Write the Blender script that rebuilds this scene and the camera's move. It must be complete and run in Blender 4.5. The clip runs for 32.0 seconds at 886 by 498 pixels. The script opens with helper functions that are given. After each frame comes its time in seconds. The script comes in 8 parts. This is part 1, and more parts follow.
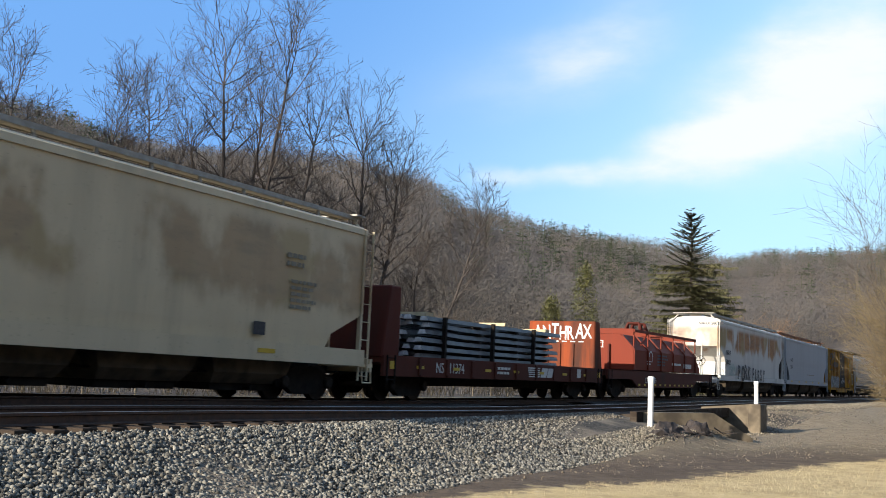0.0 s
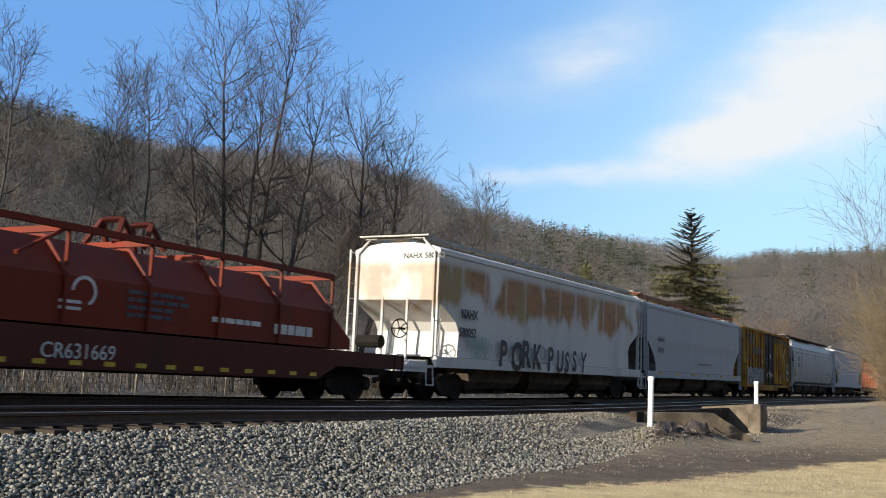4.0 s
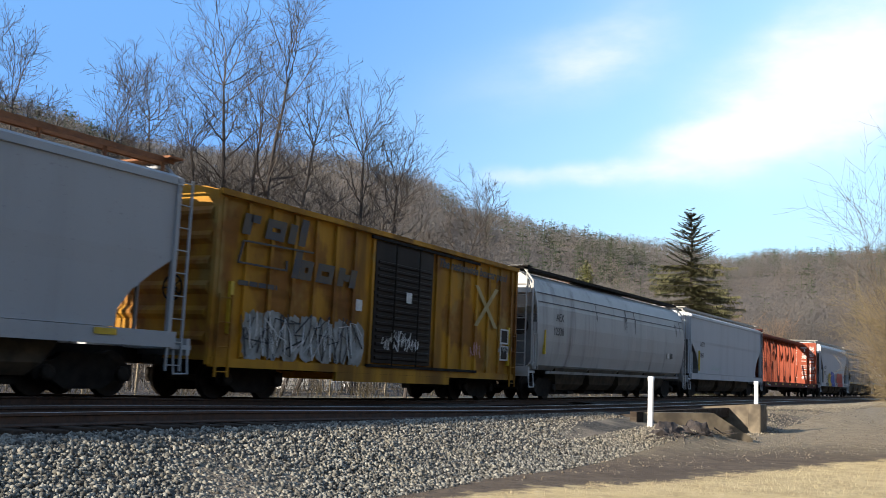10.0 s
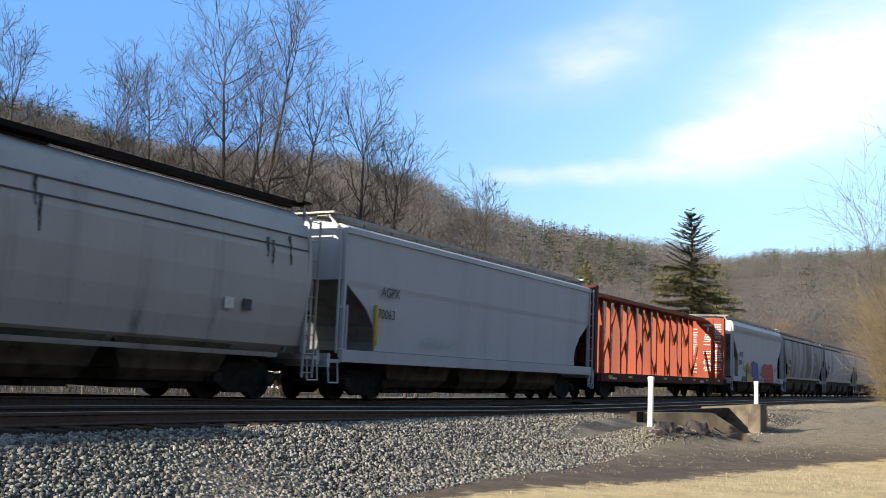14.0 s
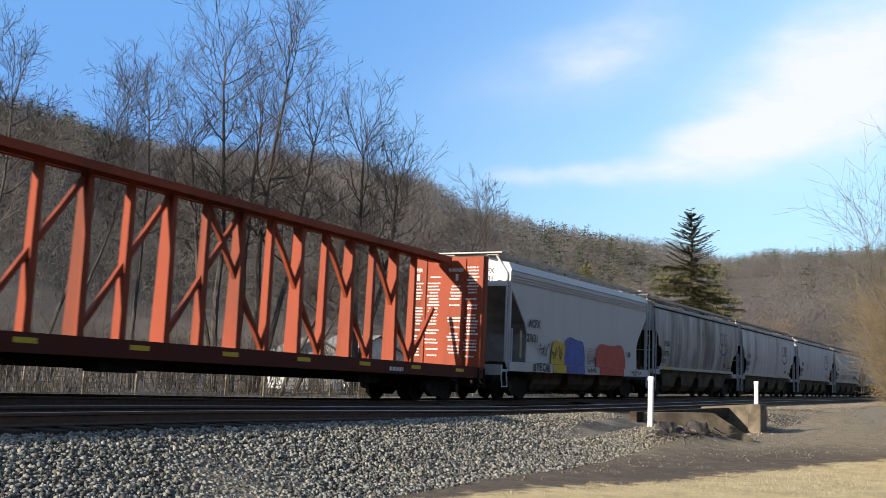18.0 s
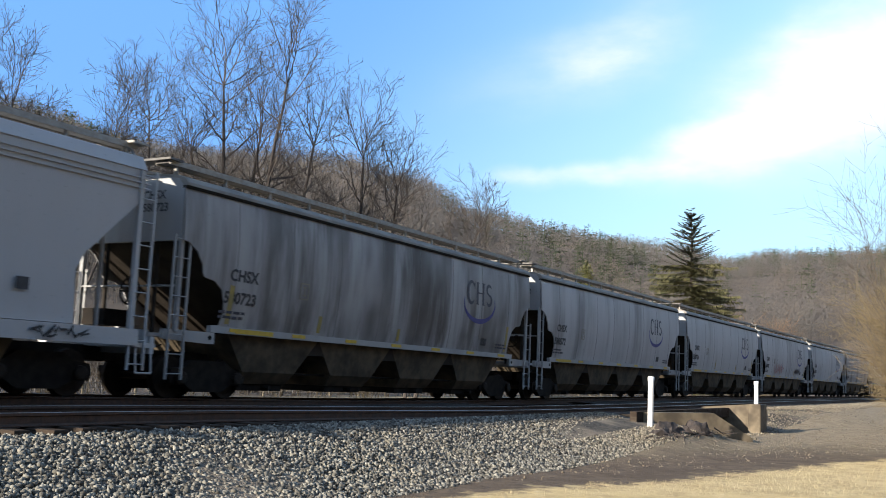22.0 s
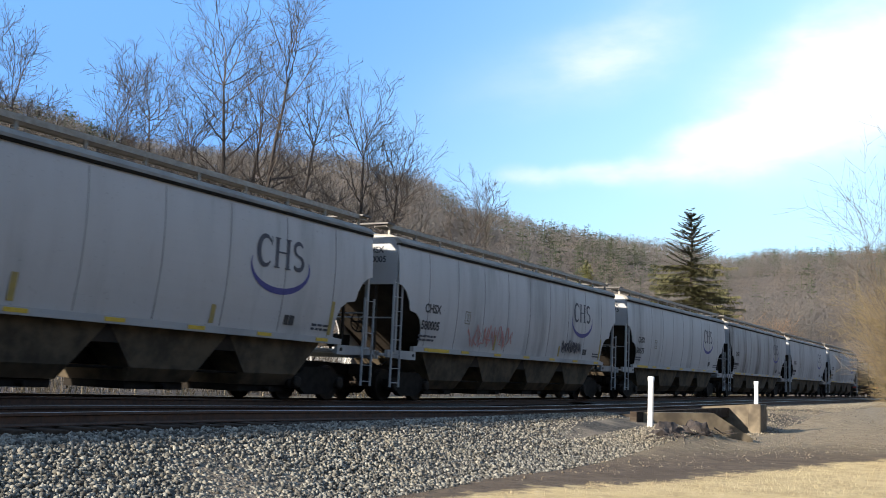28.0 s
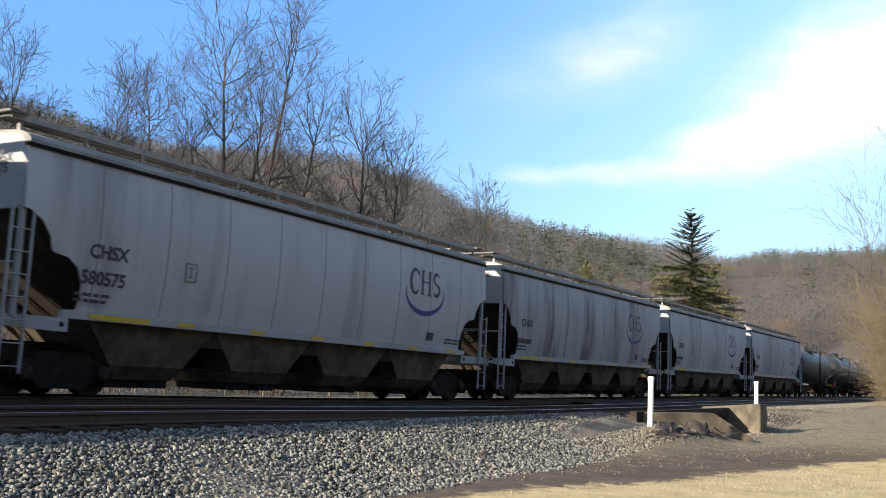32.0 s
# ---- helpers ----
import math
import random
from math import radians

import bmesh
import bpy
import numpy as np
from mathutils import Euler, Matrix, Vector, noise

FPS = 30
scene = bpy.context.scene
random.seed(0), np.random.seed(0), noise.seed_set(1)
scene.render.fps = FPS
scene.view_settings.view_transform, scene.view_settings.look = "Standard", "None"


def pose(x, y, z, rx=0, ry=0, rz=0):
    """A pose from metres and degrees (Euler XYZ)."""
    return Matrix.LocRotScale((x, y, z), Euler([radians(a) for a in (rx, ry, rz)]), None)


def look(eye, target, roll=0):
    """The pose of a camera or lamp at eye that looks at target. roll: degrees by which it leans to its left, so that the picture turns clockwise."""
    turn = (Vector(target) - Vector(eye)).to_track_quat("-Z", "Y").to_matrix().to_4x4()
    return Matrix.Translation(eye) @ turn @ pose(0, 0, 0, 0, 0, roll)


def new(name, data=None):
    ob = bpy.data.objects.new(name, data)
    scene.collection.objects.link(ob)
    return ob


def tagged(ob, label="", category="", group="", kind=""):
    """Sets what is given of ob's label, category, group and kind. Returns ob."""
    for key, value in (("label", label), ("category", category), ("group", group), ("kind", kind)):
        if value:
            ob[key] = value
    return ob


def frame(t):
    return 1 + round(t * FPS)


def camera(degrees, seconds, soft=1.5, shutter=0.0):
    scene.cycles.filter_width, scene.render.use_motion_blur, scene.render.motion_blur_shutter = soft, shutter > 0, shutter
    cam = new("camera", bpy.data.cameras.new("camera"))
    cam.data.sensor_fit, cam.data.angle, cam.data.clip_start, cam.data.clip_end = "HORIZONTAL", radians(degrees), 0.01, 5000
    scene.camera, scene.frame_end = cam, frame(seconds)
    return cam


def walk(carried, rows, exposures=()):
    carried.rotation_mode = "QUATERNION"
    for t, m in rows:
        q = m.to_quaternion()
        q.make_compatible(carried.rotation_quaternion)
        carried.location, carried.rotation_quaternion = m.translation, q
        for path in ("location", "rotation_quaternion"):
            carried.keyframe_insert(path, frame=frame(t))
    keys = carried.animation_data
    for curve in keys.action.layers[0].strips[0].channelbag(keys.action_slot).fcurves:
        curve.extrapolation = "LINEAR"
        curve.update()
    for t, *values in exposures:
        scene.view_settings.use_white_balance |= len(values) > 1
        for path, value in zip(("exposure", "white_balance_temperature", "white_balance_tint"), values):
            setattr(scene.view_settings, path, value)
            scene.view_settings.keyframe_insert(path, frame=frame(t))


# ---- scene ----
cam = camera(48.25, 32.0, soft=0.8, shutter=0.25)
eye = Vector((0, 0, 0.7986))
yaw, pitch, roll = 60.195, 7.113, 2.412
view_dir = Vector((math.sin(radians(yaw)) * math.cos(radians(pitch)), math.cos(radians(yaw)) * math.cos(radians(pitch)), math.sin(radians(pitch))))
CAM_POSE = look(eye, eye + view_dir * 10, roll)
walk(cam, [(0, CAM_POSE), (32, CAM_POSE)],
     exposures=[(0, 1.36), (3, 1.2), (6, 1.24), (9, 1.44), (13, 1.5), (16, 1.36), (19, 1.3), (23, 1.6), (28, 1.6), (32, 1.57)])

# ---- light ----
SUN_TO = Vector((-2.7, 1.0, 1.0)).normalized()
sun_el = math.asin(SUN_TO.z)
sun_az = math.atan2(SUN_TO.x, SUN_TO.y)
world = bpy.data.worlds.new("world")
scene.world = world
world.use_nodes = True
wn = world.node_tree.nodes
wl = world.node_tree.links
bg = wn["Background"]
sky = wn.new("ShaderNodeTexSky")
sky.sky_type = 'NISHITA'
sky.sun_disc = False
sky.sun_elevation = sun_el
sky.sun_rotation = sun_az
sky.air_density = 1.0
sky.dust_density = 0.3
sky.ozone_density = 1.2
wl.new(sky.outputs[0], bg.inputs[0])
bg.inputs[1].default_value = 0.106
sun = new("sun", bpy.data.lights.new("sun", 'SUN'))
sun.data.energy = 3.5
sun.data.angle = radians(0.55)
sun.data.color = (1.0, 0.90, 0.76)
sun.matrix_world = look(SUN_TO * 100, (0, 0, 0))

# Opacity and colours of the added glowing sheet behind the view.
SKY_GLOW = 0.9
SKY_GLOW_LEFT, SKY_GLOW_RIGHT, CLOUD_COL = (0.062, 0.165, 0.365), (0.205, 0.345, 0.465), (0.385, 0.396, 0.405)

# ---- track geometry ----
TRAIN_Y, NEAR_Y = 16.346, 11.611
BEND, BEND_X = -0.0003, 60.0


def bend(x):
    return BEND / 2 * max(0.0, x - BEND_X) ** 2


def heading(x):
    return math.degrees(math.atan(BEND * max(0.0, x - BEND_X)))


def sag(x):
    """The tracks dip gently at the bridge."""
    near = min(1.0, max(0.0, (x - 8.0) / 18.0))
    far = min(1.0, max(0.0, (x - 30.0) / 35.0))
    near, far = (f * f * (3 - 2 * f) for f in (near, far))
    return 0.07 - 0.15 * near + 0.08 * far


def grade(x):
    """Slope of the tracks, in degrees, averaged over a car's trucks."""
    return -math.degrees(math.atan((sag(x + 6.5) - sag(x - 6.5)) / 13.0))


def advance(t):
    u = t - 16
    return 8.0159 * u - 0.018126 * u * u / 2 + 0.001718 * u ** 3 / 6


# ---- materials ----
def nodes_of(name):
    m = bpy.data.materials.new(name)
    m.use_nodes = True
    nt = m.node_tree
    return m, nt, nt.nodes["Principled BSDF"]


def rgba(c):
    return (c[0], c[1], c[2], 1)


def mixed(nt, a, b, fac):
    """Mix two colours (tuples or sockets) by a socket or number."""
    n = nt.nodes.new("ShaderNodeMix")
    n.data_type = 'RGBA'
    for i, v in ((0, fac), (6, a), (7, b)):
        if isinstance(v, (tuple, list)):
            n.inputs[i].default_value = rgba(v)
        elif isinstance(v, (int, float)):
            n.inputs[i].default_value = v
        else:
            nt.links.new(v, n.inputs[i])
    return n.outputs[2]


def noise_tex(nt, scale=(1, 1, 1), size=5.0, detail=4.0, coords="Object", rough=0.6, shift=(0, 0, 0)):
    tc = nt.nodes.new("ShaderNodeTexCoord")
    mp = nt.nodes.new("ShaderNodeMapping")
    mp.inputs[3].default_value = scale
    mp.inputs[1].default_value = shift
    n = nt.nodes.new("ShaderNodeTexNoise")
    n.inputs["Scale"].default_value = size
    n.inputs["Detail"].default_value = detail
    n.inputs["Roughness"].default_value = rough
    nt.links.new(tc.outputs[coords], mp.inputs[0])
    nt.links.new(mp.outputs[0], n.inputs[0])
    return n.outputs[0]


def ramp(nt, fac, lo, hi):
    n = nt.nodes.new("ShaderNodeMapRange")
    n.inputs[1].default_value = lo
    n.inputs[2].default_value = hi
    n.interpolation_type = 'SMOOTHSTEP'
    nt.links.new(fac, n.inputs[0])
    return n.outputs[0]


def math_node(nt, op, a, b=0.0):
    n = nt.nodes.new("ShaderNodeMath")
    n.operation = op
    for i, v in ((0, a), (1, b)):
        if isinstance(v, (int, float)):
            n.inputs[i].default_value = v
        else:
            nt.links.new(v, n.inputs[i])
    return n.outputs[0]


def bump(nt, bsdf, height, strength=0.4, dist=0.02):
    n = nt.nodes.new("ShaderNodeBump")
    n.inputs["Strength"].default_value = strength
    n.inputs["Distance"].default_value = dist
    nt.links.new(height, n.inputs["Height"])
    nt.links.new(n.outputs[0], bsdf.inputs["Normal"])


def plain(name, c1, c2, size=6.0, rough=0.8, metal=0.0, bump_s=0.3, scale=(1, 1, 1), dist=0.02, coords="Object", c3=None, size3=0.7):
    """A rough surface of two mottled tones at two scales."""
    m, nt, b = nodes_of(name)
    f = ramp(nt, noise_tex(nt, scale, size, 6, coords), 0.3, 0.7)
    col = mixed(nt, c1, c2, f)
    if c3:
        g = ramp(nt, noise_tex(nt, scale, size3, 3, coords, shift=(7, 3, 1)), 0.45, 0.65)
        col = mixed(nt, col, c3, g)
    nt.links.new(col, b.inputs["Base Color"])
    b.inputs["Roughness"].default_value = rough
    b.inputs["Metallic"].default_value = metal
    if bump_s:
        bump(nt, b, noise_tex(nt, scale, size * 3, 5, coords), bump_s, dist)
    return m


def car_paint(name, base, dirt=(0.06, 0.05, 0.045), streak=0.45, rust=0.0, rust_col=(0.32, 0.12, 0.04), rough=0.55,
              seam=1.6, seed=0.0, streak_lo=0.5, rust_z=(2.4, 4.0), rust_size=0.55, grime=0.35, seam_s=0.25,
              rust_lo=0.455, panels=0.0):
    """Weathered car-side paint: run-down streaks, rust patches, dusty lower edge and panel seams."""
    m, nt, b = nodes_of(name)
    st = ramp(nt, noise_tex(nt, (1.0, 1.0, 0.10), 0.9, 7, rough=0.62, shift=(seed, 0, 0)), streak_lo - 0.06, streak_lo + 0.16)
    broad = ramp(nt, noise_tex(nt, (0.5, 0.5, 0.25), 0.8, 3, shift=(seed + 4, 0, 2)), 0.25, 0.65)
    fac = math_node(nt, 'MULTIPLY', st, math_node(nt, 'MULTIPLY', broad, streak))
    col = mixed(nt, base, dirt, fac)
    soft = ramp(nt, noise_tex(nt, (1, 1, 0.5), 0.9, 5, shift=(seed + 9, 1, 0)), 0.3, 0.8)
    col = mixed(nt, col, tuple(v * 0.72 for v in base), math_node(nt, 'MULTIPLY', soft, grime))
    if rust > 0:
        tc = nt.nodes.new("ShaderNodeTexCoord")
        sp = nt.nodes.new("ShaderNodeSeparateXYZ")
        nt.links.new(tc.outputs["Object"], sp.inputs[0])
        zn = math_node(nt, 'ADD', sp.outputs[2], math_node(nt, 'MULTIPLY', math_node(nt, 'SUBTRACT', noise_tex(nt, (1, 1, 0.5), 0.55, 4, shift=(seed, 8, 1)), 0.5), 2.2))
        band = math_node(nt, 'MULTIPLY', ramp(nt, zn, rust_z[0], rust_z[0] + 0.5),
                         math_node(nt, 'SUBTRACT', 1.0, ramp(nt, sp.outputs[2], rust_z[1] - 0.25, rust_z[1] + 0.1)))
        patch = ramp(nt, noise_tex(nt, (1, 1, 0.7), rust_size, 5, rough=0.5, shift=(seed + 2, 0, 5)), rust_lo, rust_lo + 0.10)
        fine = ramp(nt, noise_tex(nt, (1.2, 1.2, 0.8), 1.6, 6, shift=(seed, 2, 2)), 0.02, 0.42)
        rf = math_node(nt, 'MULTIPLY', math_node(nt, 'MULTIPLY', patch, band), math_node(nt, 'MULTIPLY', fine, rust))
        if panels:
            gap = math_node(nt, 'PINGPONG', sp.outputs[0], panels / 2)
            rf = math_node(nt, 'MULTIPLY', rf, math_node(nt, 'ADD', 0.6, math_node(nt, 'MULTIPLY', ramp(nt, gap, 0.0, 0.18), 0.4)))
        rc = mixed(nt, rust_col, tuple(v * 0.6 for v in rust_col), ramp(nt, noise_tex(nt, (0.6, 1, 2), 1.6, 5), 0.4, 0.7))
        rc = mixed(nt, rc, (0.30, 0.20, 0.065), ramp(nt, noise_tex(nt, (1, 1, 1), 0.5, 4, shift=(seed, 5, 3)), 0.5, 0.62))
        col = mixed(nt, col, rc, rf)
    speck = ramp(nt, noise_tex(nt, (1, 1, 1), 14, 4), 0.62, 0.75)
    col = mixed(nt, col, dirt, math_node(nt, 'MULTIPLY', speck, 0.35))
    nt.links.new(col, b.inputs["Base Color"])
    b.inputs["Roughness"].default_value = rough
    if seam:
        tc = nt.nodes.new("ShaderNodeTexCoord")
        sp = nt.nodes.new("ShaderNodeSeparateXYZ")
        nt.links.new(tc.outputs["Object"], sp.inputs[0])
        w = math_node(nt, 'PINGPONG', sp.outputs[0], seam / 2)
        h = math_node(nt, 'POWER', math_node(nt, 'DIVIDE', w, seam / 2), 0.35)
        h2 = math_node(nt, 'ADD', h, math_node(nt, 'MULTIPLY', noise_tex(nt, (1, 1, 1), 1.2, 3), 0.8))
        bump(nt, b, h2, seam_s, 0.03)
    return m


M = {}
M["steel_dark"] = plain("dark_grimy_steel", (0.010, 0.008, 0.007), (0.022, 0.018, 0.014), 4, 0.8, 0.0, 0.3)
M["wheel"] = plain("wheel_steel", (0.020, 0.016, 0.013), (0.036, 0.028, 0.022), 6, 0.7, 0.1, 0.2)
M["tread"] = plain("polished_steel", (0.5, 0.48, 0.46), (0.4, 0.37, 0.34), 12, 0.3, 0.9, 0.05)
M["rail"] = plain("rusty_rail", (0.10, 0.055, 0.035), (0.06, 0.038, 0.028), 9, 0.8, 0.1, 0.3)
M["tie"] = plain("creosoted_timber", (0.030, 0.022, 0.017), (0.055, 0.041, 0.031), 5, 0.95, 0, 0.5, scale=(2, 0.3, 2), c3=(0.075, 0.062, 0.05), size3=1.3)
M["white"] = plain("white_plastic", (0.80, 0.79, 0.77), (0.74, 0.73, 0.70), 6, 0.45, 0, 0.05)
M["concrete"] = plain("weathered_concrete", (0.185, 0.150, 0.102), (0.125, 0.100, 0.068), 3, 0.9, 0, 0.4, c3=(0.072, 0.057, 0.040), size3=0.9)
M["yellow_mark"] = plain("yellow_reflective_tape", (0.62, 0.42, 0.03), (0.50, 0.33, 0.03), 9, 0.5, 0, 0.0)
M["white_mark"] = plain("white_lettering_paint", (0.66, 0.65, 0.62), (0.5, 0.49, 0.46), 9, 0.6, 0, 0.0)
M["black_mark"] = plain("black_lettering_paint", (0.025, 0.025, 0.03), (0.05, 0.05, 0.055), 9, 0.6, 0, 0.0)
M["blue_mark"] = plain("blue_logo_paint", (0.035, 0.04, 0.20), (0.06, 0.06, 0.24), 4, 0.55, 0, 0.0)
M["grey_mark"] = plain("slate_logo_paint", (0.035, 0.038, 0.058), (0.06, 0.063, 0.085), 4, 0.55, 0, 0.0)
M["faded_mark"] = plain("faded_lettering_paint", (0.20, 0.18, 0.14), (0.28, 0.25, 0.19), 6, 0.7, 0, 0.0)
M["grate"] = plain("galvanised_walkway", (0.38, 0.37, 0.34), (0.27, 0.25, 0.22), 8, 0.6, 0.3, 0.2)
M["grate_dark"] = plain("dark_grey_walkway", (0.17, 0.16, 0.15), (0.10, 0.095, 0.09), 8, 0.7, 0.2, 0.2)
M["grate_rust"] = plain("rusted_walkway", (0.28, 0.12, 0.05), (0.18, 0.075, 0.035), 6, 0.85, 0.0, 0.4)
M["hatch_light"] = plain("pale_hatch_cover", (0.62, 0.60, 0.55), (0.48, 0.45, 0.40), 5, 0.5, 0, 0.1)
M["cut_bar"] = plain("dark_mill_steel", (0.115, 0.115, 0.118), (0.065, 0.064, 0.064), 4, 0.5, 0.3, 0.1)


for key in ("steel_dark", "wheel", "tie"):
    M[key].node_tree.nodes["Principled BSDF"].inputs["Specular IOR Level"].default_value = 0.12


# ---- mesh tools ----
def part(name, bm, material, parent, label=""):
    me = bpy.data.meshes.new(name)
    bm.to_mesh(me)
    bm.free()
    me.materials.append(material)
    ob = new(name, me)
    if parent is not None:
        ob.parent = parent
    if label:
        ob["label"] = label
    return ob


def mesh_part(name, me, material, parent, m=None):
    if not me.materials:
        me.materials.append(material)
    ob = new(name, me)
    ob.parent = parent
    if m is not None:
        ob.matrix_basis = m
    return ob


def thing(name, label, category, group="", kind=""):
    ob = new(name)
    ob.empty_display_size = 0.3
    return tagged(ob, label, category, group, kind)


def box(bm, x0, x1, y0, y1, z0, z1):
    v = [bm.verts.new((x, y, z)) for z in (z0, z1) for x, y in ((x0, y0), (x1, y0), (x1, y1), (x0, y1))]
    for f in ((3, 2, 1, 0), (4, 5, 6, 7), (0, 1, 5, 4), (1, 2, 6, 5), (2, 3, 7, 6), (3, 0, 4, 7)):
        bm.faces.new([v[i] for i in f])
    return v


def prism_y(bm, pts, y0, y1):
    """A polygon in x, z drawn out along y. The points run anticlockwise as seen from -y."""
    a = [bm.verts.new((x, y0, z)) for x, z in pts]
    b = [bm.verts.new((x, y1, z)) for x, z in pts]
    bm.faces.new(a)
    bm.faces.new(b[::-1])
    n = len(pts)
    for i in range(n):
        bm.faces.new((a[(i + 1) % n], a[i], b[i], b[(i + 1) % n]))


def prism_x(bm, pts, x0, x1):
    """A polygon in y, z drawn out along x."""
    a = [bm.verts.new((x0, y, z)) for y, z in pts]
    b = [bm.verts.new((x1, y, z)) for y, z in pts]
    bm.faces.new(a[::-1])
    bm.faces.new(b)
    n = len(pts)
    for i in range(n):
        bm.faces.new((a[i], a[(i + 1) % n], b[(i + 1) % n], b[i]))


def tube(bm, p, q, r, n=6, r2=None):
    p, q = Vector(p), Vector(q)
    r2 = r if r2 is None else r2
    d = (q - p).normalized()
    u = d.orthogonal().normalized()
    w = d.cross(u)
    ring = []
    for c, rr in ((p, r), (q, r2)):
        ring.append([bm.verts.new(c + (u * math.cos(2 * math.pi * i / n) + w * math.sin(2 * math.pi * i / n)) * rr) for i in range(n)])
    for i in range(n):
        bm.faces.new((ring[0][i], ring[0][(i + 1) % n], ring[1][(i + 1) % n], ring[1][i]))
    bm.faces.new(ring[0][::-1])
    bm.faces.new(ring[1])


def polytube(bm, pts, r, n=6, closed=False):
    k = len(pts)
    for i in range(k if closed else k - 1):
        tube(bm, pts[i], pts[(i + 1) % k], r, n)


def lathe(bm, prof, c, n=20, axis="y"):
    """Turn a profile of (distance along the axis, radius) about the axis through c."""
    rings = []
    for d, r in prof:
        ring = []
        for i in range(n):
            a = 2 * math.pi * i / n
            if axis == "y":
                ring.append(bm.verts.new((c[0] + r * math.cos(a), c[1] + d, c[2] + r * math.sin(a))))
            elif axis == "x":
                ring.append(bm.verts.new((c[0] + d, c[1] + r * math.cos(a), c[2] + r * math.sin(a))))
            else:
                ring.append(bm.verts.new((c[0] + r * math.cos(a), c[1] + r * math.sin(a), c[2] + d)))
        rings.append(ring)
    for a, b in zip(rings, rings[1:]):
        for i in range(n):
            bm.faces.new((a[i], a[(i + 1) % n], b[(i + 1) % n], b[i]))
    bm.faces.new(rings[0][::-1])
    bm.faces.new(rings[-1])
    bmesh.ops.recalc_face_normals(bm, faces=bm.faces)


def lettering(name, text, size, material, parent, x, y, z, width=1.0, bold=0.0, label="", turn=None, slant=0.0):
    """Raised lettering with the built-in font, its lower left corner at x, y, z, facing -y (or turned)."""
    cu = bpy.data.curves.new(name, 'FONT')
    cu.body = text
    cu.size = size
    cu.offset = bold
    cu.shear = slant
    cu.extrude = 0.002
    cu.resolution_u = 3
    tmp = bpy.data.objects.new(name, cu)
    me = bpy.data.meshes.new_from_object(tmp)
    bpy.data.objects.remove(tmp)
    bpy.data.curves.remove(cu)
    base = pose(x, y, z, 90, 0, 0) if turn is None else pose(x, y, z) @ turn @ pose(0, 0, 0, 90, 0, 0)
    me.transform(base @ Matrix.Diagonal((width, 1, 1, 1)))
    me.materials.clear()
    me.materials.append(material)
    ob = new(name, me)
    ob.parent = parent
    if label:
        ob["label"] = label
    return ob


def bars(name, material, parent, x, y, z, w, h, rows, seed, label=""):
    """Rows of short bars: writing too small to read."""
    rng = random.Random(seed)
    bm = bmesh.new()
    step = h / rows
    for r in range(rows):
        zz = z + h - (r + 1) * step
        xx = x
        end = x + w * rng.uniform(0.7, 1.0)
        while xx < end:
            l = rng.uniform(0.12, 0.3) * max(0.5, w / 1.2)
            box(bm, xx, min(xx + l, end), y - 0.004, y + 0.004, zz, zz + step * 0.55)
            xx += l + 0.05
    return part(name, bm, material, parent, label)


# ---- ground, hills ----
def smooth(a, b, x):
    t = min(1.0, max(0.0, (x - a) / (b - a)))
    return t * t * (3 - 2 * t)


# skyline of the valley side: bearing from the track's normal, and its height angle, in degrees
# Bearings behind the camera hold unseen slopes, added to block sky light.
RIDGE = ((-180, 26.0), (-60, 18.0), (0, 9.0), (20, 12.0), (35, 12.5), (38, 12.2), (41.5, 11.3), (45, 11.2), (50, 11.3), (54, 11.0), (58, 10.0), (62.5, 8.0), (67, 7.4), (73, 6.7), (76.5, 6.0), (79, 6.4), (84, 6.5), (100, 7.0), (130, 20.0), (180, 26.0))


def ridge_at(deg):
    for (a, e), (b, f) in zip(RIDGE, RIDGE[1:]):
        if a <= deg <= b:
            t = smooth(a, b, deg)
            return e + (f - e) * t
    return 2.0


def toe(x, y):
    """Gravel washed up against the wing wall."""
    return 0.45 * math.exp(-((x - 27.8) / 4.2) ** 2 - ((y - 7.9) / 0.95) ** 2)


def bank(x, y):
    """Gravel fill that rises to the track beyond the pier."""
    return 0.66 * smooth(39.2, 50.0, x) * smooth(2.6, 8.0, y)


def ground_z(x, y):
    r = math.hypot(x, y)
    deg = math.degrees(math.atan2(x, y))
    z = -0.95 + 0.04 * noise.noise((x * 0.3, y * 0.3, 0))
    z += toe(x, y) + (bank(x, y) if y < 11 else 0.0)
    yb = y - bend(x)
    if yb > 14:
        z = -0.62 - 0.3 * smooth(24, 14, yb) if yb < 24 else -0.62
        z += 0.05 * noise.noise((x * 0.2, y * 0.2, 3))
    # stream bed through the bridge opening
    z -= 0.65 * smooth(32.6, 34.8, x) * smooth(38.6, 37.8, x) * smooth(8.5, 9.0, y) * smooth(25, 20, y)
    # valley side
    if r > 60:
        far = 520 + 160 * smooth(58, 72, deg) - 120 * smooth(46, 36, deg)
        # Pulls the added, unseen hill behind the camera closer and steeper.
        far -= 220 * smooth(95, 140, abs(deg))
        near = 95 + 60 * smooth(55, 75, deg)
        k = min(1.0, max(0.0, (r - near) / (far - near)))
        k = k * k * (3 - 2 * k) * 0.55 + 0.45 * k
        hill = far * math.tan(radians(ridge_at(deg))) * k
        hill += k * (12 * noise.noise((x * 0.008, y * 0.008, 1)) + 4 * noise.noise((x * 0.03, y * 0.03, 2)))
        if r > far:
            hill -= (r - far) * 0.12
        z += max(0.0, hill)
    return z


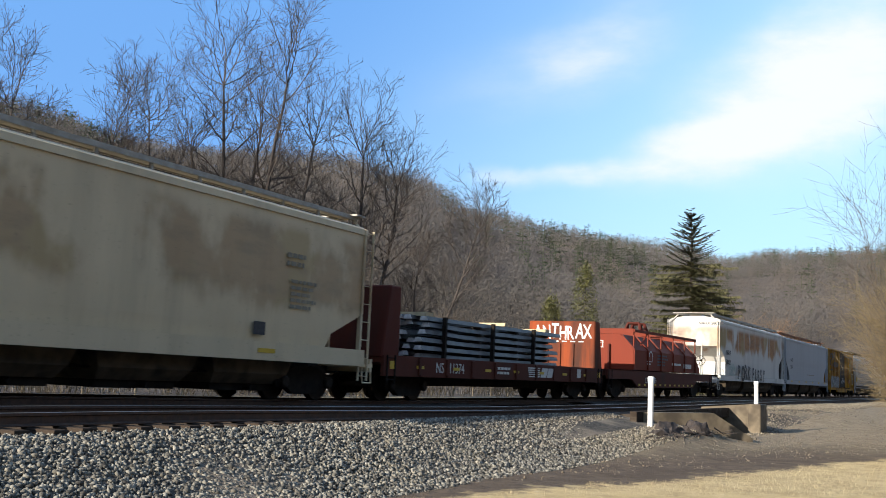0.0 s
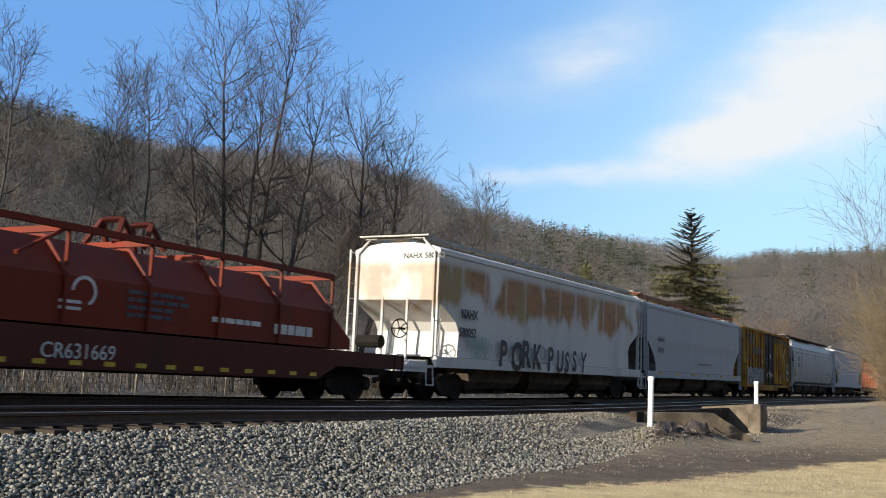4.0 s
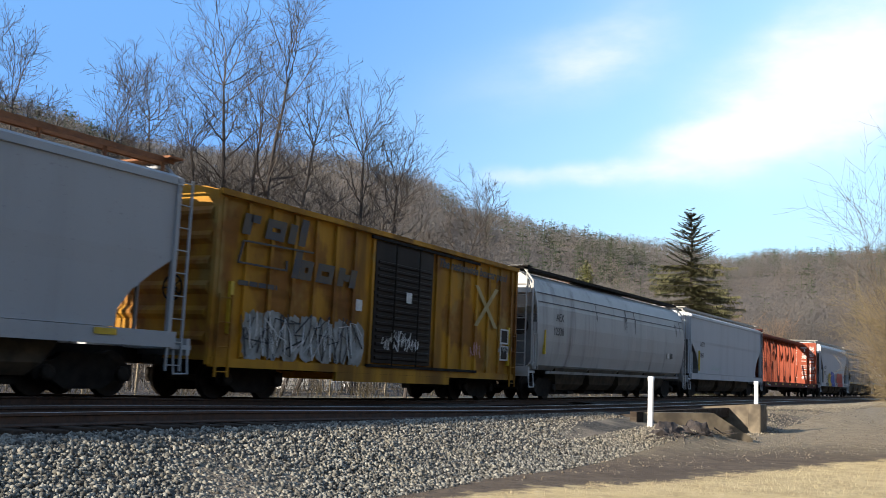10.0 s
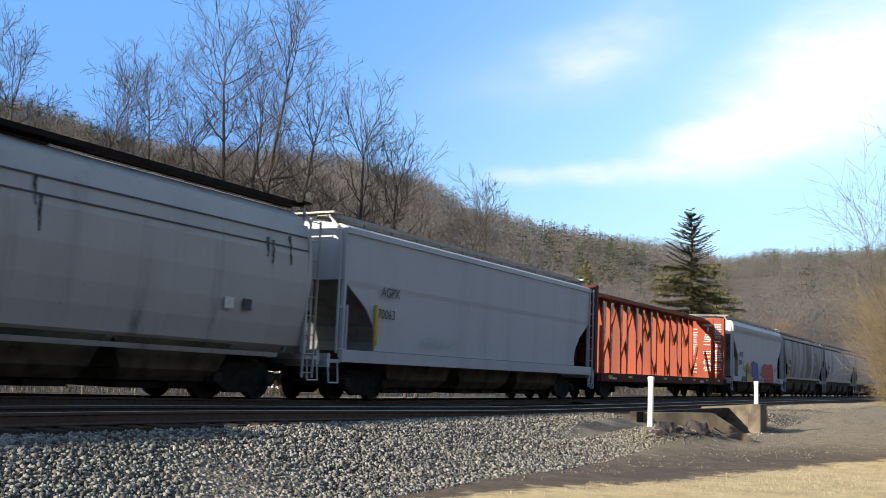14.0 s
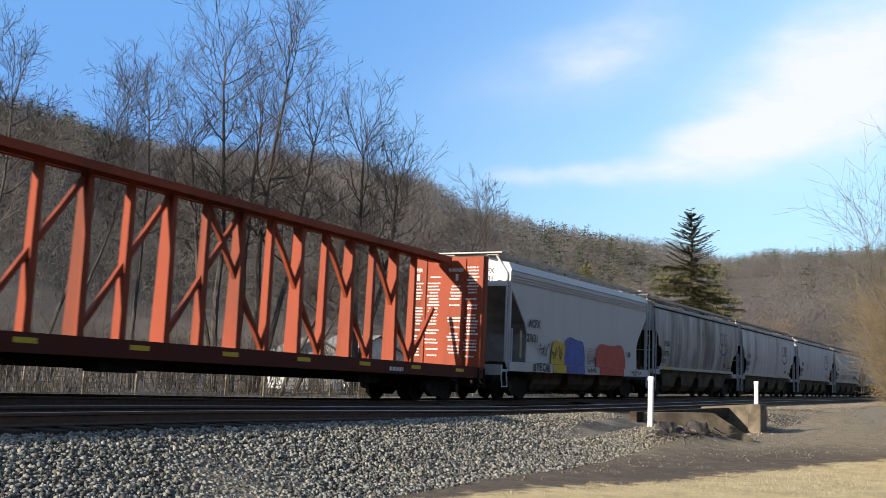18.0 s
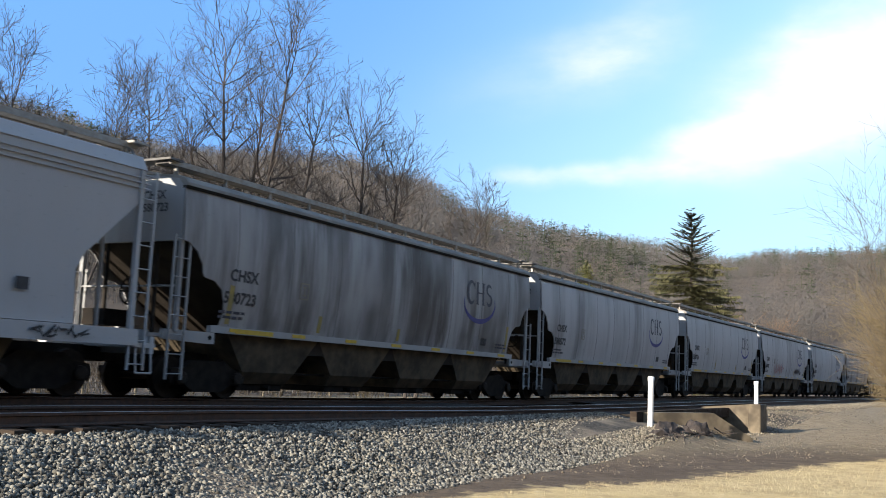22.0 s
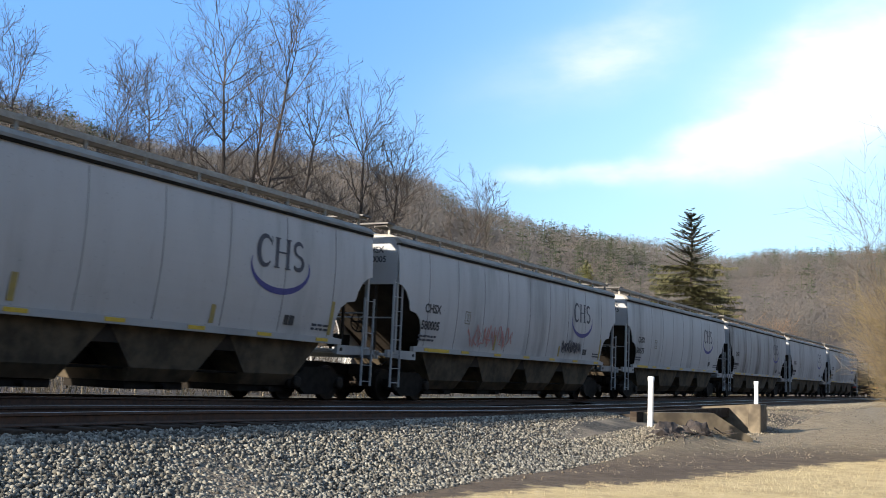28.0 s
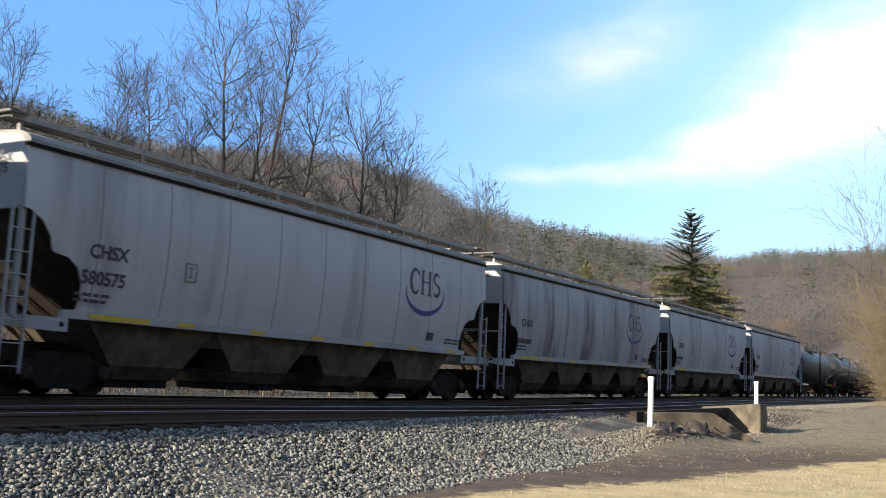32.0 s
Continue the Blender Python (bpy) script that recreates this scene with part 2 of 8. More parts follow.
m, nt, b = nodes_of("winter_ground")
tc = nt.nodes.new("ShaderNodeTexCoord")
sep = nt.nodes.new("ShaderNodeSeparateXYZ")
nt.links.new(tc.outputs["Object"], sep.inputs[0])
straw = mixed(nt, (0.52, 0.41, 0.215), (0.39, 0.295, 0.15), ramp(nt, noise_tex(nt, (1, 1, 1), 1.4, 8), 0.35, 0.7))
straw = mixed(nt, straw, (0.27, 0.20, 0.10), ramp(nt, noise_tex(nt, (1.6, 0.5, 1), 5.5, 8, rough=0.75), 0.56, 0.74))
straw = mixed(nt, straw, (0.62, 0.525, 0.32), ramp(nt, noise_tex(nt, (2, 0.7, 1), 9, 6), 0.5, 0.8))
# dark trodden dirt beside the grass, pale gravelly soil towards the ballast and beyond the pier
wander = math_node(nt, 'MULTIPLY', math_node(nt, 'SUBTRACT', noise_tex(nt, (1, 1, 1), 1.0, 10, rough=0.75), 0.5), 3.2)
edge = math_node(nt, 'SUBTRACT', math_node(nt, 'ADD', sep.outputs[1], wander),
                 math_node(nt, 'SUBTRACT', 10.1, math_node(nt, 'MULTIPLY', sep.outputs[0], 0.262)))
soil = mixed(nt, (0.070, 0.048, 0.031), (0.125, 0.090, 0.060), ramp(nt, noise_tex(nt, (1, 1, 1), 1.6, 8), 0.35, 0.75))
soil = mixed(nt, soil, (0.030, 0.022, 0.016), ramp(nt, noise_tex(nt, (1, 1, 1), 4, 10, rough=0.8, shift=(3, 8, 0)), 0.52, 0.64))
soil = mixed(nt, soil, (0.27, 0.215, 0.15), ramp(nt, noise_tex(nt, (1, 1, 1), 11, 10, rough=0.8), 0.60, 0.70))
pale = mixed(nt, (0.255, 0.205, 0.135), (0.165, 0.13, 0.083), ramp(nt, noise_tex(nt, (1, 1, 1), 2.2, 8), 0.35, 0.7))
pale = mixed(nt, pale, (0.35, 0.295, 0.21), ramp(nt, noise_tex(nt, (1, 1, 1), 9, 10, rough=0.8), 0.54, 0.68))
pale = mixed(nt, pale, (0.10, 0.075, 0.05), ramp(nt, noise_tex(nt, (1, 1, 1), 5, 10, rough=0.8, shift=(3, 8, 0)), 0.56, 0.68))
beyond = ramp(nt, math_node(nt, 'ADD', sep.outputs[0], math_node(nt, 'MULTIPLY', wander, 4.0)), 24.0, 40.0)
dirt = mixed(nt, soil, pale, math_node(nt, 'MAXIMUM', ramp(nt, edge, 1.8, 4.6), beyond))
# Unseen ground by the camera, made dark to cut light bounced onto the cars.
dim_unseen = mixed(nt, (0.045, 0.040, 0.022), (0.085, 0.072, 0.04), ramp(nt, noise_tex(nt, (1, 1, 1), 1.3, 8), 0.35, 0.7))
here = math_node(nt, 'MULTIPLY', ramp(nt, sep.outputs[0], 6.0, 9.5), ramp(nt, sep.outputs[1], -1.5, 1.0))
near_col = mixed(nt, mixed(nt, dim_unseen, straw, here), dirt, ramp(nt, edge, -0.25, 0.35))
litter = mixed(nt, (0.105, 0.082, 0.064), (0.066, 0.052, 0.042), ramp(nt, noise_tex(nt, (1, 1, 1), 0.05, 8), 0.35, 0.7))
litter = mixed(nt, litter, (0.13, 0.098, 0.066), ramp(nt, noise_tex(nt, (1, 1, 1), 0.6, 6), 0.5, 0.8))
behind = mixed(nt, (0.30, 0.26, 0.175), (0.17, 0.14, 0.085), ramp(nt, noise_tex(nt, (1, 1, 1), 0.8, 8), 0.35, 0.7))
col = mixed(nt, near_col, mixed(nt, behind, litter, ramp(nt, sep.outputs[1], 27, 32)), ramp(nt, sep.outputs[1], 18.5, 19.5))
vm = nt.nodes.new("ShaderNodeVectorMath")
vm.operation = 'LENGTH'
nt.links.new(tc.outputs["Object"], vm.inputs[0])
col = mixed(nt, col, litter, ramp(nt, vm.outputs[1], 62, 100))
nt.links.new(col, b.inputs["Base Color"])
b.inputs["Roughness"].default_value = 0.95
bump(nt, b, noise_tex(nt, (1, 1, 1), 3, 9, rough=0.7), 0.7, 0.22)
M["ground"] = m

angs = list(np.arange(-180, 20, 5.0)) + list(np.arange(20, 96, 0.5)) + list(np.arange(96, 180.1, 4.0))
rads = [0.0] + list(np.geomspace(0.6, 3200, 170))
verts = [(0.0, 0.0, ground_z(0, 0))]
for r in rads[1:]:
    for a in angs[:-1]:
        x, y = r * math.sin(radians(a)), r * math.cos(radians(a))
        verts.append((x, y, ground_z(x, y)))
na = len(angs) - 1
faces = [(0, 1 + (i + 1) % na, 1 + i) for i in range(na)]
for j in range(len(rads) - 2):
    for i in range(na):
        p, q = 1 + j * na + i, 1 + j * na + (i + 1) % na
        faces.append((p, q, q + na, p + na))
me = bpy.data.meshes.new("ground")
me.from_pydata(verts, [], faces)
me.materials.append(M["ground"])
me.polygons.foreach_set("use_smooth", [True] * len(me.polygons))
tagged(new("ground", me), "straw-coloured winter grass, bare dirt and wooded valley side", "ground", kind="structure")

# ---- track bed ----
m, nt, b = nodes_of("ballast_bed")
tc = nt.nodes.new("ShaderNodeTexCoord")
sep = nt.nodes.new("ShaderNodeSeparateXYZ")
nt.links.new(tc.outputs["Object"], sep.inputs[0])
# Near-black grey paints the shade in gaps between the loose stones.
grey = mixed(nt, (0.014, 0.013, 0.012), (0.06, 0.056, 0.048), ramp(nt, noise_tex(nt, (1, 1, 1), 13, 6), 0.35, 0.65))
# Fouled stone, darkened further with the shade that lies over the tracks.
foul_shade = mixed(nt, (0.022, 0.018, 0.014), (0.06, 0.048, 0.038), ramp(nt, noise_tex(nt, (1, 1, 1), 11, 6), 0.4, 0.7))
brown = mixed(nt, grey, (0.20, 0.165, 0.125), ramp(nt, noise_tex(nt, (1, 1, 1), 0.5, 5), 0.4, 0.65))
nt.links.new(mixed(nt, brown, foul_shade, ramp(nt, sep.outputs[1], 9.9, 10.5)), b.inputs["Base Color"])
b.inputs["Roughness"].default_value = 0.95
bump(nt, b, noise_tex(nt, (1, 1, 1), 16, 5), 1.0, 0.06)
M["bed"] = m
BED = ((7.35, -0.99), (7.9, -0.90), (8.5, -0.74), (9.9, -0.27), (10.25, -0.19), (13.0, -0.17), (14.0, -0.26), (14.9, -0.17), (17.8, -0.17), (18.3, -0.22), (20.0, -0.85), (20.6, -1.0))


def bed_z(y):
    for (a, za), (b2, zb) in zip(BED, BED[1:]):
        if a <= y <= b2:
            return za + (zb - za) * (y - a) / (b2 - a)
    return -1.0


BRIDGE_X0, BRIDGE_X1 = 29.0, 38.2
bm = bmesh.new()


def bed_strip(xs):
    prev = None
    for x in xs:
        row = []
        for k, (y, z) in enumerate(BED):
            wob = 0.10 * noise.noise((x * 0.35, k, 5)) if k < 3 else 0.0
            row.append(bm.verts.new((x, y + bend(x) + wob, min(max(z, -0.2), z + (toe(x, y) + bank(x, y)) * (1.0 if k < 3 else 0.0)) + 0.03 * noise.noise((x * 0.9, y, 0)))))
        if prev:
            for i in range(len(BED) - 1):
                bm.faces.new((prev[i], row[i], row[i + 1], prev[i + 1]))
        prev = row


bed_strip(list(np.arange(-40, BRIDGE_X0 + 0.01, 0.6)) + [BRIDGE_X0])
bed_strip([BRIDGE_X1] + list(np.arange(BRIDGE_X1 + 0.5, 330, 1.5)))
bmesh.ops.recalc_face_normals(bm, faces=bm.faces)
me = bpy.data.meshes.new("ballast_bed")
bm.to_mesh(me)
bm.free()
me.materials.append(M["bed"])
tagged(new("ballast_bed", me), "grey crushed stone ballast shoulder, dark and fouled under the rails", "track bed", kind="structure")

# rails
RAIL = [(-0.07, -0.17), (0.07, -0.17), (0.07, -0.158), (0.012, -0.135), (0.012, -0.05), (0.036, -0.035), (0.036, 0.0), (-0.036, 0.0), (-0.036, -0.035), (-0.012, -0.05), (-0.012, -0.135), (-0.07, -0.158)]
for ty, nm in ((NEAR_Y, "near"), (TRAIN_Y, "far")):
    for s in (-1, 1):
        rail = thing("rail", "long steel rail with a bright worn head on timber ties", "rail", "rails of the two tracks", "structure")
        for which in ("web", "head"):
            bm = bmesh.new()
            prof = RAIL if which == "web" else [(-0.030, 0.001), (0.030, 0.001), (0.026, 0.004), (-0.026, 0.004)]
            prev = None
            for x in list(np.arange(-40, 0, 10.0)) + list(np.arange(0, 72, 2.0)) + list(np.arange(72, 331, 6.0)):
                y = ty + s * 0.7535 + bend(x)
                ring = [bm.verts.new((x, y + a, c + sag(x))) for a, c in prof]
                if prev:
                    n = len(prof)
                    for i in range(n):
                        bm.faces.new((prev[i], ring[i], ring[(i + 1) % n], prev[(i + 1) % n]))
                prev = ring
            bmesh.ops.recalc_face_normals(bm, faces=bm.faces)
            part("rail_" + which, bm, M["rail"] if which == "web" else M["tread"], rail)

# ---- small bridge over the stream ----
bridge = thing("track_bridge", "short dark steel girder bridge with weathered concrete abutments", "bridge", kind="structure")
for y in (NEAR_Y - 1.25, NEAR_Y + 1.25, TRAIN_Y - 1.25, TRAIN_Y + 1.25):
    bm = bmesh.new()
    box(bm, BRIDGE_X0 - 0.4, BRIDGE_X1 + 0.4, y - 0.17, y + 0.17, -0.80, -0.74)
    box(bm, BRIDGE_X0 - 0.4, BRIDGE_X1 + 0.4, y - 0.02, y + 0.02, -0.74, -0.42)
    box(bm, BRIDGE_X0 - 0.4, BRIDGE_X1 + 0.4, y - 0.17, y + 0.17, -0.42, -0.36)
    part("girder", bm, M["steel_dark"], bridge)
bm = bmesh.new()
box(bm, BRIDGE_X0 - 0.3, BRIDGE_X1 - 0.06, 9.36, 10.35, -0.32, -0.20)
part("deck_planking", bm, M["tie"], bridge)
bm = bmesh.new()
box(bm, BRIDGE_X0 - 1.6, BRIDGE_X1 - 0.055, 9.16, 9.355, -0.40, -0.07)
part("curb_timber", bm, M["tie"], bridge, "dark timber curb along the deck")
bm = bmesh.new()
prism_y(bm, [(-0.3, -1.6), (3.5, -1.6), (3.5, -0.78), (2.1, -0.06), (-0.3, -0.10)], 0.0, 0.3)
bm.transform(pose(28.2, 8.95, 0, 0, 0, -40))
part("wing_wall", bm, M["concrete"], bridge, "low concrete wing wall with a sloped end")
bm = bmesh.new()
box(bm, BRIDGE_X0 - 0.5, BRIDGE_X0 + 0.05, 8.904, 19.3, -1.7, -0.83)
part("abutment", bm, M["concrete"], bridge)
bm = bmesh.new()
prism_x(bm, [(8.404, -1.7), (19.3, -1.7), (19.3, -0.83), (10.3, -0.83), (10.2, -0.08), (8.404, 0.10)], BRIDGE_X1 - 0.05, BRIDGE_X1 + 0.45)
part("abutment", bm, M["concrete"], bridge)
bm = bmesh.new()
box(bm, 37.9, 39.0, 7.95, 8.40, -1.6, 0.12)
bmesh.ops.bevel(bm, geom=bm.edges[:], offset=0.03, segments=1, affect='EDGES')
part("pier", bm, M["concrete"], bridge, "square concrete pier")

for x, y, z0, z1, r in ((26.6, 8.5, -0.75, 0.93, 0.085), (38.25, 8.18, 0.11, 0.97, 0.085)):
    post = thing("marker_post", "white plastic marker post beside the track", "post", "white marker posts")
    post.location = (x, y, z0)
    bm = bmesh.new()
    lathe(bm, [(0, r * 0.92), (z1 - z0 - 0.12, r * 0.92)], (0, 0, 0), 14, "z")
    part("tube", bm, M["white"], post)
    bm = bmesh.new()
    lathe(bm, [(z1 - z0 - 0.12, r * 1.06), (z1 - z0 - 0.02, r * 1.06), (z1 - z0, r * 0.8)], (0, 0, 0), 14, "z")
    part("cap", bm, M["white"], post)


# ---- woods ----
def quat_frame(d):
    u = Vector((0, 0, 1)).cross(d)
    if u.length < 1e-4:
        u = Vector((1, 0, 0))
    u.normalize()
    return u, d.cross(u)


class Wood:
    """Gathers tapered limbs as raw vertices and faces."""

    def __init__(self):
        self.v, self.f = [], []

    def limb(self, p, q, r0, r1, n=3):
        d = (q - p)
        if d.length < 1e-5:
            return
        d.normalize()
        u, w = quat_frame(d)
        k = len(self.v)
        for c, r in ((p, r0), (q, r1)):
            for i in range(n):
                a = 2 * math.pi * i / n
                self.v.append(tuple(c + u * (r * math.cos(a)) + w * (r * math.sin(a))))
        for i in range(n):
            self.f.append((k + i, k + (i + 1) % n, k + n + (i + 1) % n, k + n + i))

    def twig(self, p, q, r):
        """A last fine shoot: two crossed slivers that taper to a point."""
        d = (q - p)
        if d.length < 1e-5:
            return
        for u in quat_frame(d.normalized()):
            k = len(self.v)
            self.v += [tuple(p - u * r), tuple(p + u * r), tuple(q)]
            self.f.append((k, k + 1, k + 2))

    def mesh(self, name, mats):
        me2 = bpy.data.meshes.new(name)
        me2.from_pydata(self.v, [], self.f)
        me2.materials.append(mats)
        return me2


def grow(wood, p, d, length, r, depth, rng, spread=0.5, up=0.25, twigs=1, sides=3):
    """A gently curving limb that throws ascending side shoots, finer and finer."""
    n = (2, 4, 5, 7)[min(depth, 3)]
    seg = length / n
    q, dd = p.copy(), d.copy()
    r0 = r
    floor = 0.013 if r > 0.0135 else 0.0078 if r > 0.0075 else 0.0032
    turn = rng.uniform(0, 2 * math.pi)
    for i in range(n):
        j = Vector((rng.gauss(0, 1), rng.gauss(0, 1), rng.gauss(0, 1))) * 0.13
        dd = (dd + j + Vector((0, 0, up * 0.20))).normalized()
        q2 = q + dd * seg * rng.uniform(0.85, 1.15)
        r1 = max(floor, r * (1 - 0.72 * (i + 1) / n))
        if depth == 0 and i == n - 1:
            wood.twig(q, q2, r0)
        elif depth == 0:
            wood.twig(q, q2 + (q2 - q) * 0.5, r0)
        else:
            wood.limb(q, q2, r0, r1, sides if depth > 1 else 3)
        q, r0 = q2, r1
        if depth > 0:
            for k in range(twigs):
                if rng.random() < 0.88:
                    u, w = quat_frame(dd)
                    turn += rng.uniform(1.9, 3.3)
                    t = radians(rng.uniform(26, 56))
                    nd = dd * math.cos(t) + (u * math.cos(turn) + w * math.sin(turn)) * math.sin(t)
                    grow(wood, q, nd, length * rng.uniform(0.42, 0.70) * (1.08 - 0.45 * i / n), max(floor, r1 * rng.uniform(0.5, 0.72)), depth - 1, rng, spread, up, twigs, 3)


M["bark"] = plain("grey_brown_bark", (0.038, 0.031, 0.028), (0.080, 0.065, 0.055), 9, 0.9, 0, 0.5, scale=(2, 2, 0.4))
M["bark_pale"] = plain("pale_bark", (0.30, 0.26, 0.20), (0.18, 0.15, 0.11), 6, 0.9, 0, 0.4, scale=(1, 1, 1.5))
M["twig_gold"] = plain("straw_coloured_twigs", (0.20, 0.155, 0.085), (0.13, 0.098, 0.052), 4, 0.9, 0, 0.0)
M["weeds"] = plain("dry_weeds", (0.085, 0.068, 0.040), (0.052, 0.042, 0.027), 3, 0.95, 0, 0.0)
M["brush"] = plain("dry_brush", (0.068, 0.055, 0.045), (0.120, 0.100, 0.080), 3, 0.95, 0, 0.0)
M["needles"] = plain("dark_needles", (0.030, 0.045, 0.020), (0.055, 0.070, 0.030), 2.5, 0.9, 0, 0.0)
M["needles_olive"] = plain("olive_needles", (0.060, 0.070, 0.026), (0.10, 0.105, 0.040), 2.5, 0.9, 0, 0.0)
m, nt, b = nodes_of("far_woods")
geo = nt.nodes.new("ShaderNodeNewGeometry")
c = mixed(nt, (0.092, 0.085, 0.081), (0.112, 0.103, 0.098), geo.outputs["Random Per Island"])
c = mixed(nt, c, (0.140, 0.120, 0.100), ramp(nt, noise_tex(nt, (1, 1, 1), 0.07, 4, shift=(5, 60, 2)), 0.45, 0.75))
c = mixed(nt, c, (0.060, 0.055, 0.053), ramp(nt, noise_tex(nt, (1, 1, 1), 0.09, 4, shift=(90, 6, 7)), 0.54, 0.72))
c = mixed(nt, c, (0.175, 0.135, 0.10), ramp(nt, noise_tex(nt, (1, 1, 1), 0.02, 5), 0.5, 0.8))
c = mixed(nt, c, (0.075, 0.072, 0.066), ramp(nt, noise_tex(nt, (1, 1, 1), 0.035, 5, shift=(40, 9, 0)), 0.52, 0.72))
# near hillside mixed darker: its shade put into the woods' colour
tc = nt.nodes.new("ShaderNodeTexCoord")
sep = nt.nodes.new("ShaderNodeSeparateXYZ")
nt.links.new(tc.outputs["Object"], sep.inputs[0])
shaded_hill = math_node(nt, 'SUBTRACT', 1.0, ramp(nt, math_node(nt, 'ADD', sep.outputs[0], math_node(nt, 'MULTIPLY', noise_tex(nt, (1, 1, 1), 0.02, 4), 120)), 170, 330))
c = mixed(nt, c, (0.052, 0.045, 0.036), math_node(nt, 'MULTIPLY', shaded_hill, 0.6))
nt.links.new(c, b.inputs["Base Color"])
b.inputs["Roughness"].default_value = 0.95
b.inputs["Specular IOR Level"].default_value = 0.1
M["far_woods"] = m


def polar(deg, r):
    x, y = r * math.sin(radians(deg)), r * math.cos(radians(deg))
    return Vector((x, y, ground_z(x, y)))


def bare_tree(deg, r, height, seed, stems, label, material, trunk_r=0.15, first=0.42, fine=1):
    """A leafless tree. stems: (start offset, lean, way back, share of the height, limb reach, first fork)."""
    rng = random.Random(seed)
    tree = thing("bare_tree", label, "tree", "leafless trees behind the track")
    tree.location = polar(deg, r)
    right = Vector((math.cos(radians(deg)), -math.sin(radians(deg)), 0))
    deep = Vector((math.sin(radians(deg)), math.cos(radians(deg)), 0))
    for off, lean, back, share, reach, fork in stems:
        trunk, crown = Wood(), Wood()
        q = right * off + Vector((0, 0, -0.15))
        h = height * share
        dd = (Vector((0, 0, 1)) + right * lean * 0.4 + deep * back).normalized()
        tr = trunk_r * (0.55 + 0.45 * share)
        n = 16
        r0 = tr
        side = rng.choice((-1, 1))
        for i in range(n):
            f = (i + 1) / n
            pull = lean * (1.4 - 1.1 * f)
            dd = (dd * 0.72 + (Vector((0, 0, 1)) + right * pull + deep * back).normalized() * 0.28 + Vector((rng.gauss(0, 0.045), rng.gauss(0, 0.045), 0))).normalized()
            q2 = q + dd * (h * 0.80 / n)
            r1 = max(0.03, tr * (1 - 0.74 * f))
            trunk.limb(q, q2, r0, r1, 7)
            if f > fork:
                for k in range(2):
                    if rng.random() > 0.86:
                        continue
                    side = -side
                    turn = rng.gauss(0, 0.8)
                    out = right * (side * math.cos(turn)) + deep * math.sin(turn)
                    steep = rng.uniform(0.30, 0.95)
                    nd = (Vector((0, 0, 1)) * steep + out + right * lean * 0.3).normalized()
                    ln = reach * rng.uniform(0.55, 1.1) * (1.12 - 0.62 * f)
                    grow(crown, q2, nd, ln, max(0.03, r1 * rng.uniform(0.45, 0.72)), 3, rng, 0.5, 0.42, fine)
            q, r0 = q2, r1
        for k in range(4):
            grow(crown, q, (dd + right * rng.gauss(0, 0.35) + deep * rng.gauss(0, 0.35)).normalized(), h * rng.uniform(0.16, 0.24), r0 * 0.75, 3, rng, 0.5, 0.5, fine)
        for nm, wd in (("stem", trunk), ("crown", crown)):
            ob = new(nm, wd.mesh(nm, material))
            ob.parent = tree
    return tree


bare_tree(48.55, 52, 20.2, 12, ((-0.85, -0.015, 0.0, 1.0, 6.0, 0.44), (0.05, 0.02, 0.05, 0.84, 4.6, 0.5), (0.85, 0.06, -0.04, 1.0, 6.2, 0.44), (1.15, 0.26, 0.05, 0.84, 5.2, 0.48), (-1.0, -0.14, 0.08, 0.78, 4.6, 0.5)),
          "tall leafless tree with several slender grey-brown stems", M["bark"], 0.20)
bare_tree(55.35, 55, 16.6, 23, ((0.0, 0.0, 0.0, 1.0, 6.2, 0.46), (0.1, 0.12, 0.05, 0.9, 5.6, 0.5)), "leafless tree with a forked dark trunk and wide branches", M["bark"], 0.20)
bare_tree(43.1, 50, 16.8, 31, ((0.0, 0.0, 0.0, 1.0, 4.6, 0.52),), "thin leafless tree with an upright trunk", M["bark"], 0.12)
bare_tree(38.2, 48, 14.6, 47, ((0.0, 0.24, 0.0, 1.0, 2.6, 0.74), (0.5, 0.30, 0.1, 0.92, 2.0, 0.74)), "leafless tree with a fan of leaning stems", M["bark"], 0.11)
bare_tree(34.6, 46, 15.4, 53, ((0.0, 0.12, 0.0, 1.0, 4.2, 0.55), (-0.8, 0.0, 0.1, 0.9, 3.0, 0.55)), "leafless tree with spreading fine twigs", M["bark"], 0.13)
bare_tree(58.9, 52, 11.6, 61, ((0.0, 0.42, 0.0, 1.0, 3.8, 0.5), (-0.5, 0.12, 0.1, 0.76, 3.2, 0.45)), "low leafless tree with arching branches", M["bark"], 0.12)
bare_tree(51.3, 49, 9.6, 71, ((0.0, 0.42, 0.0, 0.95, 3.6, 0.45), (0.6, 0.52, 0.1, 0.9, 3.4, 0.45)), "low spreading leafless tree behind the track", M["bark"], 0.12)


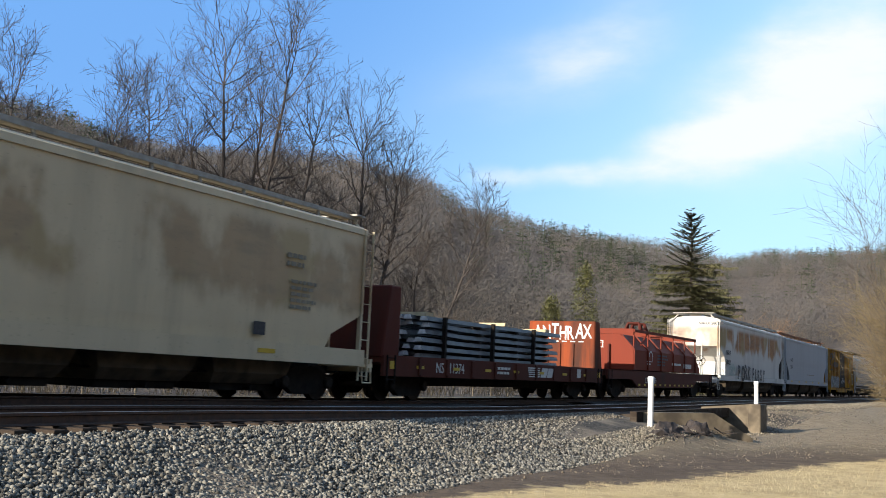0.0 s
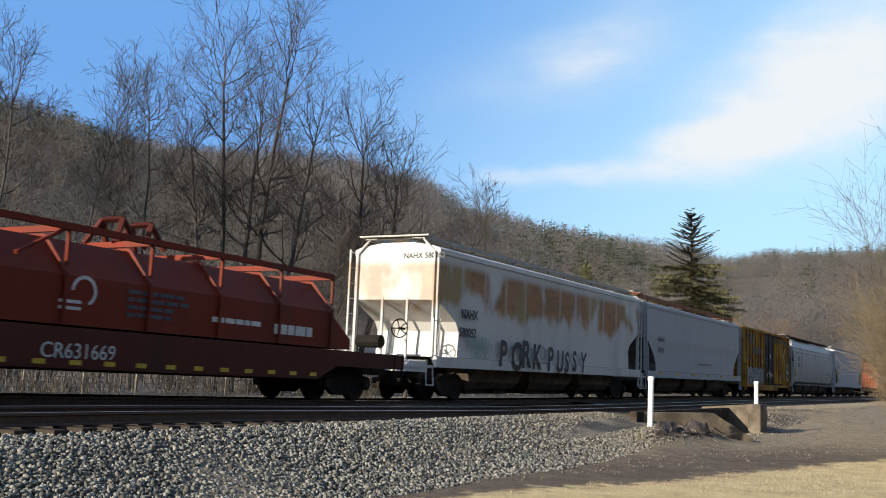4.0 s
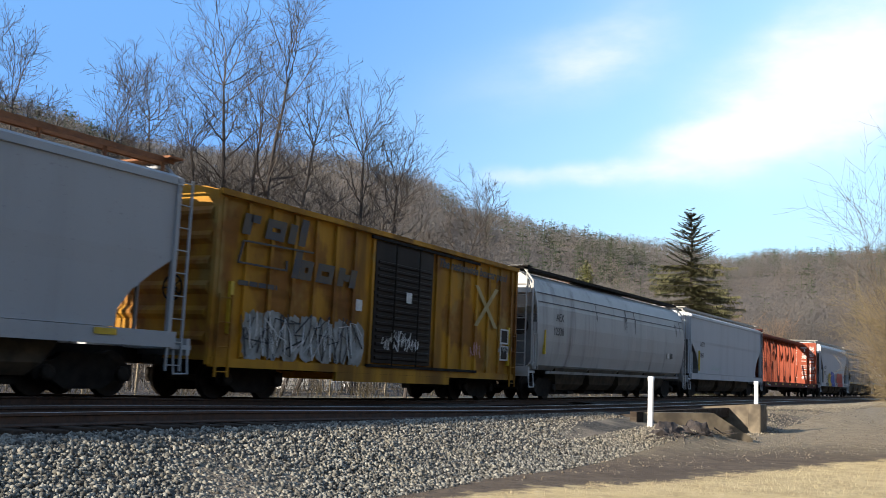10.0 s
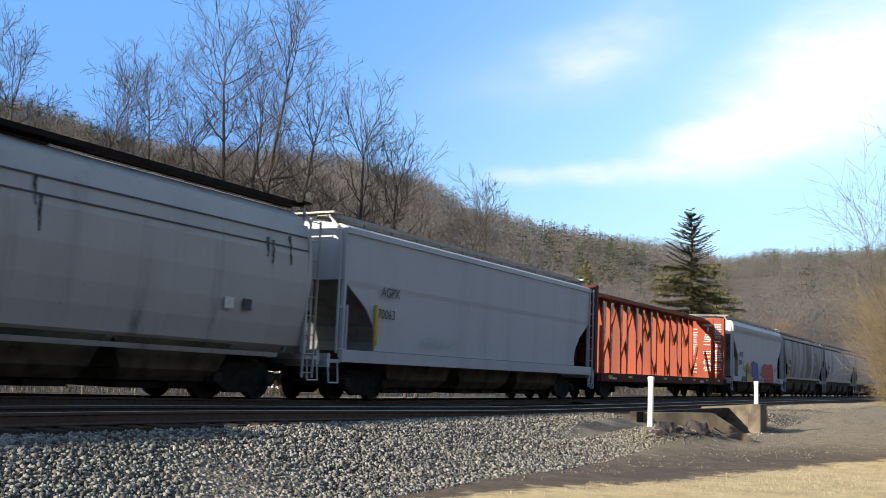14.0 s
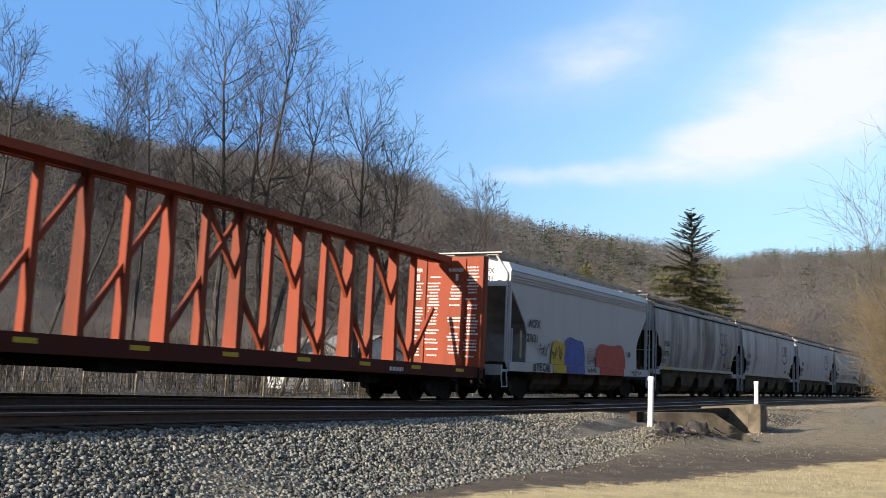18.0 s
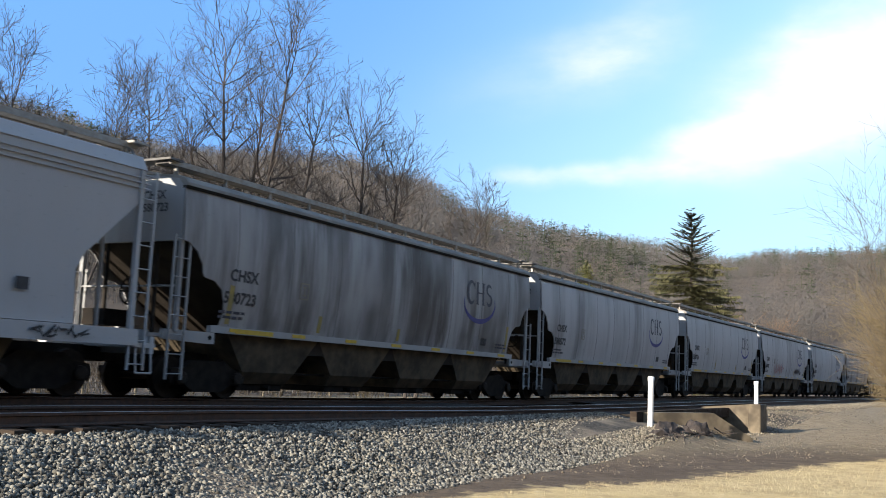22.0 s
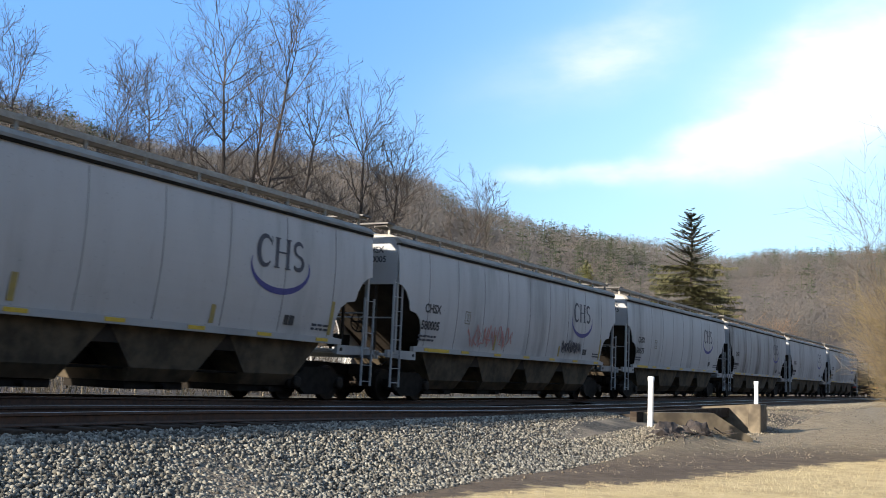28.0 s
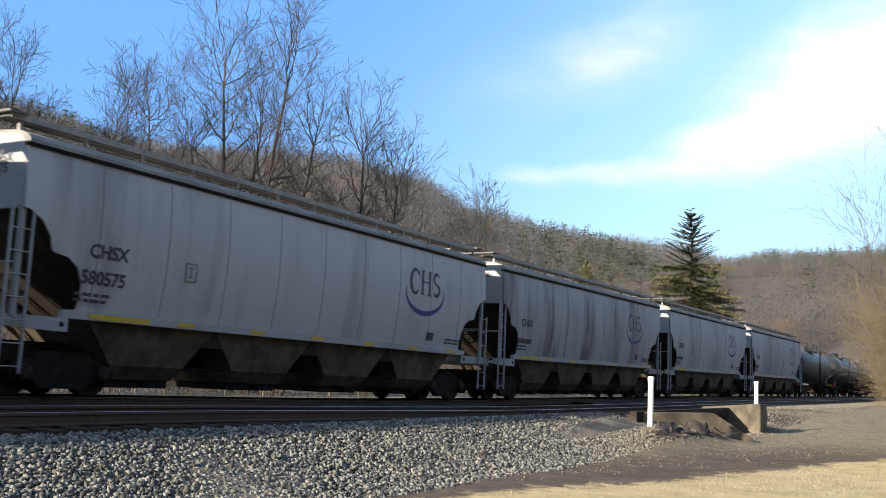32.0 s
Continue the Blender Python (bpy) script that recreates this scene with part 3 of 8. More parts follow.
def brush_field(name, label, material, rng, spots, hmin, hmax, stems, twig_r):
    w = Wood()
    for p in spots:
        h = rng.uniform(hmin, hmax)
        for s in range(stems):
            a = rng.uniform(0, 2 * math.pi)
            d = Vector((math.cos(a) * 0.45, math.sin(a) * 0.45, 1)).normalized()
            q = p + Vector((rng.gauss(0, 0.3), rng.gauss(0, 0.3), 0))
            m1 = q + d * (h * 0.5)
            w.limb(q, m1, twig_r, twig_r * 0.7)
            for k in range(4):
                a2 = rng.uniform(0, 2 * math.pi)
                d2 = (d + Vector((math.cos(a2), math.sin(a2), 0.3)) * 0.5).normalized()
                st = q + d * (h * rng.uniform(0.15, 0.5))
                e = st + d2 * (h * rng.uniform(0.3, 0.6))
                w.twig(st, e, twig_r * 0.7)
                for k2 in range(3):
                    a3 = rng.uniform(0, 2 * math.pi)
                    d3 = (d2 + Vector((math.cos(a3), math.sin(a3), 0.2)) * 0.8).normalized()
                    s2 = st + (e - st) * rng.uniform(0.3, 1.0)
                    w.twig(s2, s2 + d3 * (h * rng.uniform(0.12, 0.28)), twig_r * 0.45)
    return tagged(new(name, w.mesh(name, material)), label, "brush", kind="stuff")


rng = random.Random(5)
spots = []
for i in range(900):
    deg = rng.uniform(28, 86)
    r = rng.uniform(38, 110)
    p = polar(deg, r)
    if p.y - bend(p.x) > 31:
        spots.append(p)
brush_field("brush", "grey-brown leafless thicket behind the track", M["brush"], rng, spots, 1.4, 4.6, 4, 0.02)
spots = []
for i in range(380):
    x = rng.uniform(5, 150)
    y = rng.uniform(26, 33) + bend(x)
    spots.append(Vector((x, y, ground_z(x, y))))
brush_field("dry_weeds", "pale dry weeds along the edge of the grass strip", M["weeds"], rng, spots, 0.4, 1.3, 5, 0.009)

# far woods: thin trunks with upswept twigs over the valley side
rng = random.Random(9)
fw = Wood()
count = 0
while count < 17000:
    deg = rng.uniform(31, 90)
    r = math.sqrt(rng.uniform(130 ** 2, 690 ** 2))
    if rng.random() < 0.2:
        r = rng.uniform(150, 320)
    p = polar(deg, r)
    if p.y - bend(p.x) < 45 or p.y < 25:
        continue
    far_r = 520 + 160 * smooth(58, 72, deg) - 120 * smooth(46, 36, deg)
    if r > far_r + 25:
        continue
    count += 1
    h = rng.uniform(6.0, 11.5)
    t = 0.04 + 0.00016 * r
    lean = Vector((rng.gauss(0, 0.07), rng.gauss(0, 0.07), 1)) * h
    fw.limb(p, p + lean * 0.8, t * 0.4, t * 0.15)
    rw = h * rng.uniform(0.26, 0.42)
    for k in range(38):
        a = rng.uniform(0, 2 * math.pi)
        u = rng.random()
        rad = rw * math.sqrt(rng.random()) * math.sin(math.pi * (0.15 + 0.85 * u) ** 0.8) ** 0.5
        st = p + lean * (0.25 + 0.75 * u) + Vector((math.cos(a) * rad, math.sin(a) * rad, 0))
        way = Vector((rng.gauss(0, 1), rng.gauss(0, 1), rng.gauss(0.35, 0.7))).normalized()
        e = st + way * (h * rng.uniform(0.06, 0.13))
        w2 = way.cross(Vector((-0.50 + rng.gauss(0, 0.2), -0.45 + rng.gauss(0, 0.2), 0.65))).normalized() * (t * rng.uniform(0.6, 1.3))
        kk = len(fw.v)
        fw.v += [tuple(st - w2), tuple(st + w2), tuple(e)]
        fw.f.append((kk, kk + 1, kk + 2))
tagged(new("far_woods", fw.mesh("far_woods", M["far_woods"])), "grey-brown leafless woods covering the valley side", "woods", kind="stuff")


def conifer(wood, base, h, rng, width=0.22, whorls=16, start=0.12, droop=-0.15, blades=7, sparse_top=False, bare=None, dens=16):
    """Boughs in whorls, each a spray of needle blades; the trunk goes to bare."""
    (bare or wood).limb(base, base + Vector((0, 0, h)), h * 0.016, h * 0.002, 5)
    for i in range(whorls):
        f = start + (1 - start) * (i + rng.uniform(0, 0.8)) / whorls
        z = h * f
        l = h * width * (1 - f) ** 0.65 * rng.uniform(0.7, 1.2) + 0.12
        for k in range(blades):
            if sparse_top and f > 0.6 and rng.random() < 0.25:
                continue
            a = rng.uniform(0, 2 * math.pi)
            out = Vector((math.cos(a), math.sin(a), droop + 0.45 * f)).normalized()
            st = base + Vector((0, 0, z))
            en = st + out * l
            (bare or wood).limb(st, en, 0.0022 * h, 0.0007 * h)
            side = Vector((-math.sin(a), math.cos(a), 0))
            for s in range(dens if not (sparse_top and f > 0.66) else 5):
                u = rng.uniform(0.25, 1.0)
                c0 = st + out * (l * u)
                sgn = rng.choice((-1, 1))
                tip = c0 + (side * sgn * rng.uniform(0.4, 1) + out * 0.6 + Vector((0, 0, rng.uniform(-0.35, 0.2)))) * (l * (0.30 if dens > 8 else 0.5) * (1.15 - 0.5 * u))
                n1 = c0 + out * (l * 0.16)
                kk = len(wood.v)
                wood.v += [tuple(c0), tuple(tip), tuple(n1), tuple(c0 + Vector((0, 0, -0.06 * l)))]
                wood.f += [(kk, kk + 1, kk + 2), (kk, kk + 3, kk + 1)]


def fir(deg, r, h, seed, label, material, width=0.3, whorls=22, sparse=False):
    rng2 = random.Random(seed)
    t = thing("evergreen_tree", label, "tree", "evergreens beyond the track")
    t.location = polar(deg, r)
    crown, trunk = Wood(), Wood()
    conifer(crown, Vector((0, 0, 0)), h, rng2, width, whorls, 0.1, -0.1, 12, sparse, trunk)
    ob = new("trunk", trunk.mesh("trunk", M["bark"]))
    ob.parent = t
    ob = new("crown", crown.mesh("crown", material))
    ob.parent = t
    return t


def spruce(deg, r, h, seed, label):
    """A tall spruce: open upturned arms at the top, broad hanging boughs below."""
    rng2 = random.Random(seed)
    t = thing("evergreen_tree", label, "tree", "evergreens beyond the track")
    t.location = polar(deg, r)
    trunk, arms, upper, lower = Wood(), Wood(), Wood(), Wood()
    trunk.limb(Vector((0, 0, -0.2)), Vector((0, 0, h)), 0.24, 0.02, 6)
    for i in range(46):
        f = 0.06 + 0.93 * (i + rng2.uniform(0, 0.6)) / 46
        down = h * (1 - f)
        reach = (0.25 + 0.92 * down ** 0.83) * rng2.uniform(0.75, 1.1)
        reach = min(reach, 4.6 * rng2.uniform(0.85, 1.1))
        top = f > 0.72 + rng2.uniform(-0.07, 0.07)
        for k in range(9 if top else 9):
            a = rng2.uniform(0, 2 * math.pi)
            out = Vector((math.cos(a), math.sin(a), 0))
            side = Vector((-math.sin(a), math.cos(a), 0))
            l = reach * rng2.uniform(0.7, 1.05)
            zj = h * f + rng2.gauss(0, 0.40)
            pts = [Vector((0, 0, zj))]
            for s in range(1, 6):
                u = s / 5
                lift = 0.10 * u + 0.22 * u * u if top else 0.05 * u - 0.30 * u * u + 0.22 * u ** 3
                pts.append(Vector((0, 0, zj)) + out * (l * u) + Vector((0, 0, l * lift)))
            for s, (pa, pb) in enumerate(zip(pts, pts[1:])):
                arms.limb(pa, pb, 0.05 - 0.006 * s, 0.044 - 0.006 * s)
                dirn = (pb - pa)
                for z in range(13 if top else 34):
                    c0 = pa + dirn * rng2.random()
                    ln = rng2.uniform(0.12, 0.34) if top else rng2.uniform(0.2, 0.55)
                    sg = rng2.choice((-1, 1))
                    tip = c0 + side * (sg * ln * rng2.uniform(0.2, 1)) + out * (ln * 0.5) + Vector((0, 0, ln * (rng2.uniform(-0.1, 0.4) if top else rng2.uniform(-0.9, 0.1))))
                    wv = Vector((out.x, out.y, 0.4)) * (0.055 if top else 0.055)
                    w3 = upper if top else lower
                    kk = len(w3.v)
                    w3.v += [tuple(c0 - wv), tuple(c0 + wv), tuple(tip)]
                    w3.f.append((kk, kk + 1, kk + 2))
    for nm, w3, mt in (("trunk", trunk, M["bark"]), ("bough_frame", arms, M["bark"]), ("upper_crown", upper, M["needles"]), ("lower_crown", lower, M["needles_straw"])):
        ob = new(nm, w3.mesh(nm, mt))
        ob.parent = t


M["needles_straw"] = plain("olive_straw_needles", (0.060, 0.064, 0.026), (0.135, 0.122, 0.052), 0.8, 0.9, 0, 0.0)
M["needles_bright"] = plain("bright_olive_needles", (0.085, 0.095, 0.03), (0.20, 0.19, 0.065), 1.5, 0.9, 0, 0.0)
spruce(74.4, 95, 17.4, 3, "tall spruce with a thin open top and drooping olive boughs")
fir(75.8, 103, 10.0, 8, "dark evergreen beside the tall spruce", M["needles_olive"], 0.36, 22)


def cedar(deg, r, h, rad, seed, label):
    """A dense evergreen: short sprays all over a tapered, lumpy crown."""
    rng2 = random.Random(seed)
    t = thing("evergreen_tree", label, "tree", "evergreens beyond the track")
    t.location = polar(deg, r)
    trunk, crown = Wood(), Wood()
    trunk.limb(Vector((0, 0, -0.2)), Vector((0, 0, h * 0.9)), 0.14, 0.03, 6)
    for i in range(260):
        f = rng2.random() ** 0.8
        a = rng2.uniform(0, 2 * math.pi)
        wide = rad * (1.0 - f) ** 0.6 * (0.75 + 0.45 * noise.noise((math.cos(a) * 1.5, math.sin(a) * 1.5, f * 6 + seed)))
        c = Vector((math.cos(a) * wide, math.sin(a) * wide, h * (0.06 + 0.92 * f)))
        for k in range(14):
            d = Vector((rng2.gauss(math.cos(a) * 0.6, 0.6), rng2.gauss(math.sin(a) * 0.6, 0.6), rng2.gauss(0.25, 0.5))).normalized()
            st = c + Vector((rng2.gauss(0, 0.22), rng2.gauss(0, 0.22), rng2.gauss(0, 0.22)))
            wv = Vector((-d.y, d.x, rng2.uniform(-0.4, 0.4))) * 0.06
            kk = len(crown.v)
            crown.v += [tuple(st - wv), tuple(st + wv), tuple(st + d * rng2.uniform(0.2, 0.5))]
            crown.f.append((kk, kk + 1, kk + 2))
    for nm, w3, mt in (("trunk", trunk, M["bark"]), ("crown", crown, M["needles_bright"])):
        ob = new(nm, w3.mesh(nm, mt))
        ob.parent = t


cedar(68.5, 92, 11.9, 2.0, 4, "columnar olive-green evergreen beyond the track")
cedar(66.6, 90, 8.6, 2.3, 6, "low bushy olive-green evergreen beyond the track")

cf = Wood()
rng = random.Random(21)
n = 0
while n < 620:
    deg, r = rng.choice(((rng.uniform(34, 42), rng.uniform(300, 420)), (rng.gauss(69, 3.0), rng.uniform(330, 560)), (rng.uniform(77, 88), rng.uniform(480, 690)), (rng.uniform(60, 90), rng.uniform(250, 660))))
    p = polar(deg, r)
    if p.z < 15:
        continue
    n += 1
    conifer(cf, p, rng.uniform(9, 14), rng, 0.30, 8, 0.1, -0.1, 5, dens=5)
tagged(new("far_evergreens", cf.mesh("far_evergreens", M["needles"])), "dark evergreens scattered along the ridge", "woods", kind="stuff")


# bare shrub close to the camera's far side
def shrub(x, y, h, spread_r, seed, label, material, stems, thick=0.006):
    rng2 = random.Random(seed)
    t = thing("bare_shrub", label, "shrub", "bare shrubs beside the track")
    t.location = (x, y, ground_z(x, y))
    main, fine = Wood(), Wood()
    for s in range(stems):
        a = rng2.uniform(0, 2 * math.pi)
        d = Vector((math.cos(a) * spread_r, math.sin(a) * spread_r, 1)).normalized()
        q = Vector((rng2.gauss(0, 0.25), rng2.gauss(0, 0.25), -0.1))
        l = h * rng2.uniform(0.5, 1.0)
        m1 = q + d * l * 0.45
        main.limb(q, m1, 0.012, 0.008, 4)
        grow(fine, m1, d, l * 0.5, thick, 2, rng2, 0.42, 0.25, 2)
        grow(fine, q + d * l * 0.2, d, l * 0.4, thick, 2, rng2, 0.42, 0.15, 2)
    for nm, wd in (("stem_base", main), ("twig_crown", fine)):
        ob = new(nm, wd.mesh(nm, material))
        ob.parent = t
        ob["kind"] = "stuff"
    return t


M["twig_rust"] = plain("rust_coloured_twigs", (0.24, 0.15, 0.085), (0.16, 0.10, 0.06), 3, 0.9, 0, 0.0)
shrub(25.4, 1.55, 8.4, 0.22, 5, "tall bare shrub with thin dark upright twigs", M["brush"], 17, 0.0066)
shrub(27.2, 1.35, 5.0, 0.34, 15, "bare shrub with straw-coloured twigs", M["twig_gold"], 95)
shrub(31.0, 1.55, 5.4, 0.34, 25, "bare shrub with straw-coloured twigs", M["twig_gold"], 85)
shrub(37.0, 2.35, 5.6, 0.30, 35, "bare shrub with straw-coloured twigs", M["twig_gold"], 70)
shrub(45.0, 3.1, 6.0, 0.30, 45, "bare shrub with straw-coloured twigs", M["twig_gold"], 70)
for deg, r, hh, sd, mt, lab in ((78.0, 118, 10.5, 55, M["twig_rust"], "rust-brown bare thicket tree beyond the track"), (76.9, 100, 7.6, 65, M["brush"], "grey bare bush beside the spruce"),
                                (80.2, 125, 9.0, 75, M["brush"], "grey bare bush beyond the track"), (64.5, 84, 6.5, 85, M["brush"], "grey bare bush beyond the track"), (61.9, 70, 6.2, 95, M["brush"], "grey bare bush beyond the track")):
    pp = polar(deg, r)
    shrub(pp.x, pp.y, hh, 0.42, sd, lab, mt, 26, 0.012)

# ---- beyond the tracks: shed, wire fence ----
M["shed_white"] = plain("white_boards", (0.62, 0.61, 0.58), (0.60, 0.59, 0.56), 2, 0.7, 0, 0.1)
M["shed_roof"] = plain("grey_shingles", (0.22, 0.21, 0.20), (0.14, 0.135, 0.13), 3, 0.9, 0, 0.3)
for deg, r, w, hgt, rz in ((52.6, 64, 3.6, 2.3, 35), (55.5, 82, 5.0, 2.8, 20)):
    sh = thing("shed", "small white boarded shed with a grey gable roof", "shed", "sheds behind the track")
    sh.matrix_basis = Matrix.Translation(polar(deg, r)) @ pose(0, 0, -0.1, 0, 0, -rz)
    bm = bmesh.new()
    prism_y(bm, [(-w / 2, 0), (w / 2, 0), (w / 2, hgt), (0, hgt + w * 0.26), (-w / 2, hgt)], -w * 0.6, w * 0.6)
    part("wall", bm, M["shed_white"], sh)
    for s2 in (-1, 1):
        bm = bmesh.new()
        x0, x1 = s2 * (w / 2 + 0.25), 0
        prism_y(bm, [(x0, hgt - 0.09), (x1, hgt + w * 0.26 + 0.04), (x1, hgt + w * 0.26 + 0.14), (x0, hgt + 0.01)], -w * 0.6 - 0.2, w * 0.6 + 0.2)
        bmesh.ops.recalc_face_normals(bm, faces=bm.faces)
        part("roof_slope", bm, M["shed_roof"], sh)
    bm = bmesh.new()
    box(bm, -0.45, 0.45, -w * 0.6 - 0.04, -w * 0.6 - 0.004, 0.05, 1.95)
    part("door", bm, M["shed_roof"], sh)

M["wire"] = plain("galvanised_wire", (0.10, 0.10, 0.095), (0.16, 0.155, 0.15), 5, 0.6, 0.2, 0)
M["post_wood"] = plain("weathered_post", (0.30, 0.25, 0.17), (0.20, 0.16, 0.11), 5, 0.9, 0, 0.3)
fence = thing("wire_fence", "low wire fence on weathered wooden posts", "fence")
for i in range(26):
    x = 18 + i * 2.6
    z = ground_z(x, 30.0)
    bm = bmesh.new()
    tube(bm, (x, 30.0, z - 0.2), (x + 0.03, 30.0, z + 1.3), 0.055, 6, 0.05)
    part("fence_post", bm, M["post_wood"], fence)
for k in range(7):
    bm = bmesh.new()
    tube(bm, (18, 30.0, -0.5 + 0.19 * k), (83, 30.0, -0.5 + 0.19 * k), 0.011, 4)
    part("line_wire", bm, M["wire"], fence)
w = Wood()
for i in range(216):
    x = 18 + i * 0.3
    w.limb(Vector((x, 30.0, -0.5)), Vector((x, 30.0, 0.64)), 0.009, 0.009)
ob = new("wire_mesh", w.mesh("wire_mesh", M["wire"]))
ob.parent = fence
ob["kind"] = "stuff"

# ---- heap of dead brush by the wing wall ----
M["debris"] = plain("dark_rotten_leaves", (0.030, 0.024, 0.022), (0.065, 0.052, 0.046), 5, 0.95, 0, 0.6)
heap = thing("brush_heap", "dark crumpled heap of dead leaves and branches by the wall", "debris")
heap.location = (27.3, 7.78, -0.60)
rng = random.Random(31)
w = Wood()
for i in range(120):
    p = Vector((rng.gauss(0, 1.2), rng.gauss(0, 0.3), abs(rng.gauss(0, 0.05))))
    d = Vector((rng.gauss(0, 1), rng.gauss(0, 0.6), rng.gauss(0, 0.15))).normalized()
    w.limb(p - d * 0.15, p + d * rng.uniform(0.1, 0.3), rng.uniform(0.008, 0.025), 0.006, 4)
ob = new("branch_pile", w.mesh("branch_pile", M["debris"]))
ob.parent = heap
ob["kind"] = "stuff"
for cx, cy, rr, hh in ((-0.9, 0.2, 0.62, 0.30), (0.95, -0.1, 0.5, 0.34), (0.05, 0.05, 0.55, 0.16), (-1.6, 0.2, 0.45, 0.14)):
    bm = bmesh.new()
    bmesh.ops.create_icosphere(bm, subdivisions=3, radius=1, matrix=pose(cx, cy, 0) @ Matrix.Diagonal((rr, 0.36, hh, 1)))
    for v in bm.verts:
        v.co += Vector((0, 0, 0.2 * noise.noise(v.co * 4.5))) + v.co * 0.10 * noise.noise(v.co * 7)
    part("leaf_mound", bm, M["debris"], heap)

# ---- dry grass ----
w = Wood()
rs = np.random.RandomState(8)
for i in range(16000):
    x = 9.5 + 24 * rs.rand() ** 1.4
    lim = 10.1 - 0.262 * x
    y = lim - 5.0 * rs.rand() ** 1.5 + 0.5 * noise.noise((x * 0.9, 0, 4))
    z = ground_z(x, y)
    a, l = rs.rand() * 6.28, 0.03 + 0.05 * rs.rand()
    k = len(w.v)
    ex, ey = math.cos(a) * l, math.sin(a) * l
    w.v += [(x, y, z - 0.01), (x + ey * 0.09, y - ex * 0.09, z - 0.01), (x + ex * 0.8, y + ey * 0.8, z + l * 0.7)]
    w.f.append((k, k + 1, k + 2))
M["straw"] = plain("dry_straw", (0.56, 0.45, 0.25), (0.40, 0.31, 0.165), 3, 0.9, 0, 0)
tagged(new("dry_grass", w.mesh("dry_grass", M["straw"])), "short straw-coloured dry grass", "grass", kind="stuff")

# ---- high thin cloud, drifting ----
m = bpy.data.materials.new("thin_cloud")
m.use_nodes = True
nt = m.node_tree
nt.nodes.clear()
tc = nt.nodes.new("ShaderNodeTexCoord")
wob = nt.nodes.new("ShaderNodeTexNoise")
wob.inputs["Scale"].default_value = 0.006
wob.inputs["Detail"].default_value = 5
nt.links.new(tc.outputs["Object"], wob.inputs[0])
off = nt.nodes.new("ShaderNodeVectorMath")
off.operation = 'MULTIPLY_ADD'
nt.links.new(wob.outputs[1], off.inputs[0])
off.inputs[1].default_value = (110, 70, 0)
nt.links.new(tc.outputs["Object"], off.inputs[2])
total = None
for cx, cy, rx, ry, rot, wt in ((440, 60, 620, 330, 20, 1.15), (180, -85, 520, 150, 12, 0.9), (-240, -150, 380, 62, 3, 0.7), (-490, -140, 190, 46, 2, 0.5),
                                (-130, 270, 400, 220, 25, 0.40), (-330, 190, 640, 210, 8, 0.32), (640, 180, 460, 380, 10, 0.7), (-230, 190, 220, 70, 8, 0.12)):
    mp = nt.nodes.new("ShaderNodeMapping")
    mp.vector_type = 'TEXTURE'
    mp.inputs[1].default_value = (cx + 55, cy + 35, 0)
    mp.inputs[2].default_value = (0, 0, radians(rot))
    mp.inputs[3].default_value = (rx, ry, 1)
    nt.links.new(off.outputs[0], mp.inputs[0])
    ln = nt.nodes.new("ShaderNodeVectorMath")
    ln.operation = 'LENGTH'
    nt.links.new(mp.outputs[0], ln.inputs[0])
    e = math_node(nt, 'MULTIPLY', math_node(nt, 'SUBTRACT', 1.0, ramp(nt, ln.outputs[1], 0.05, 1.0)), wt)
    total = e if total is None else math_node(nt, 'ADD', total, e)
wisp = ramp(nt, noise_tex(nt, (0.55, 1.5, 1), 0.008, 6, rough=0.55), 0.25, 0.75)
alpha = math_node(nt, 'MULTIPLY', total, math_node(nt, 'ADD', 0.62, math_node(nt, 'MULTIPLY', wisp, 0.42)))
alpha = math_node(nt, 'MULTIPLY', ramp(nt, alpha, -0.1, 1.25), 0.95)
# a glowing veil added under the cloud to brighten the visible sky, fading out round its edge
sx = nt.nodes.new("ShaderNodeSeparateXYZ")
nt.links.new(tc.outputs["Object"], sx.inputs[0])
fade = None
for sock, lo, hi in ((0, -2700, 1700), (1, -700, 1250)):
    for edge_a, edge_b in ((lo, lo + 250), (hi, hi - 400)):
        e = ramp(nt, sx.outputs[sock], min(edge_a, edge_b), max(edge_a, edge_b))
        e = e if edge_a < edge_b else math_node(nt, 'SUBTRACT', 1.0, e)
        fade = e if fade is None else math_node(nt, 'MULTIPLY', fade, e)
veil = math_node(nt, 'MULTIPLY', fade, SKY_GLOW)
em = nt.nodes.new("ShaderNodeEmission")
glow_col = mixed(nt, SKY_GLOW_LEFT, SKY_GLOW_RIGHT, ramp(nt, math_node(nt, 'SUBTRACT', sx.outputs[0], math_node(nt, 'MULTIPLY', sx.outputs[1], 1.2)), -1700, 900))
nt.links.new(mixed(nt, glow_col, CLOUD_COL, alpha), em.inputs[0])
em.inputs[1].default_value = 1.0
alpha = math_node(nt, 'SUBTRACT', 1.0, math_node(nt, 'MULTIPLY', math_node(nt, 'SUBTRACT', 1.0, alpha), math_node(nt, 'SUBTRACT', 1.0, veil)))
tr = nt.nodes.new("ShaderNodeBsdfTransparent")
mx = nt.nodes.new("ShaderNodeMixShader")
nt.links.new(alpha, mx.inputs[0])
nt.links.new(tr.outputs[0], mx.inputs[1])
nt.links.new(em.outputs[0], mx.inputs[2])
out = nt.nodes.new("ShaderNodeOutputMaterial")
nt.links.new(mx.outputs[0], out.inputs[0])
bm = bmesh.new()
prism = [bm.verts.new(v) for v in ((-2700, -700, 0), (1700, -700, 0), (1700, 1250, 0), (-2700, 1250, 0))]
bm.faces.new(prism)
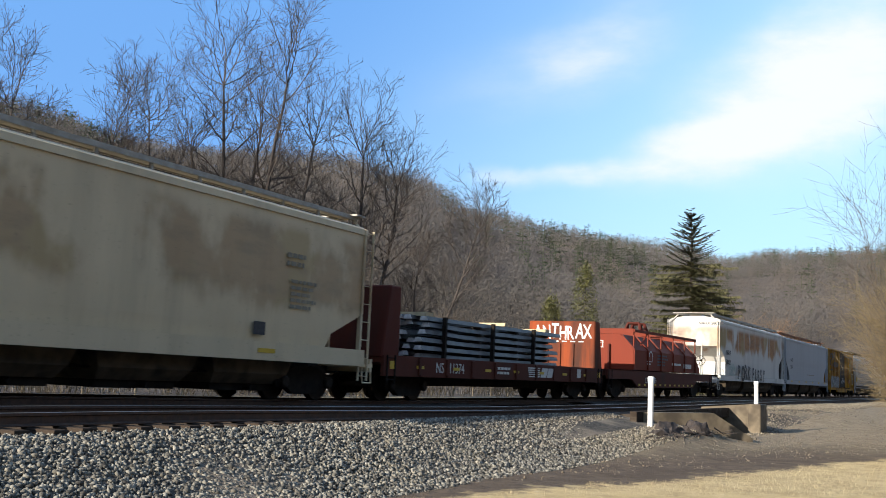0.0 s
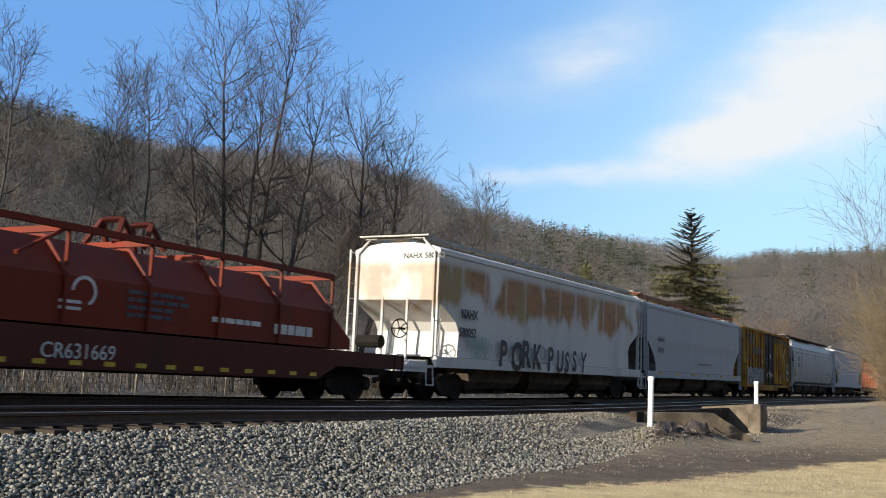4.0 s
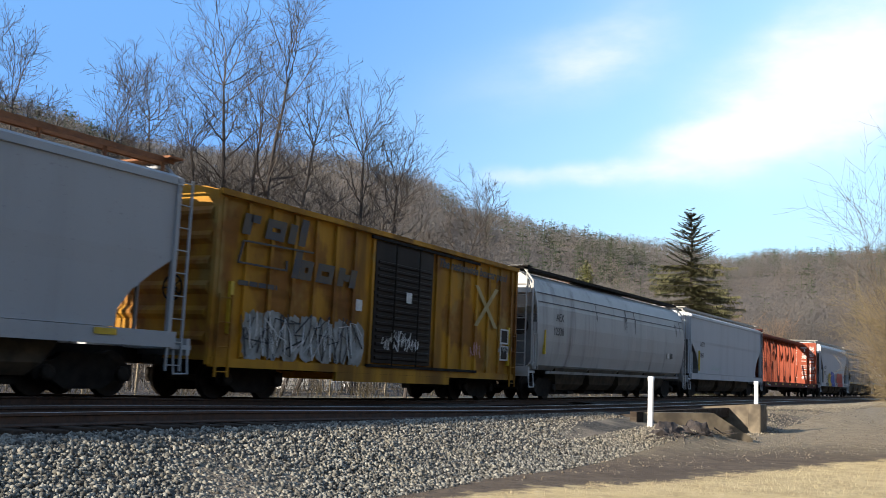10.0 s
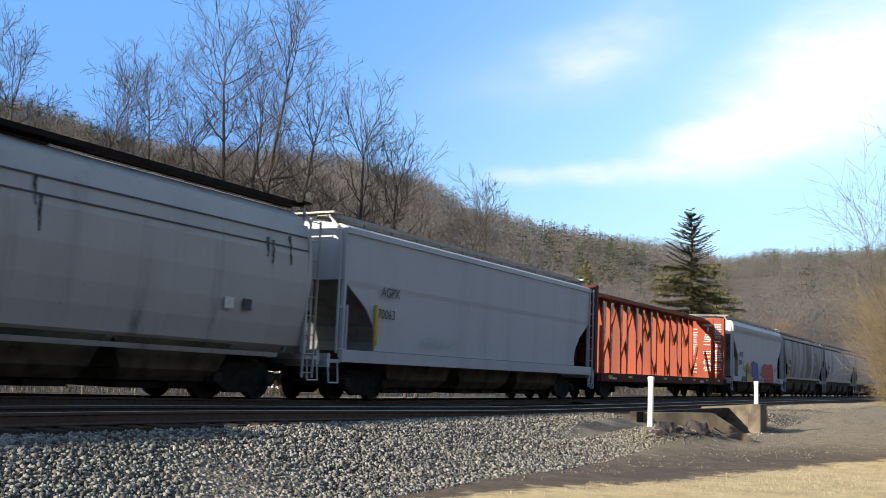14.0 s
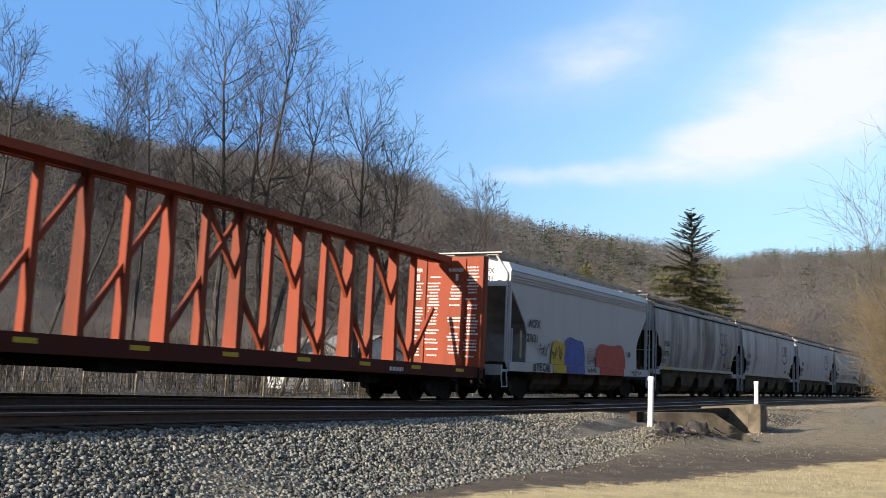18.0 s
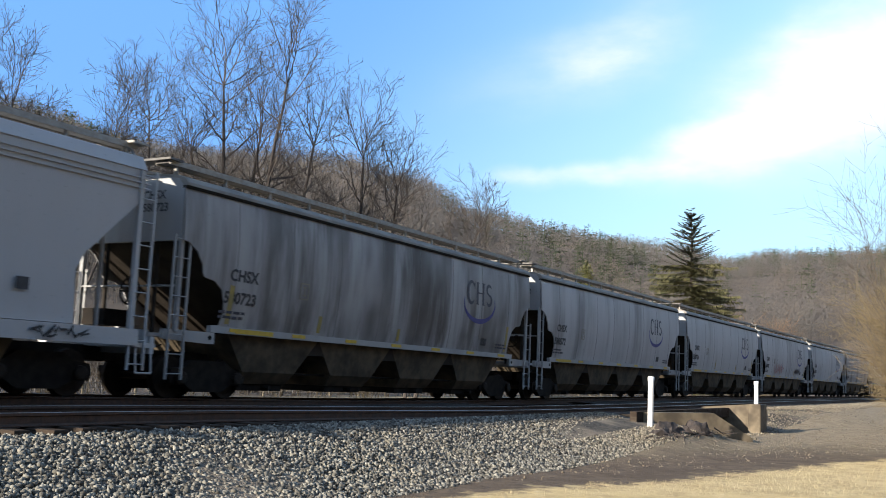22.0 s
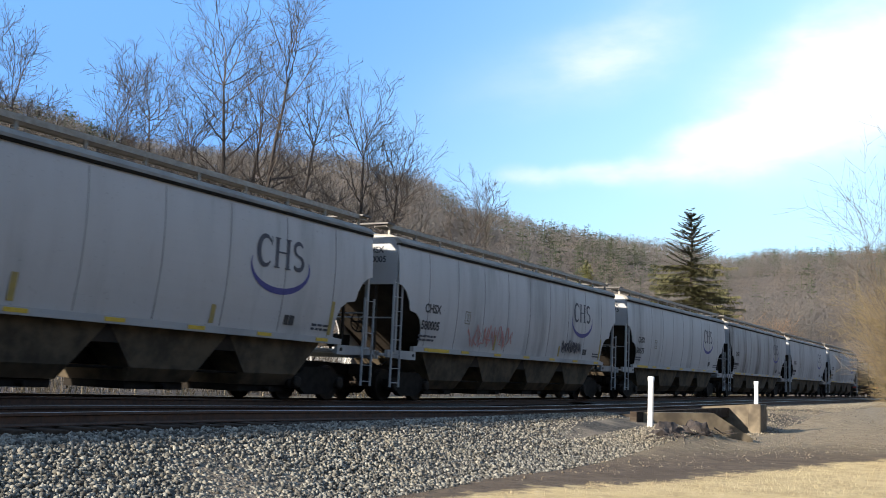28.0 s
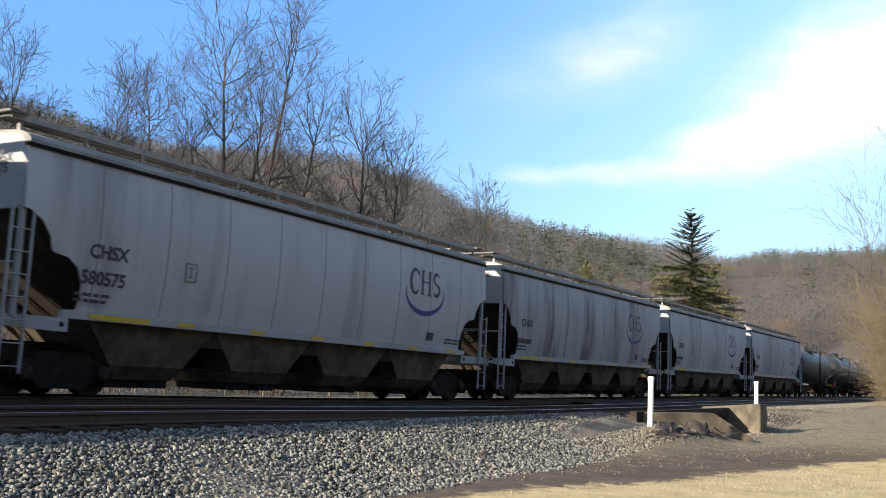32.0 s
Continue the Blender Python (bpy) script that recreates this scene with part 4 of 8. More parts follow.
cloud = part("cloud", bm, m, None)
tagged(cloud, "thin white cloud drifting in a blue sky", "cloud", kind="structure")
cdir = Vector((math.sin(radians(72)) * math.cos(radians(14.5)), math.cos(radians(72)) * math.cos(radians(14.5)), math.sin(radians(14.5))))
CLOUD_POSE = look(cdir * 3300, cdir * 3400, 2.4)
CLOUD_RIGHT = CLOUD_POSE.to_3x3() @ Vector((1, 0, 0))


# ---- running gear ----
WHEEL_R = 0.457
SHARED = {}


def shared(key, build, material, smooth=False):
    if key not in SHARED:
        bm = bmesh.new()
        build(bm)
        me = bpy.data.meshes.new(key)
        bmesh.ops.recalc_face_normals(bm, faces=bm.faces)
        bm.to_mesh(me)
        bm.free()
        me.materials.append(material)
        SHARED[key] = me
    return SHARED[key]


def build_wheelset(bm):
    for s in (-1, 1):
        y = s * 0.7175
        prof = [(-0.065, 0.10), (-0.065, 0.36), (-0.07, 0.40), (-0.07, 0.448), (0.045, 0.457), (0.05, 0.485), (0.072, 0.48), (0.072, 0.40), (0.03, 0.37), (0.03, 0.12), (0.07, 0.10)]
        lathe(bm, [(-s * d, r) for d, r in prof], (0, y, 0), 22)
    lathe(bm, [(-1.02, 0.075), (1.02, 0.075)], (0, 0, 0), 10)


def build_side_frame(bm):
    pts = [(-1.18, 0.42), (-1.12, 0.30), (-0.72, 0.30), (-0.45, 0.14), (0.45, 0.14), (0.72, 0.30), (1.12, 0.30), (1.18, 0.42),
           (1.14, 0.62), (0.75, 0.66), (0.5, 0.82), (-0.5, 0.82), (-0.75, 0.66), (-1.14, 0.62)]
    prism_y(bm, pts, -0.09, 0.09)


def build_bearing(bm):
    lathe(bm, [(-0.13, 0.11), (-0.10, 0.15), (0.05, 0.15), (0.06, 0.12)], (0, 0, 0), 12)


def build_bolster(bm):
    box(bm, -0.2, 0.2, -1.05, 1.05, 0.42, 0.72)
    lathe(bm, [(0.72, 0.3), (0.86, 0.3)], (0, 0, 0), 12, "z")


def build_spring(bm):
    for x in (-0.16, 0.0, 0.16):
        lathe(bm, [(0.24, 0.075), (0.28, 0.06), (0.32, 0.075), (0.36, 0.06), (0.40, 0.075), (0.44, 0.06)], (x, 0, 0), 8, "z")


def build_coupler(bm):
    box(bm, -0.55, 0.25, -0.11, 0.11, 0.76, 0.98)
    prism_y(bm, [(0.25, 0.74), (0.5, 0.72), (0.66, 0.78), (0.66, 0.98), (0.5, 1.02), (0.25, 1.0)], -0.15, 0.13)


WHEELSETS = []


def running_gear(car, L, base, deck_z=1.0, coupler_x=None):
    """Two trucks and two couplers. base: the distance of each truck's centre from the car's middle."""
    for s in (-1, 1):
        tr = mesh_part("truck", shared("truck_bolster", build_bolster, M["steel_dark"]), M["steel_dark"], car, pose(s * base, 0, 0))
        tr["label"] = "dark grimy cast steel freight truck"
        for yy in (-1, 1):
            mesh_part("side_frame", shared("side_frame", build_side_frame, M["steel_dark"]), M["steel_dark"], tr, pose(0, yy * 1.0, 0.02))
            mesh_part("spring_nest", shared("spring", build_spring, M["wheel"]), M["wheel"], tr, pose(0, yy * 1.0, 0))
            for xx in (-0.89, 0.89):
                mesh_part("bearing_cap", shared("bearing", build_bearing, M["wheel"]), M["wheel"], tr, pose(xx, yy * 1.07, WHEEL_R, 0, 0, 0 if yy < 0 else 180))
        for xx in (-0.89, 0.89):
            w = mesh_part("wheelset", shared("wheelset", build_wheelset, M["wheel"]), M["wheel"], tr, pose(xx, 0, WHEEL_R))
            WHEELSETS.append((w, xx))
        cx = (coupler_x or L / 2)
        mesh_part("coupler", shared("coupler", build_coupler, M["steel_dark"]), M["steel_dark"], car, pose(s * cx, 0, 0, 0, 0, 0 if s > 0 else 180))
    bm = bmesh.new()
    box(bm, -cx, cx, -0.16, 0.16, 0.72, 1.02)
    part("center_sill", bm, M["steel_dark"], car)


def ladder(car, x, y, z0, z1, material, along="x", width=0.42, rungs=None, name="ladder"):
    """A ladder of two stiles and rungs standing in the plane of the car's side (along x) or of its end (along y)."""
    bm = bmesh.new()
    h = width / 2
    n = rungs or max(2, int((z1 - z0) / 0.42))
    for s in (-h, h):
        if along == "x":
            box(bm, x + s - 0.018, x + s + 0.018, y - 0.025, y + 0.025, z0, z1)
        else:
            box(bm, x - 0.03, x + 0.03, y + s - 0.025, y + s + 0.025, z0, z1)
    for i in range(n):
        z = z0 + 0.12 + (z1 - z0 - 0.2) * i / (n - 1)
        if along == "x":
            tube(bm, (x - h, y, z), (x + h, y, z), 0.013, 5)
        else:
            tube(bm, (x, y - h, z), (x, y + h, z), 0.017, 5)
    return part(name, bm, material, car)


def brake_wheel(car, x, y, z, material):
    bm = bmesh.new()
    ring = [(x, y + 0.28 * math.cos(a), z + 0.28 * math.sin(a)) for a in np.linspace(0, 2 * math.pi, 17)[:-1]]
    polytube(bm, ring, 0.022, 5, closed=True)
    for k in range(5):
        a = 2 * math.pi * k / 5
        tube(bm, (x, y, z), (x, y + 0.28 * math.cos(a), z + 0.28 * math.sin(a)), 0.018, 5)
    tube(bm, (x - 0.05, y, z), (x + 0.3, y, z), 0.035, 8)
    return part("brake_wheel", bm, material, car)


def loft_body(bm, L, levels, xdiv=1):
    """A closed body from levels of (z, inset of both ends, half width)."""
    rings = []
    for z, inset, w in levels:
        xs = np.linspace(-L / 2 + inset, L / 2 - inset, xdiv + 1)
        rings.append([bm.verts.new((x, -w, z)) for x in xs] + [bm.verts.new((x, w, z)) for x in xs[::-1]])
    for a, b in zip(rings, rings[1:]):
        n = len(a)
        for i in range(n):
            bm.faces.new((a[i], a[(i + 1) % n], b[(i + 1) % n], b[i]))
    bm.faces.new(rings[0][::-1])
    bm.faces.new(rings[-1])


def side_shell(bm, L, levels, s, thick=0.03):
    """A curved side sheet of some thickness through levels of (z, inset, half width)."""
    rows = []
    for z, inset, w in levels:
        x = L / 2 - inset
        rows.append([bm.verts.new((-x, s * w, z)), bm.verts.new((x, s * w, z)), bm.verts.new((x, s * (w - thick), z)), bm.verts.new((-x, s * (w - thick), z))])
    for a, b in zip(rows, rows[1:]):
        for i in range(4):
            bm.faces.new((a[i], a[(i + 1) % 4], b[(i + 1) % 4], b[i]))
    bm.faces.new(rows[0][::-1])
    bm.faces.new(rows[-1])
    bmesh.ops.recalc_face_normals(bm, faces=bm.faces)


def roof_gear(car, L, ztop, y_walk, z_walk, grate, hatch, posts=1.45, hatches=0, edge=None):
    """Running boards on stands both sides of a row of hatch covers, cross-over boards at the ends."""
    for s in (-1, 1):
        bm = bmesh.new()
        box(bm, -L / 2 - 0.15, L / 2 + 0.15, s * y_walk - 0.2, s * y_walk + 0.2, z_walk, z_walk + 0.05)
        board = part("running_board", bm, grate, car)
        for k in (-1, 1):
            bm = bmesh.new()
            yk = s * y_walk + k * 0.205
            box(bm, -L / 2 - 0.15, L / 2 + 0.15, yk - 0.004, yk + 0.012, z_walk - 0.03, z_walk + 0.085)
            part("board_edge", bm, edge or grate, board)
        n = int(L / posts) if z_walk > ztop + 0.06 else -1
        for i in range(n + 1):
            x = -L / 2 + 0.1 + (L - 0.2) * i / n
            bm = bmesh.new()
            box(bm, x - 0.03, x + 0.03, s * (y_walk + 0.14) - 0.03, s * (y_walk + 0.14) + 0.03, ztop - 0.32, z_walk)
            part("walkway_stand", bm, edge or grate, car)
        bm = bmesh.new()
        x = s * (L / 2 + 0.05)
        box(bm, x - 0.2, x + 0.2, -1.25, 1.25, z_walk + 0.054, z_walk + 0.1)
        part("crossover_board", bm, grate, car)
    if hatches:
        for i in range(hatches):
            x = -L / 2 + L * (i + 0.5) / hatches
            bm = bmesh.new()
            w = L / hatches * 0.42
            prism_x(bm, [(-0.36, ztop - 0.03), (0.36, ztop - 0.03), (0.33, ztop + 0.10), (0.12, ztop + 0.14), (-0.12, ztop + 0.14), (-0.33, ztop + 0.10)], x - w, x + w)
            part("hatch_cover", bm, hatch, car)


def bays(car, L, n, material, z0=1.3, z1=0.42, span=None, w=1.35, gate=None, foot=0.30):
    """Discharge hoppers under the floor, each a funnel with a gate."""
    span = span or L - 4.6
    for i in range(n):
        x = -span / 2 + span * (i + 0.5) / n
        h = span / n / 2
        bm = bmesh.new()
        rows = [[bm.verts.new((x + sx * h * kx, sy * w * ky, z)) for sx, sy in ((-1, -1), (1, -1), (1, 1), (-1, 1))]
                for kx, ky, z in ((0.98, 1.0, z0), (foot * 1.12, 0.9, z1 + (z0 - z1) * 0.25), (foot, 0.74, z1))]
        for a, b in zip(rows, rows[1:]):
            for k in range(4):
                bm.faces.new((b[k], b[(k + 1) % 4], a[(k + 1) % 4], a[k]))
        bm.faces.new(rows[0])
        bm.faces.new(rows[-1][::-1])
        bay = part("discharge_hopper", bm, material, car)
        bm = bmesh.new()
        box(bm, x - h * foot * 0.95, x + h * foot * 0.95, -0.9, 0.9, z1 - 0.16, z1 - 0.004)
        tube(bm, (x + 0.1, -1.12, z1 - 0.08), (x + 0.1, -0.9, z1 - 0.08), 0.06, 8)
        part("outlet_gate", bm, gate or M["steel_dark"], bay)
    bm = bmesh.new()
    box(bm, -L / 2 + 0.6, L / 2 - 0.6, -0.36, 0.36, 0.66, 1.0)
    part("center_sill", bm, M["steel_dark"], car)
    bm = bmesh.new()
    tube(bm, (-L / 2 + 1.0, -0.95, 0.62), (L / 2 - 1.0, -0.95, 0.62), 0.03, 6)
    part("brake_pipe", bm, M["steel_dark"], car)


def end_post(car, x, y, z0, z1, material, r=0.05):
    bm = bmesh.new()
    box(bm, x - r, x + r, y - r, y + r, z0, z1)
    return part("corner_post", bm, material, car)


def reflectors(car, L, n, y, z, w=0.45, h=0.1, material=None):
    for i in range(n):
        x = -L / 2 + 1.2 + (L - 2.4) * i / max(1, n - 1)
        bm = bmesh.new()
        box(bm, x - w / 2, x + w / 2, y - 0.006, y + 0.004, z, z + h)
        part("reflective_strip", bm, material or M["yellow_mark"], car)


def hopper_flow(label, L, paint, sill_paint=None, zc=2.55, zs=1.35, cut=1.75, w=1.52, eave=4.52, top=4.72, boards="grate", curved=0.06,
                nbay=3, hatches=8, bay_paint=None, sill_h=0.32, end_frame=True, group="covered hoppers", round_side=False, ladder_paint=None,
                z_walk=None, cut_curve=None, roof_edge=None, marks=(), mark_z=4.2, shaded_ends=False):
    """A smooth-sided covered hopper with sloped ends."""
    car = thing("covered_hopper", label, "railcar", group)
    sp = sill_paint or paint
    lp = ladder_paint or sp
    lv = [(zs, cut + 0.05, w - curved * 0.8), (zs + 0.35, cut * 0.9, w - curved * 0.35)]
    shell = None
    if round_side:
        shell = [(1.12, -0.34, 1.15), (1.30, -0.22, 1.38), (1.62, 0.1, 1.46), (1.75, 0.16, 1.49), (2.2, 0.1, 1.55), (2.8, 0.02, 1.58), (3.45, 0.0, 1.56), (3.95, 0.0, 1.47), (4.27, 0.0, 1.34)]
        lv = [(1.12, 3.2, 1.05), (2.6, 1.3, 1.45), (3.45, 0.25, 1.5), (3.95, 0.06, 1.42), (eave, 0.02, 1.20), (top - 0.12, 0.02, 0.85), (top, 0.05, 0.45)]
    else:
        if cut_curve:
            lv = [(z, i, w - curved * 0.3) for z, i in cut_curve]
        if roof_edge:
            lv += [(zc, 0.0, w), (eave, 0.0, w), (eave + 0.02, 0.0, w + 0.03), (eave + 0.3, 0.01, w - 0.12), (top - 0.1, 0.02, 0.9), (top, 0.03, 0.5)]
        else:
            lv += [(zc, 0.0, w), (eave - 0.16, 0.0, w), (eave - 0.15, 0.0, w + 0.04), (eave, 0.0, w + 0.03), (eave + 0.1, 0.01, w - 0.2), (top, 0.03, 0.55)]
    bm = bmesh.new()
    loft_body(bm, L, lv, 6)
    part("body", bm, paint, car)
    if shell:
        for s in (-1, 1):
            bm = bmesh.new()
            side_shell(bm, L, shell, s)
            part("side_sheet", bm, paint, car)
    # Extra sheets over the sloped ends; the gap's shade is in their grey.
    if shaded_ends:
        steps = [(z, i) for z, i in cut_curve] + [(zc, 0.0)]
        for s in (-1, 1):
            bm = bmesh.new()
            prev = None
            for z, i in steps:
                x = s * (L / 2 - i + 0.012)
                cur = (bm.verts.new((x, -w + 0.05, z)), bm.verts.new((x, w - 0.05, z)), bm.verts.new((x - s * 0.008, w - 0.05, z)), bm.verts.new((x - s * 0.008, -w + 0.05, z)))
                if prev:
                    for k in range(4):
                        bm.faces.new((prev[k], prev[(k + 1) % 4], cur[(k + 1) % 4], cur[k]))
                prev = cur
            bmesh.ops.recalc_face_normals(bm, faces=bm.faces)
            part("slope_sheet", bm, M["slope"], car, "sloped end sheet in a shade-dark grey")
    for s in (-1, 1):
        bm = bmesh.new()
        y = s * (w - 0.02)
        if round_side:
            prism_x(bm, [(y - 0.1, 1.0), (y + 0.1, 1.0), (y + 0.06, 1.1), (y - 0.14, 1.1)], -L / 2 + 1.2, L / 2 - 1.2)
        else:
            box(bm, -L / 2 - 0.05, L / 2 + 0.05, min(y, y + s * 0.1), max(y, y + s * 0.1), zs - sill_h, zs - 0.004)
        part("side_sill", bm, sp, car)
        x = s * (L / 2 + 0.28)
        bm = bmesh.new()
        box(bm, x - 0.3, x + 0.3, -w, w, zs - sill_h - 0.03, zs - sill_h + 0.06)
        part("end_platform", bm, sp, car)
        bm = bmesh.new()
        box(bm, s * (L / 2 + 0.5) - 0.05, s * (L / 2 + 0.5) + 0.05, -w, w, zs - sill_h - 0.15, zs - sill_h + 0.2)
        part("end_sill", bm, sp, car)
        for yy in (-1, 1):
            end_post(car, s * (L / 2 - 0.06), yy * (w - 0.05), zs - 0.2, zc + 0.3, lp)
            ladder(car, s * (L / 2 + 0.06), yy * (w + 0.03), 0.55 if s * yy < 0 else zs - 0.1, eave if s * yy < 0 else 2.5, lp, "x", 0.4)
            bm = bmesh.new()
            x = s * (L / 2 + 0.3)
            for k in (-0.2, 0.2):
                tube(bm, (x + k, yy * (w - 0.03), zs - sill_h), (x + k, yy * (w + 0.02), 0.5), 0.022, 5)
            tube(bm, (x - 0.2, yy * (w + 0.02), 0.5), (x + 0.2, yy * (w + 0.02), 0.5), 0.022, 5)
            part("sill_step", bm, lp, car)
        bm = bmesh.new()
        hoop = [(s * (L / 2 + 0.06), -w + 0.12, zs), (s * (L / 2 + 0.06), -w + 0.12, eave - 0.1), (s * (L / 2 + 0.06), -0.95, top + 0.12), (s * (L / 2 + 0.06), 0.95, top + 0.12), (s * (L / 2 + 0.06), w - 0.12, eave - 0.1), (s * (L / 2 + 0.06), w - 0.12, zs)]
        polytube(bm, hoop, 0.035, 6)
        part("end_hoop", bm, lp, car)
        for yy in (-0.45, 0.45):
            bm = bmesh.new()
            tube(bm, (s * (L / 2 - 0.02), yy, zs - 0.1), (s * (L / 2 - 0.02), yy, zc + 0.1), 0.05, 6)
            part("end_strut", bm, lp, car)
    for k, text in enumerate(marks):
        lettering("end_mark", text, 0.24, M["black_mark"], car, -L / 2 - 0.006, -0.25, mark_z - 0.27 * k, 1.0, 0.006, "", pose(0, 0, 0, 0, 0, -90))
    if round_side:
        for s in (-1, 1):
            # End wall in a darker grey that holds the shade between cars.
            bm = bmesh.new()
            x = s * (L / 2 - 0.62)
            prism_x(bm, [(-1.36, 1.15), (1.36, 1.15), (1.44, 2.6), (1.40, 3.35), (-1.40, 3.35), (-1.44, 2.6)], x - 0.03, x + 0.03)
            wall = part("end_bulkhead", bm, M["slope"], car, "shade-dark grey end bulkhead with dark round discs")
            # Raised near-black discs stand in for shaded openings.
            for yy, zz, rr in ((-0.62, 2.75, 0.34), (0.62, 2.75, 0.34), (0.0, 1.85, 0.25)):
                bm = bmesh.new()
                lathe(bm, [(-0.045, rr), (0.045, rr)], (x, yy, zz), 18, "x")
                part("dark_hole_disc", bm, M["core"], wall)
            bm = bmesh.new()
            prism_x(bm, [(-1.30, 3.92), (1.30, 3.92), (1.16, 4.42), (0.6, 4.70), (-0.6, 4.70), (-1.16, 4.42)], s * (L / 2 + 0.0) - 0.02, s * (L / 2 + 0.0) + 0.02)
            part("end_hood", bm, paint, car)
            for yy in (-0.55, -1.15):
                bm = bmesh.new()
                tube(bm, (s * (L / 2 + 0.08), yy, 1.1), (s * (L / 2 + 0.08), yy, 4.75), 0.028, 6)
                part("end_stile", bm, lp, car)
            bm = bmesh.new()
            for k in range(8):
                tube(bm, (s * (L / 2 + 0.08), -1.15, 1.3 + 0.42 * k), (s * (L / 2 + 0.08), -0.55, 1.3 + 0.42 * k), 0.014, 5)
            part("end_ladder", bm, lp, car)
    brake_wheel(car, -L / 2 - 0.45, -0.5, 2.15, M["steel_dark"] if ladder_paint is None else lp)
    bm = bmesh.new()
    tube(bm, (-L / 2 - 0.1, 0.35, 1.75), (-L / 2 - 0.1, 1.2, 1.75), 0.2, 10)
    part("air_reservoir", bm, M["steel_dark"], car)
    roof_gear(car, L, top, 0.86, z_walk or top + 0.10, M[boards], M["hatch_light"], hatches=hatches)
    # Bays default to a dark tan: shade under the car put into the colour.
    bays(car, L, nbay, bay_paint or M["bay_tan"], zs, 0.38, L - 4.6, w - 0.2, foot=0.70)
    running_gear(car, L, L / 2 - 1.75, coupler_x=L / 2 + 0.3)
    return car


def grain_w(z):
    """Half width of a grain hopper's bowed side at a height."""
    return 1.575 - 0.0594 * (z - 3.3) ** 2


def hug(ob):
    """Lay flat lettering on the bowed side of a grain hopper."""
    for v in ob.data.vertices:
        v.co.y += 1.575 - grain_w(v.co.z)
    return ob


def hopper_panel(label, L, paint, sill_paint, group="grain hoppers", marks=()):
    """A grain hopper with bowed side sheets, lobed openings at the ends and four discharge bays."""
    car = thing("grain_hopper", label, "railcar", group)
    zs, eave, top = 1.60, 4.42, 4.76
    we, ws = grain_w(eave), 1.40
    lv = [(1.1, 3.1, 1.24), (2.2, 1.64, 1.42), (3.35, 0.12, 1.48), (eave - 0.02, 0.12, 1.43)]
    # Core in near-black brown: shade behind the end openings put into its colour.
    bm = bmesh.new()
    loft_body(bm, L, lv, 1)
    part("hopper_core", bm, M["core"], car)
    cutl = [(1.15, zs), (1.42, zs + 0.02), (1.46, 1.85), (1.43, 2.1), (1.3, 2.38), (1.05, 2.55), (0.72, 2.60), (0.66, 2.68), (0.62, 2.85), (0.42, 3.12), (0.14, 3.28), (0.0, 3.3)]
    levels = [(z, a, grain_w(z)) for a, z in cutl] + [(z, 0.0, grain_w(z)) for z in (3.45, 3.6, 3.75, 3.9, 4.05, 4.2, 4.31, eave)]
    for s in (-1, 1):
        bm = bmesh.new()
        side_shell(bm, L, levels, s)
        sheet = part("side_sheet", bm, paint, car)
        if s < 0:
            k = int((L - 3.6) / 1.75)
            for i in range(k + 1):
                x = -(L - 3.4) / 2 + (L - 3.4) * i / k
                bm = bmesh.new()
                prev = None
                for j in range(13):
                    z = zs + 0.02 + (eave - zs - 0.1) * j / 12
                    y = -grain_w(z) - 0.004
                    cur = [bm.verts.new(v) for v in ((x - 0.011, y, z), (x + 0.011, y, z), (x + 0.011, y + 0.006, z), (x - 0.011, y + 0.006, z))]
                    if prev:
                        for q in range(4):
                            bm.faces.new((prev[q], prev[(q + 1) % 4], cur[(q + 1) % 4], cur[q]))
                    prev = cur
                part("weld_seam", bm, M["seam"], sheet)
        bm = bmesh.new()
        y = s * (we + 0.02)
        prism_x(bm, [(y - s * 0.1, eave - 0.02), (y + s * 0.02, eave - 0.02), (y + s * 0.03, eave + 0.04), (y - s * 0.1, eave + 0.04)][::s], -L / 2, L / 2)
        part("top_chord", bm, M["steel_dark"], car)
        bm = bmesh.new()
        box(bm, -L / 2 + 1.1, L / 2 - 1.1, s * ws - 0.06, s * ws + 0.06, zs - 0.15, zs - 0.004)
        part("side_sill", bm, sill_paint, car)
        for e in (-1, 1):
            bm = bmesh.new()
            prism_y(bm, [(e * (L / 2 + 0.25), zs - 0.36), (e * (L / 2 - 0.95), zs - 0.40), (e * (L / 2 - 1.25), zs - 0.40), (e * (L / 2 - 1.25), zs - 0.154), (e * (L / 2 + 0.25), zs - 0.154)][::e], s * ws - 0.05, s * ws + 0.055)
            bmesh.ops.recalc_face_normals(bm, faces=bm.faces)
            wing = part("end_sill_wing", bm, sill_paint, car)
            # A dark disc on the plate paints in the hole's shade.
            bm = bmesh.new()
            lathe(bm, [(0.0, 0.05), (0.012, 0.05)], (e * (L / 2 - 1.1), s * (ws + 0.06) - 0.006, zs - 0.27), 10)
            part("jacking_hole_disc", bm, M["steel_dark"], wing)
            end_post(car, e * (L / 2 - 0.05), s * (1.46), zs - 0.2, 3.3, sill_paint, 0.045)
            ladder(car, e * (L / 2 - 0.02), s * 1.535, 0.42, 3.4 if e * s > 0 else 2.75, sill_paint, "x", 0.44, 8 if e * s > 0 else 6)
            bm = bmesh.new()
            x = e * (L / 2 + 0.62)
            tube(bm, (x, s * 0.9, 1.0), (x, s * 1.42, 1.0), 0.018, 5)
            tube(bm, (x, s * 1.42, 1.0), (e * (L / 2 + 0.25), s * 1.42, 1.12), 0.018, 5)
            part("uncoupling_rod", bm, M["steel_dark"], car)
    bm = bmesh.new()
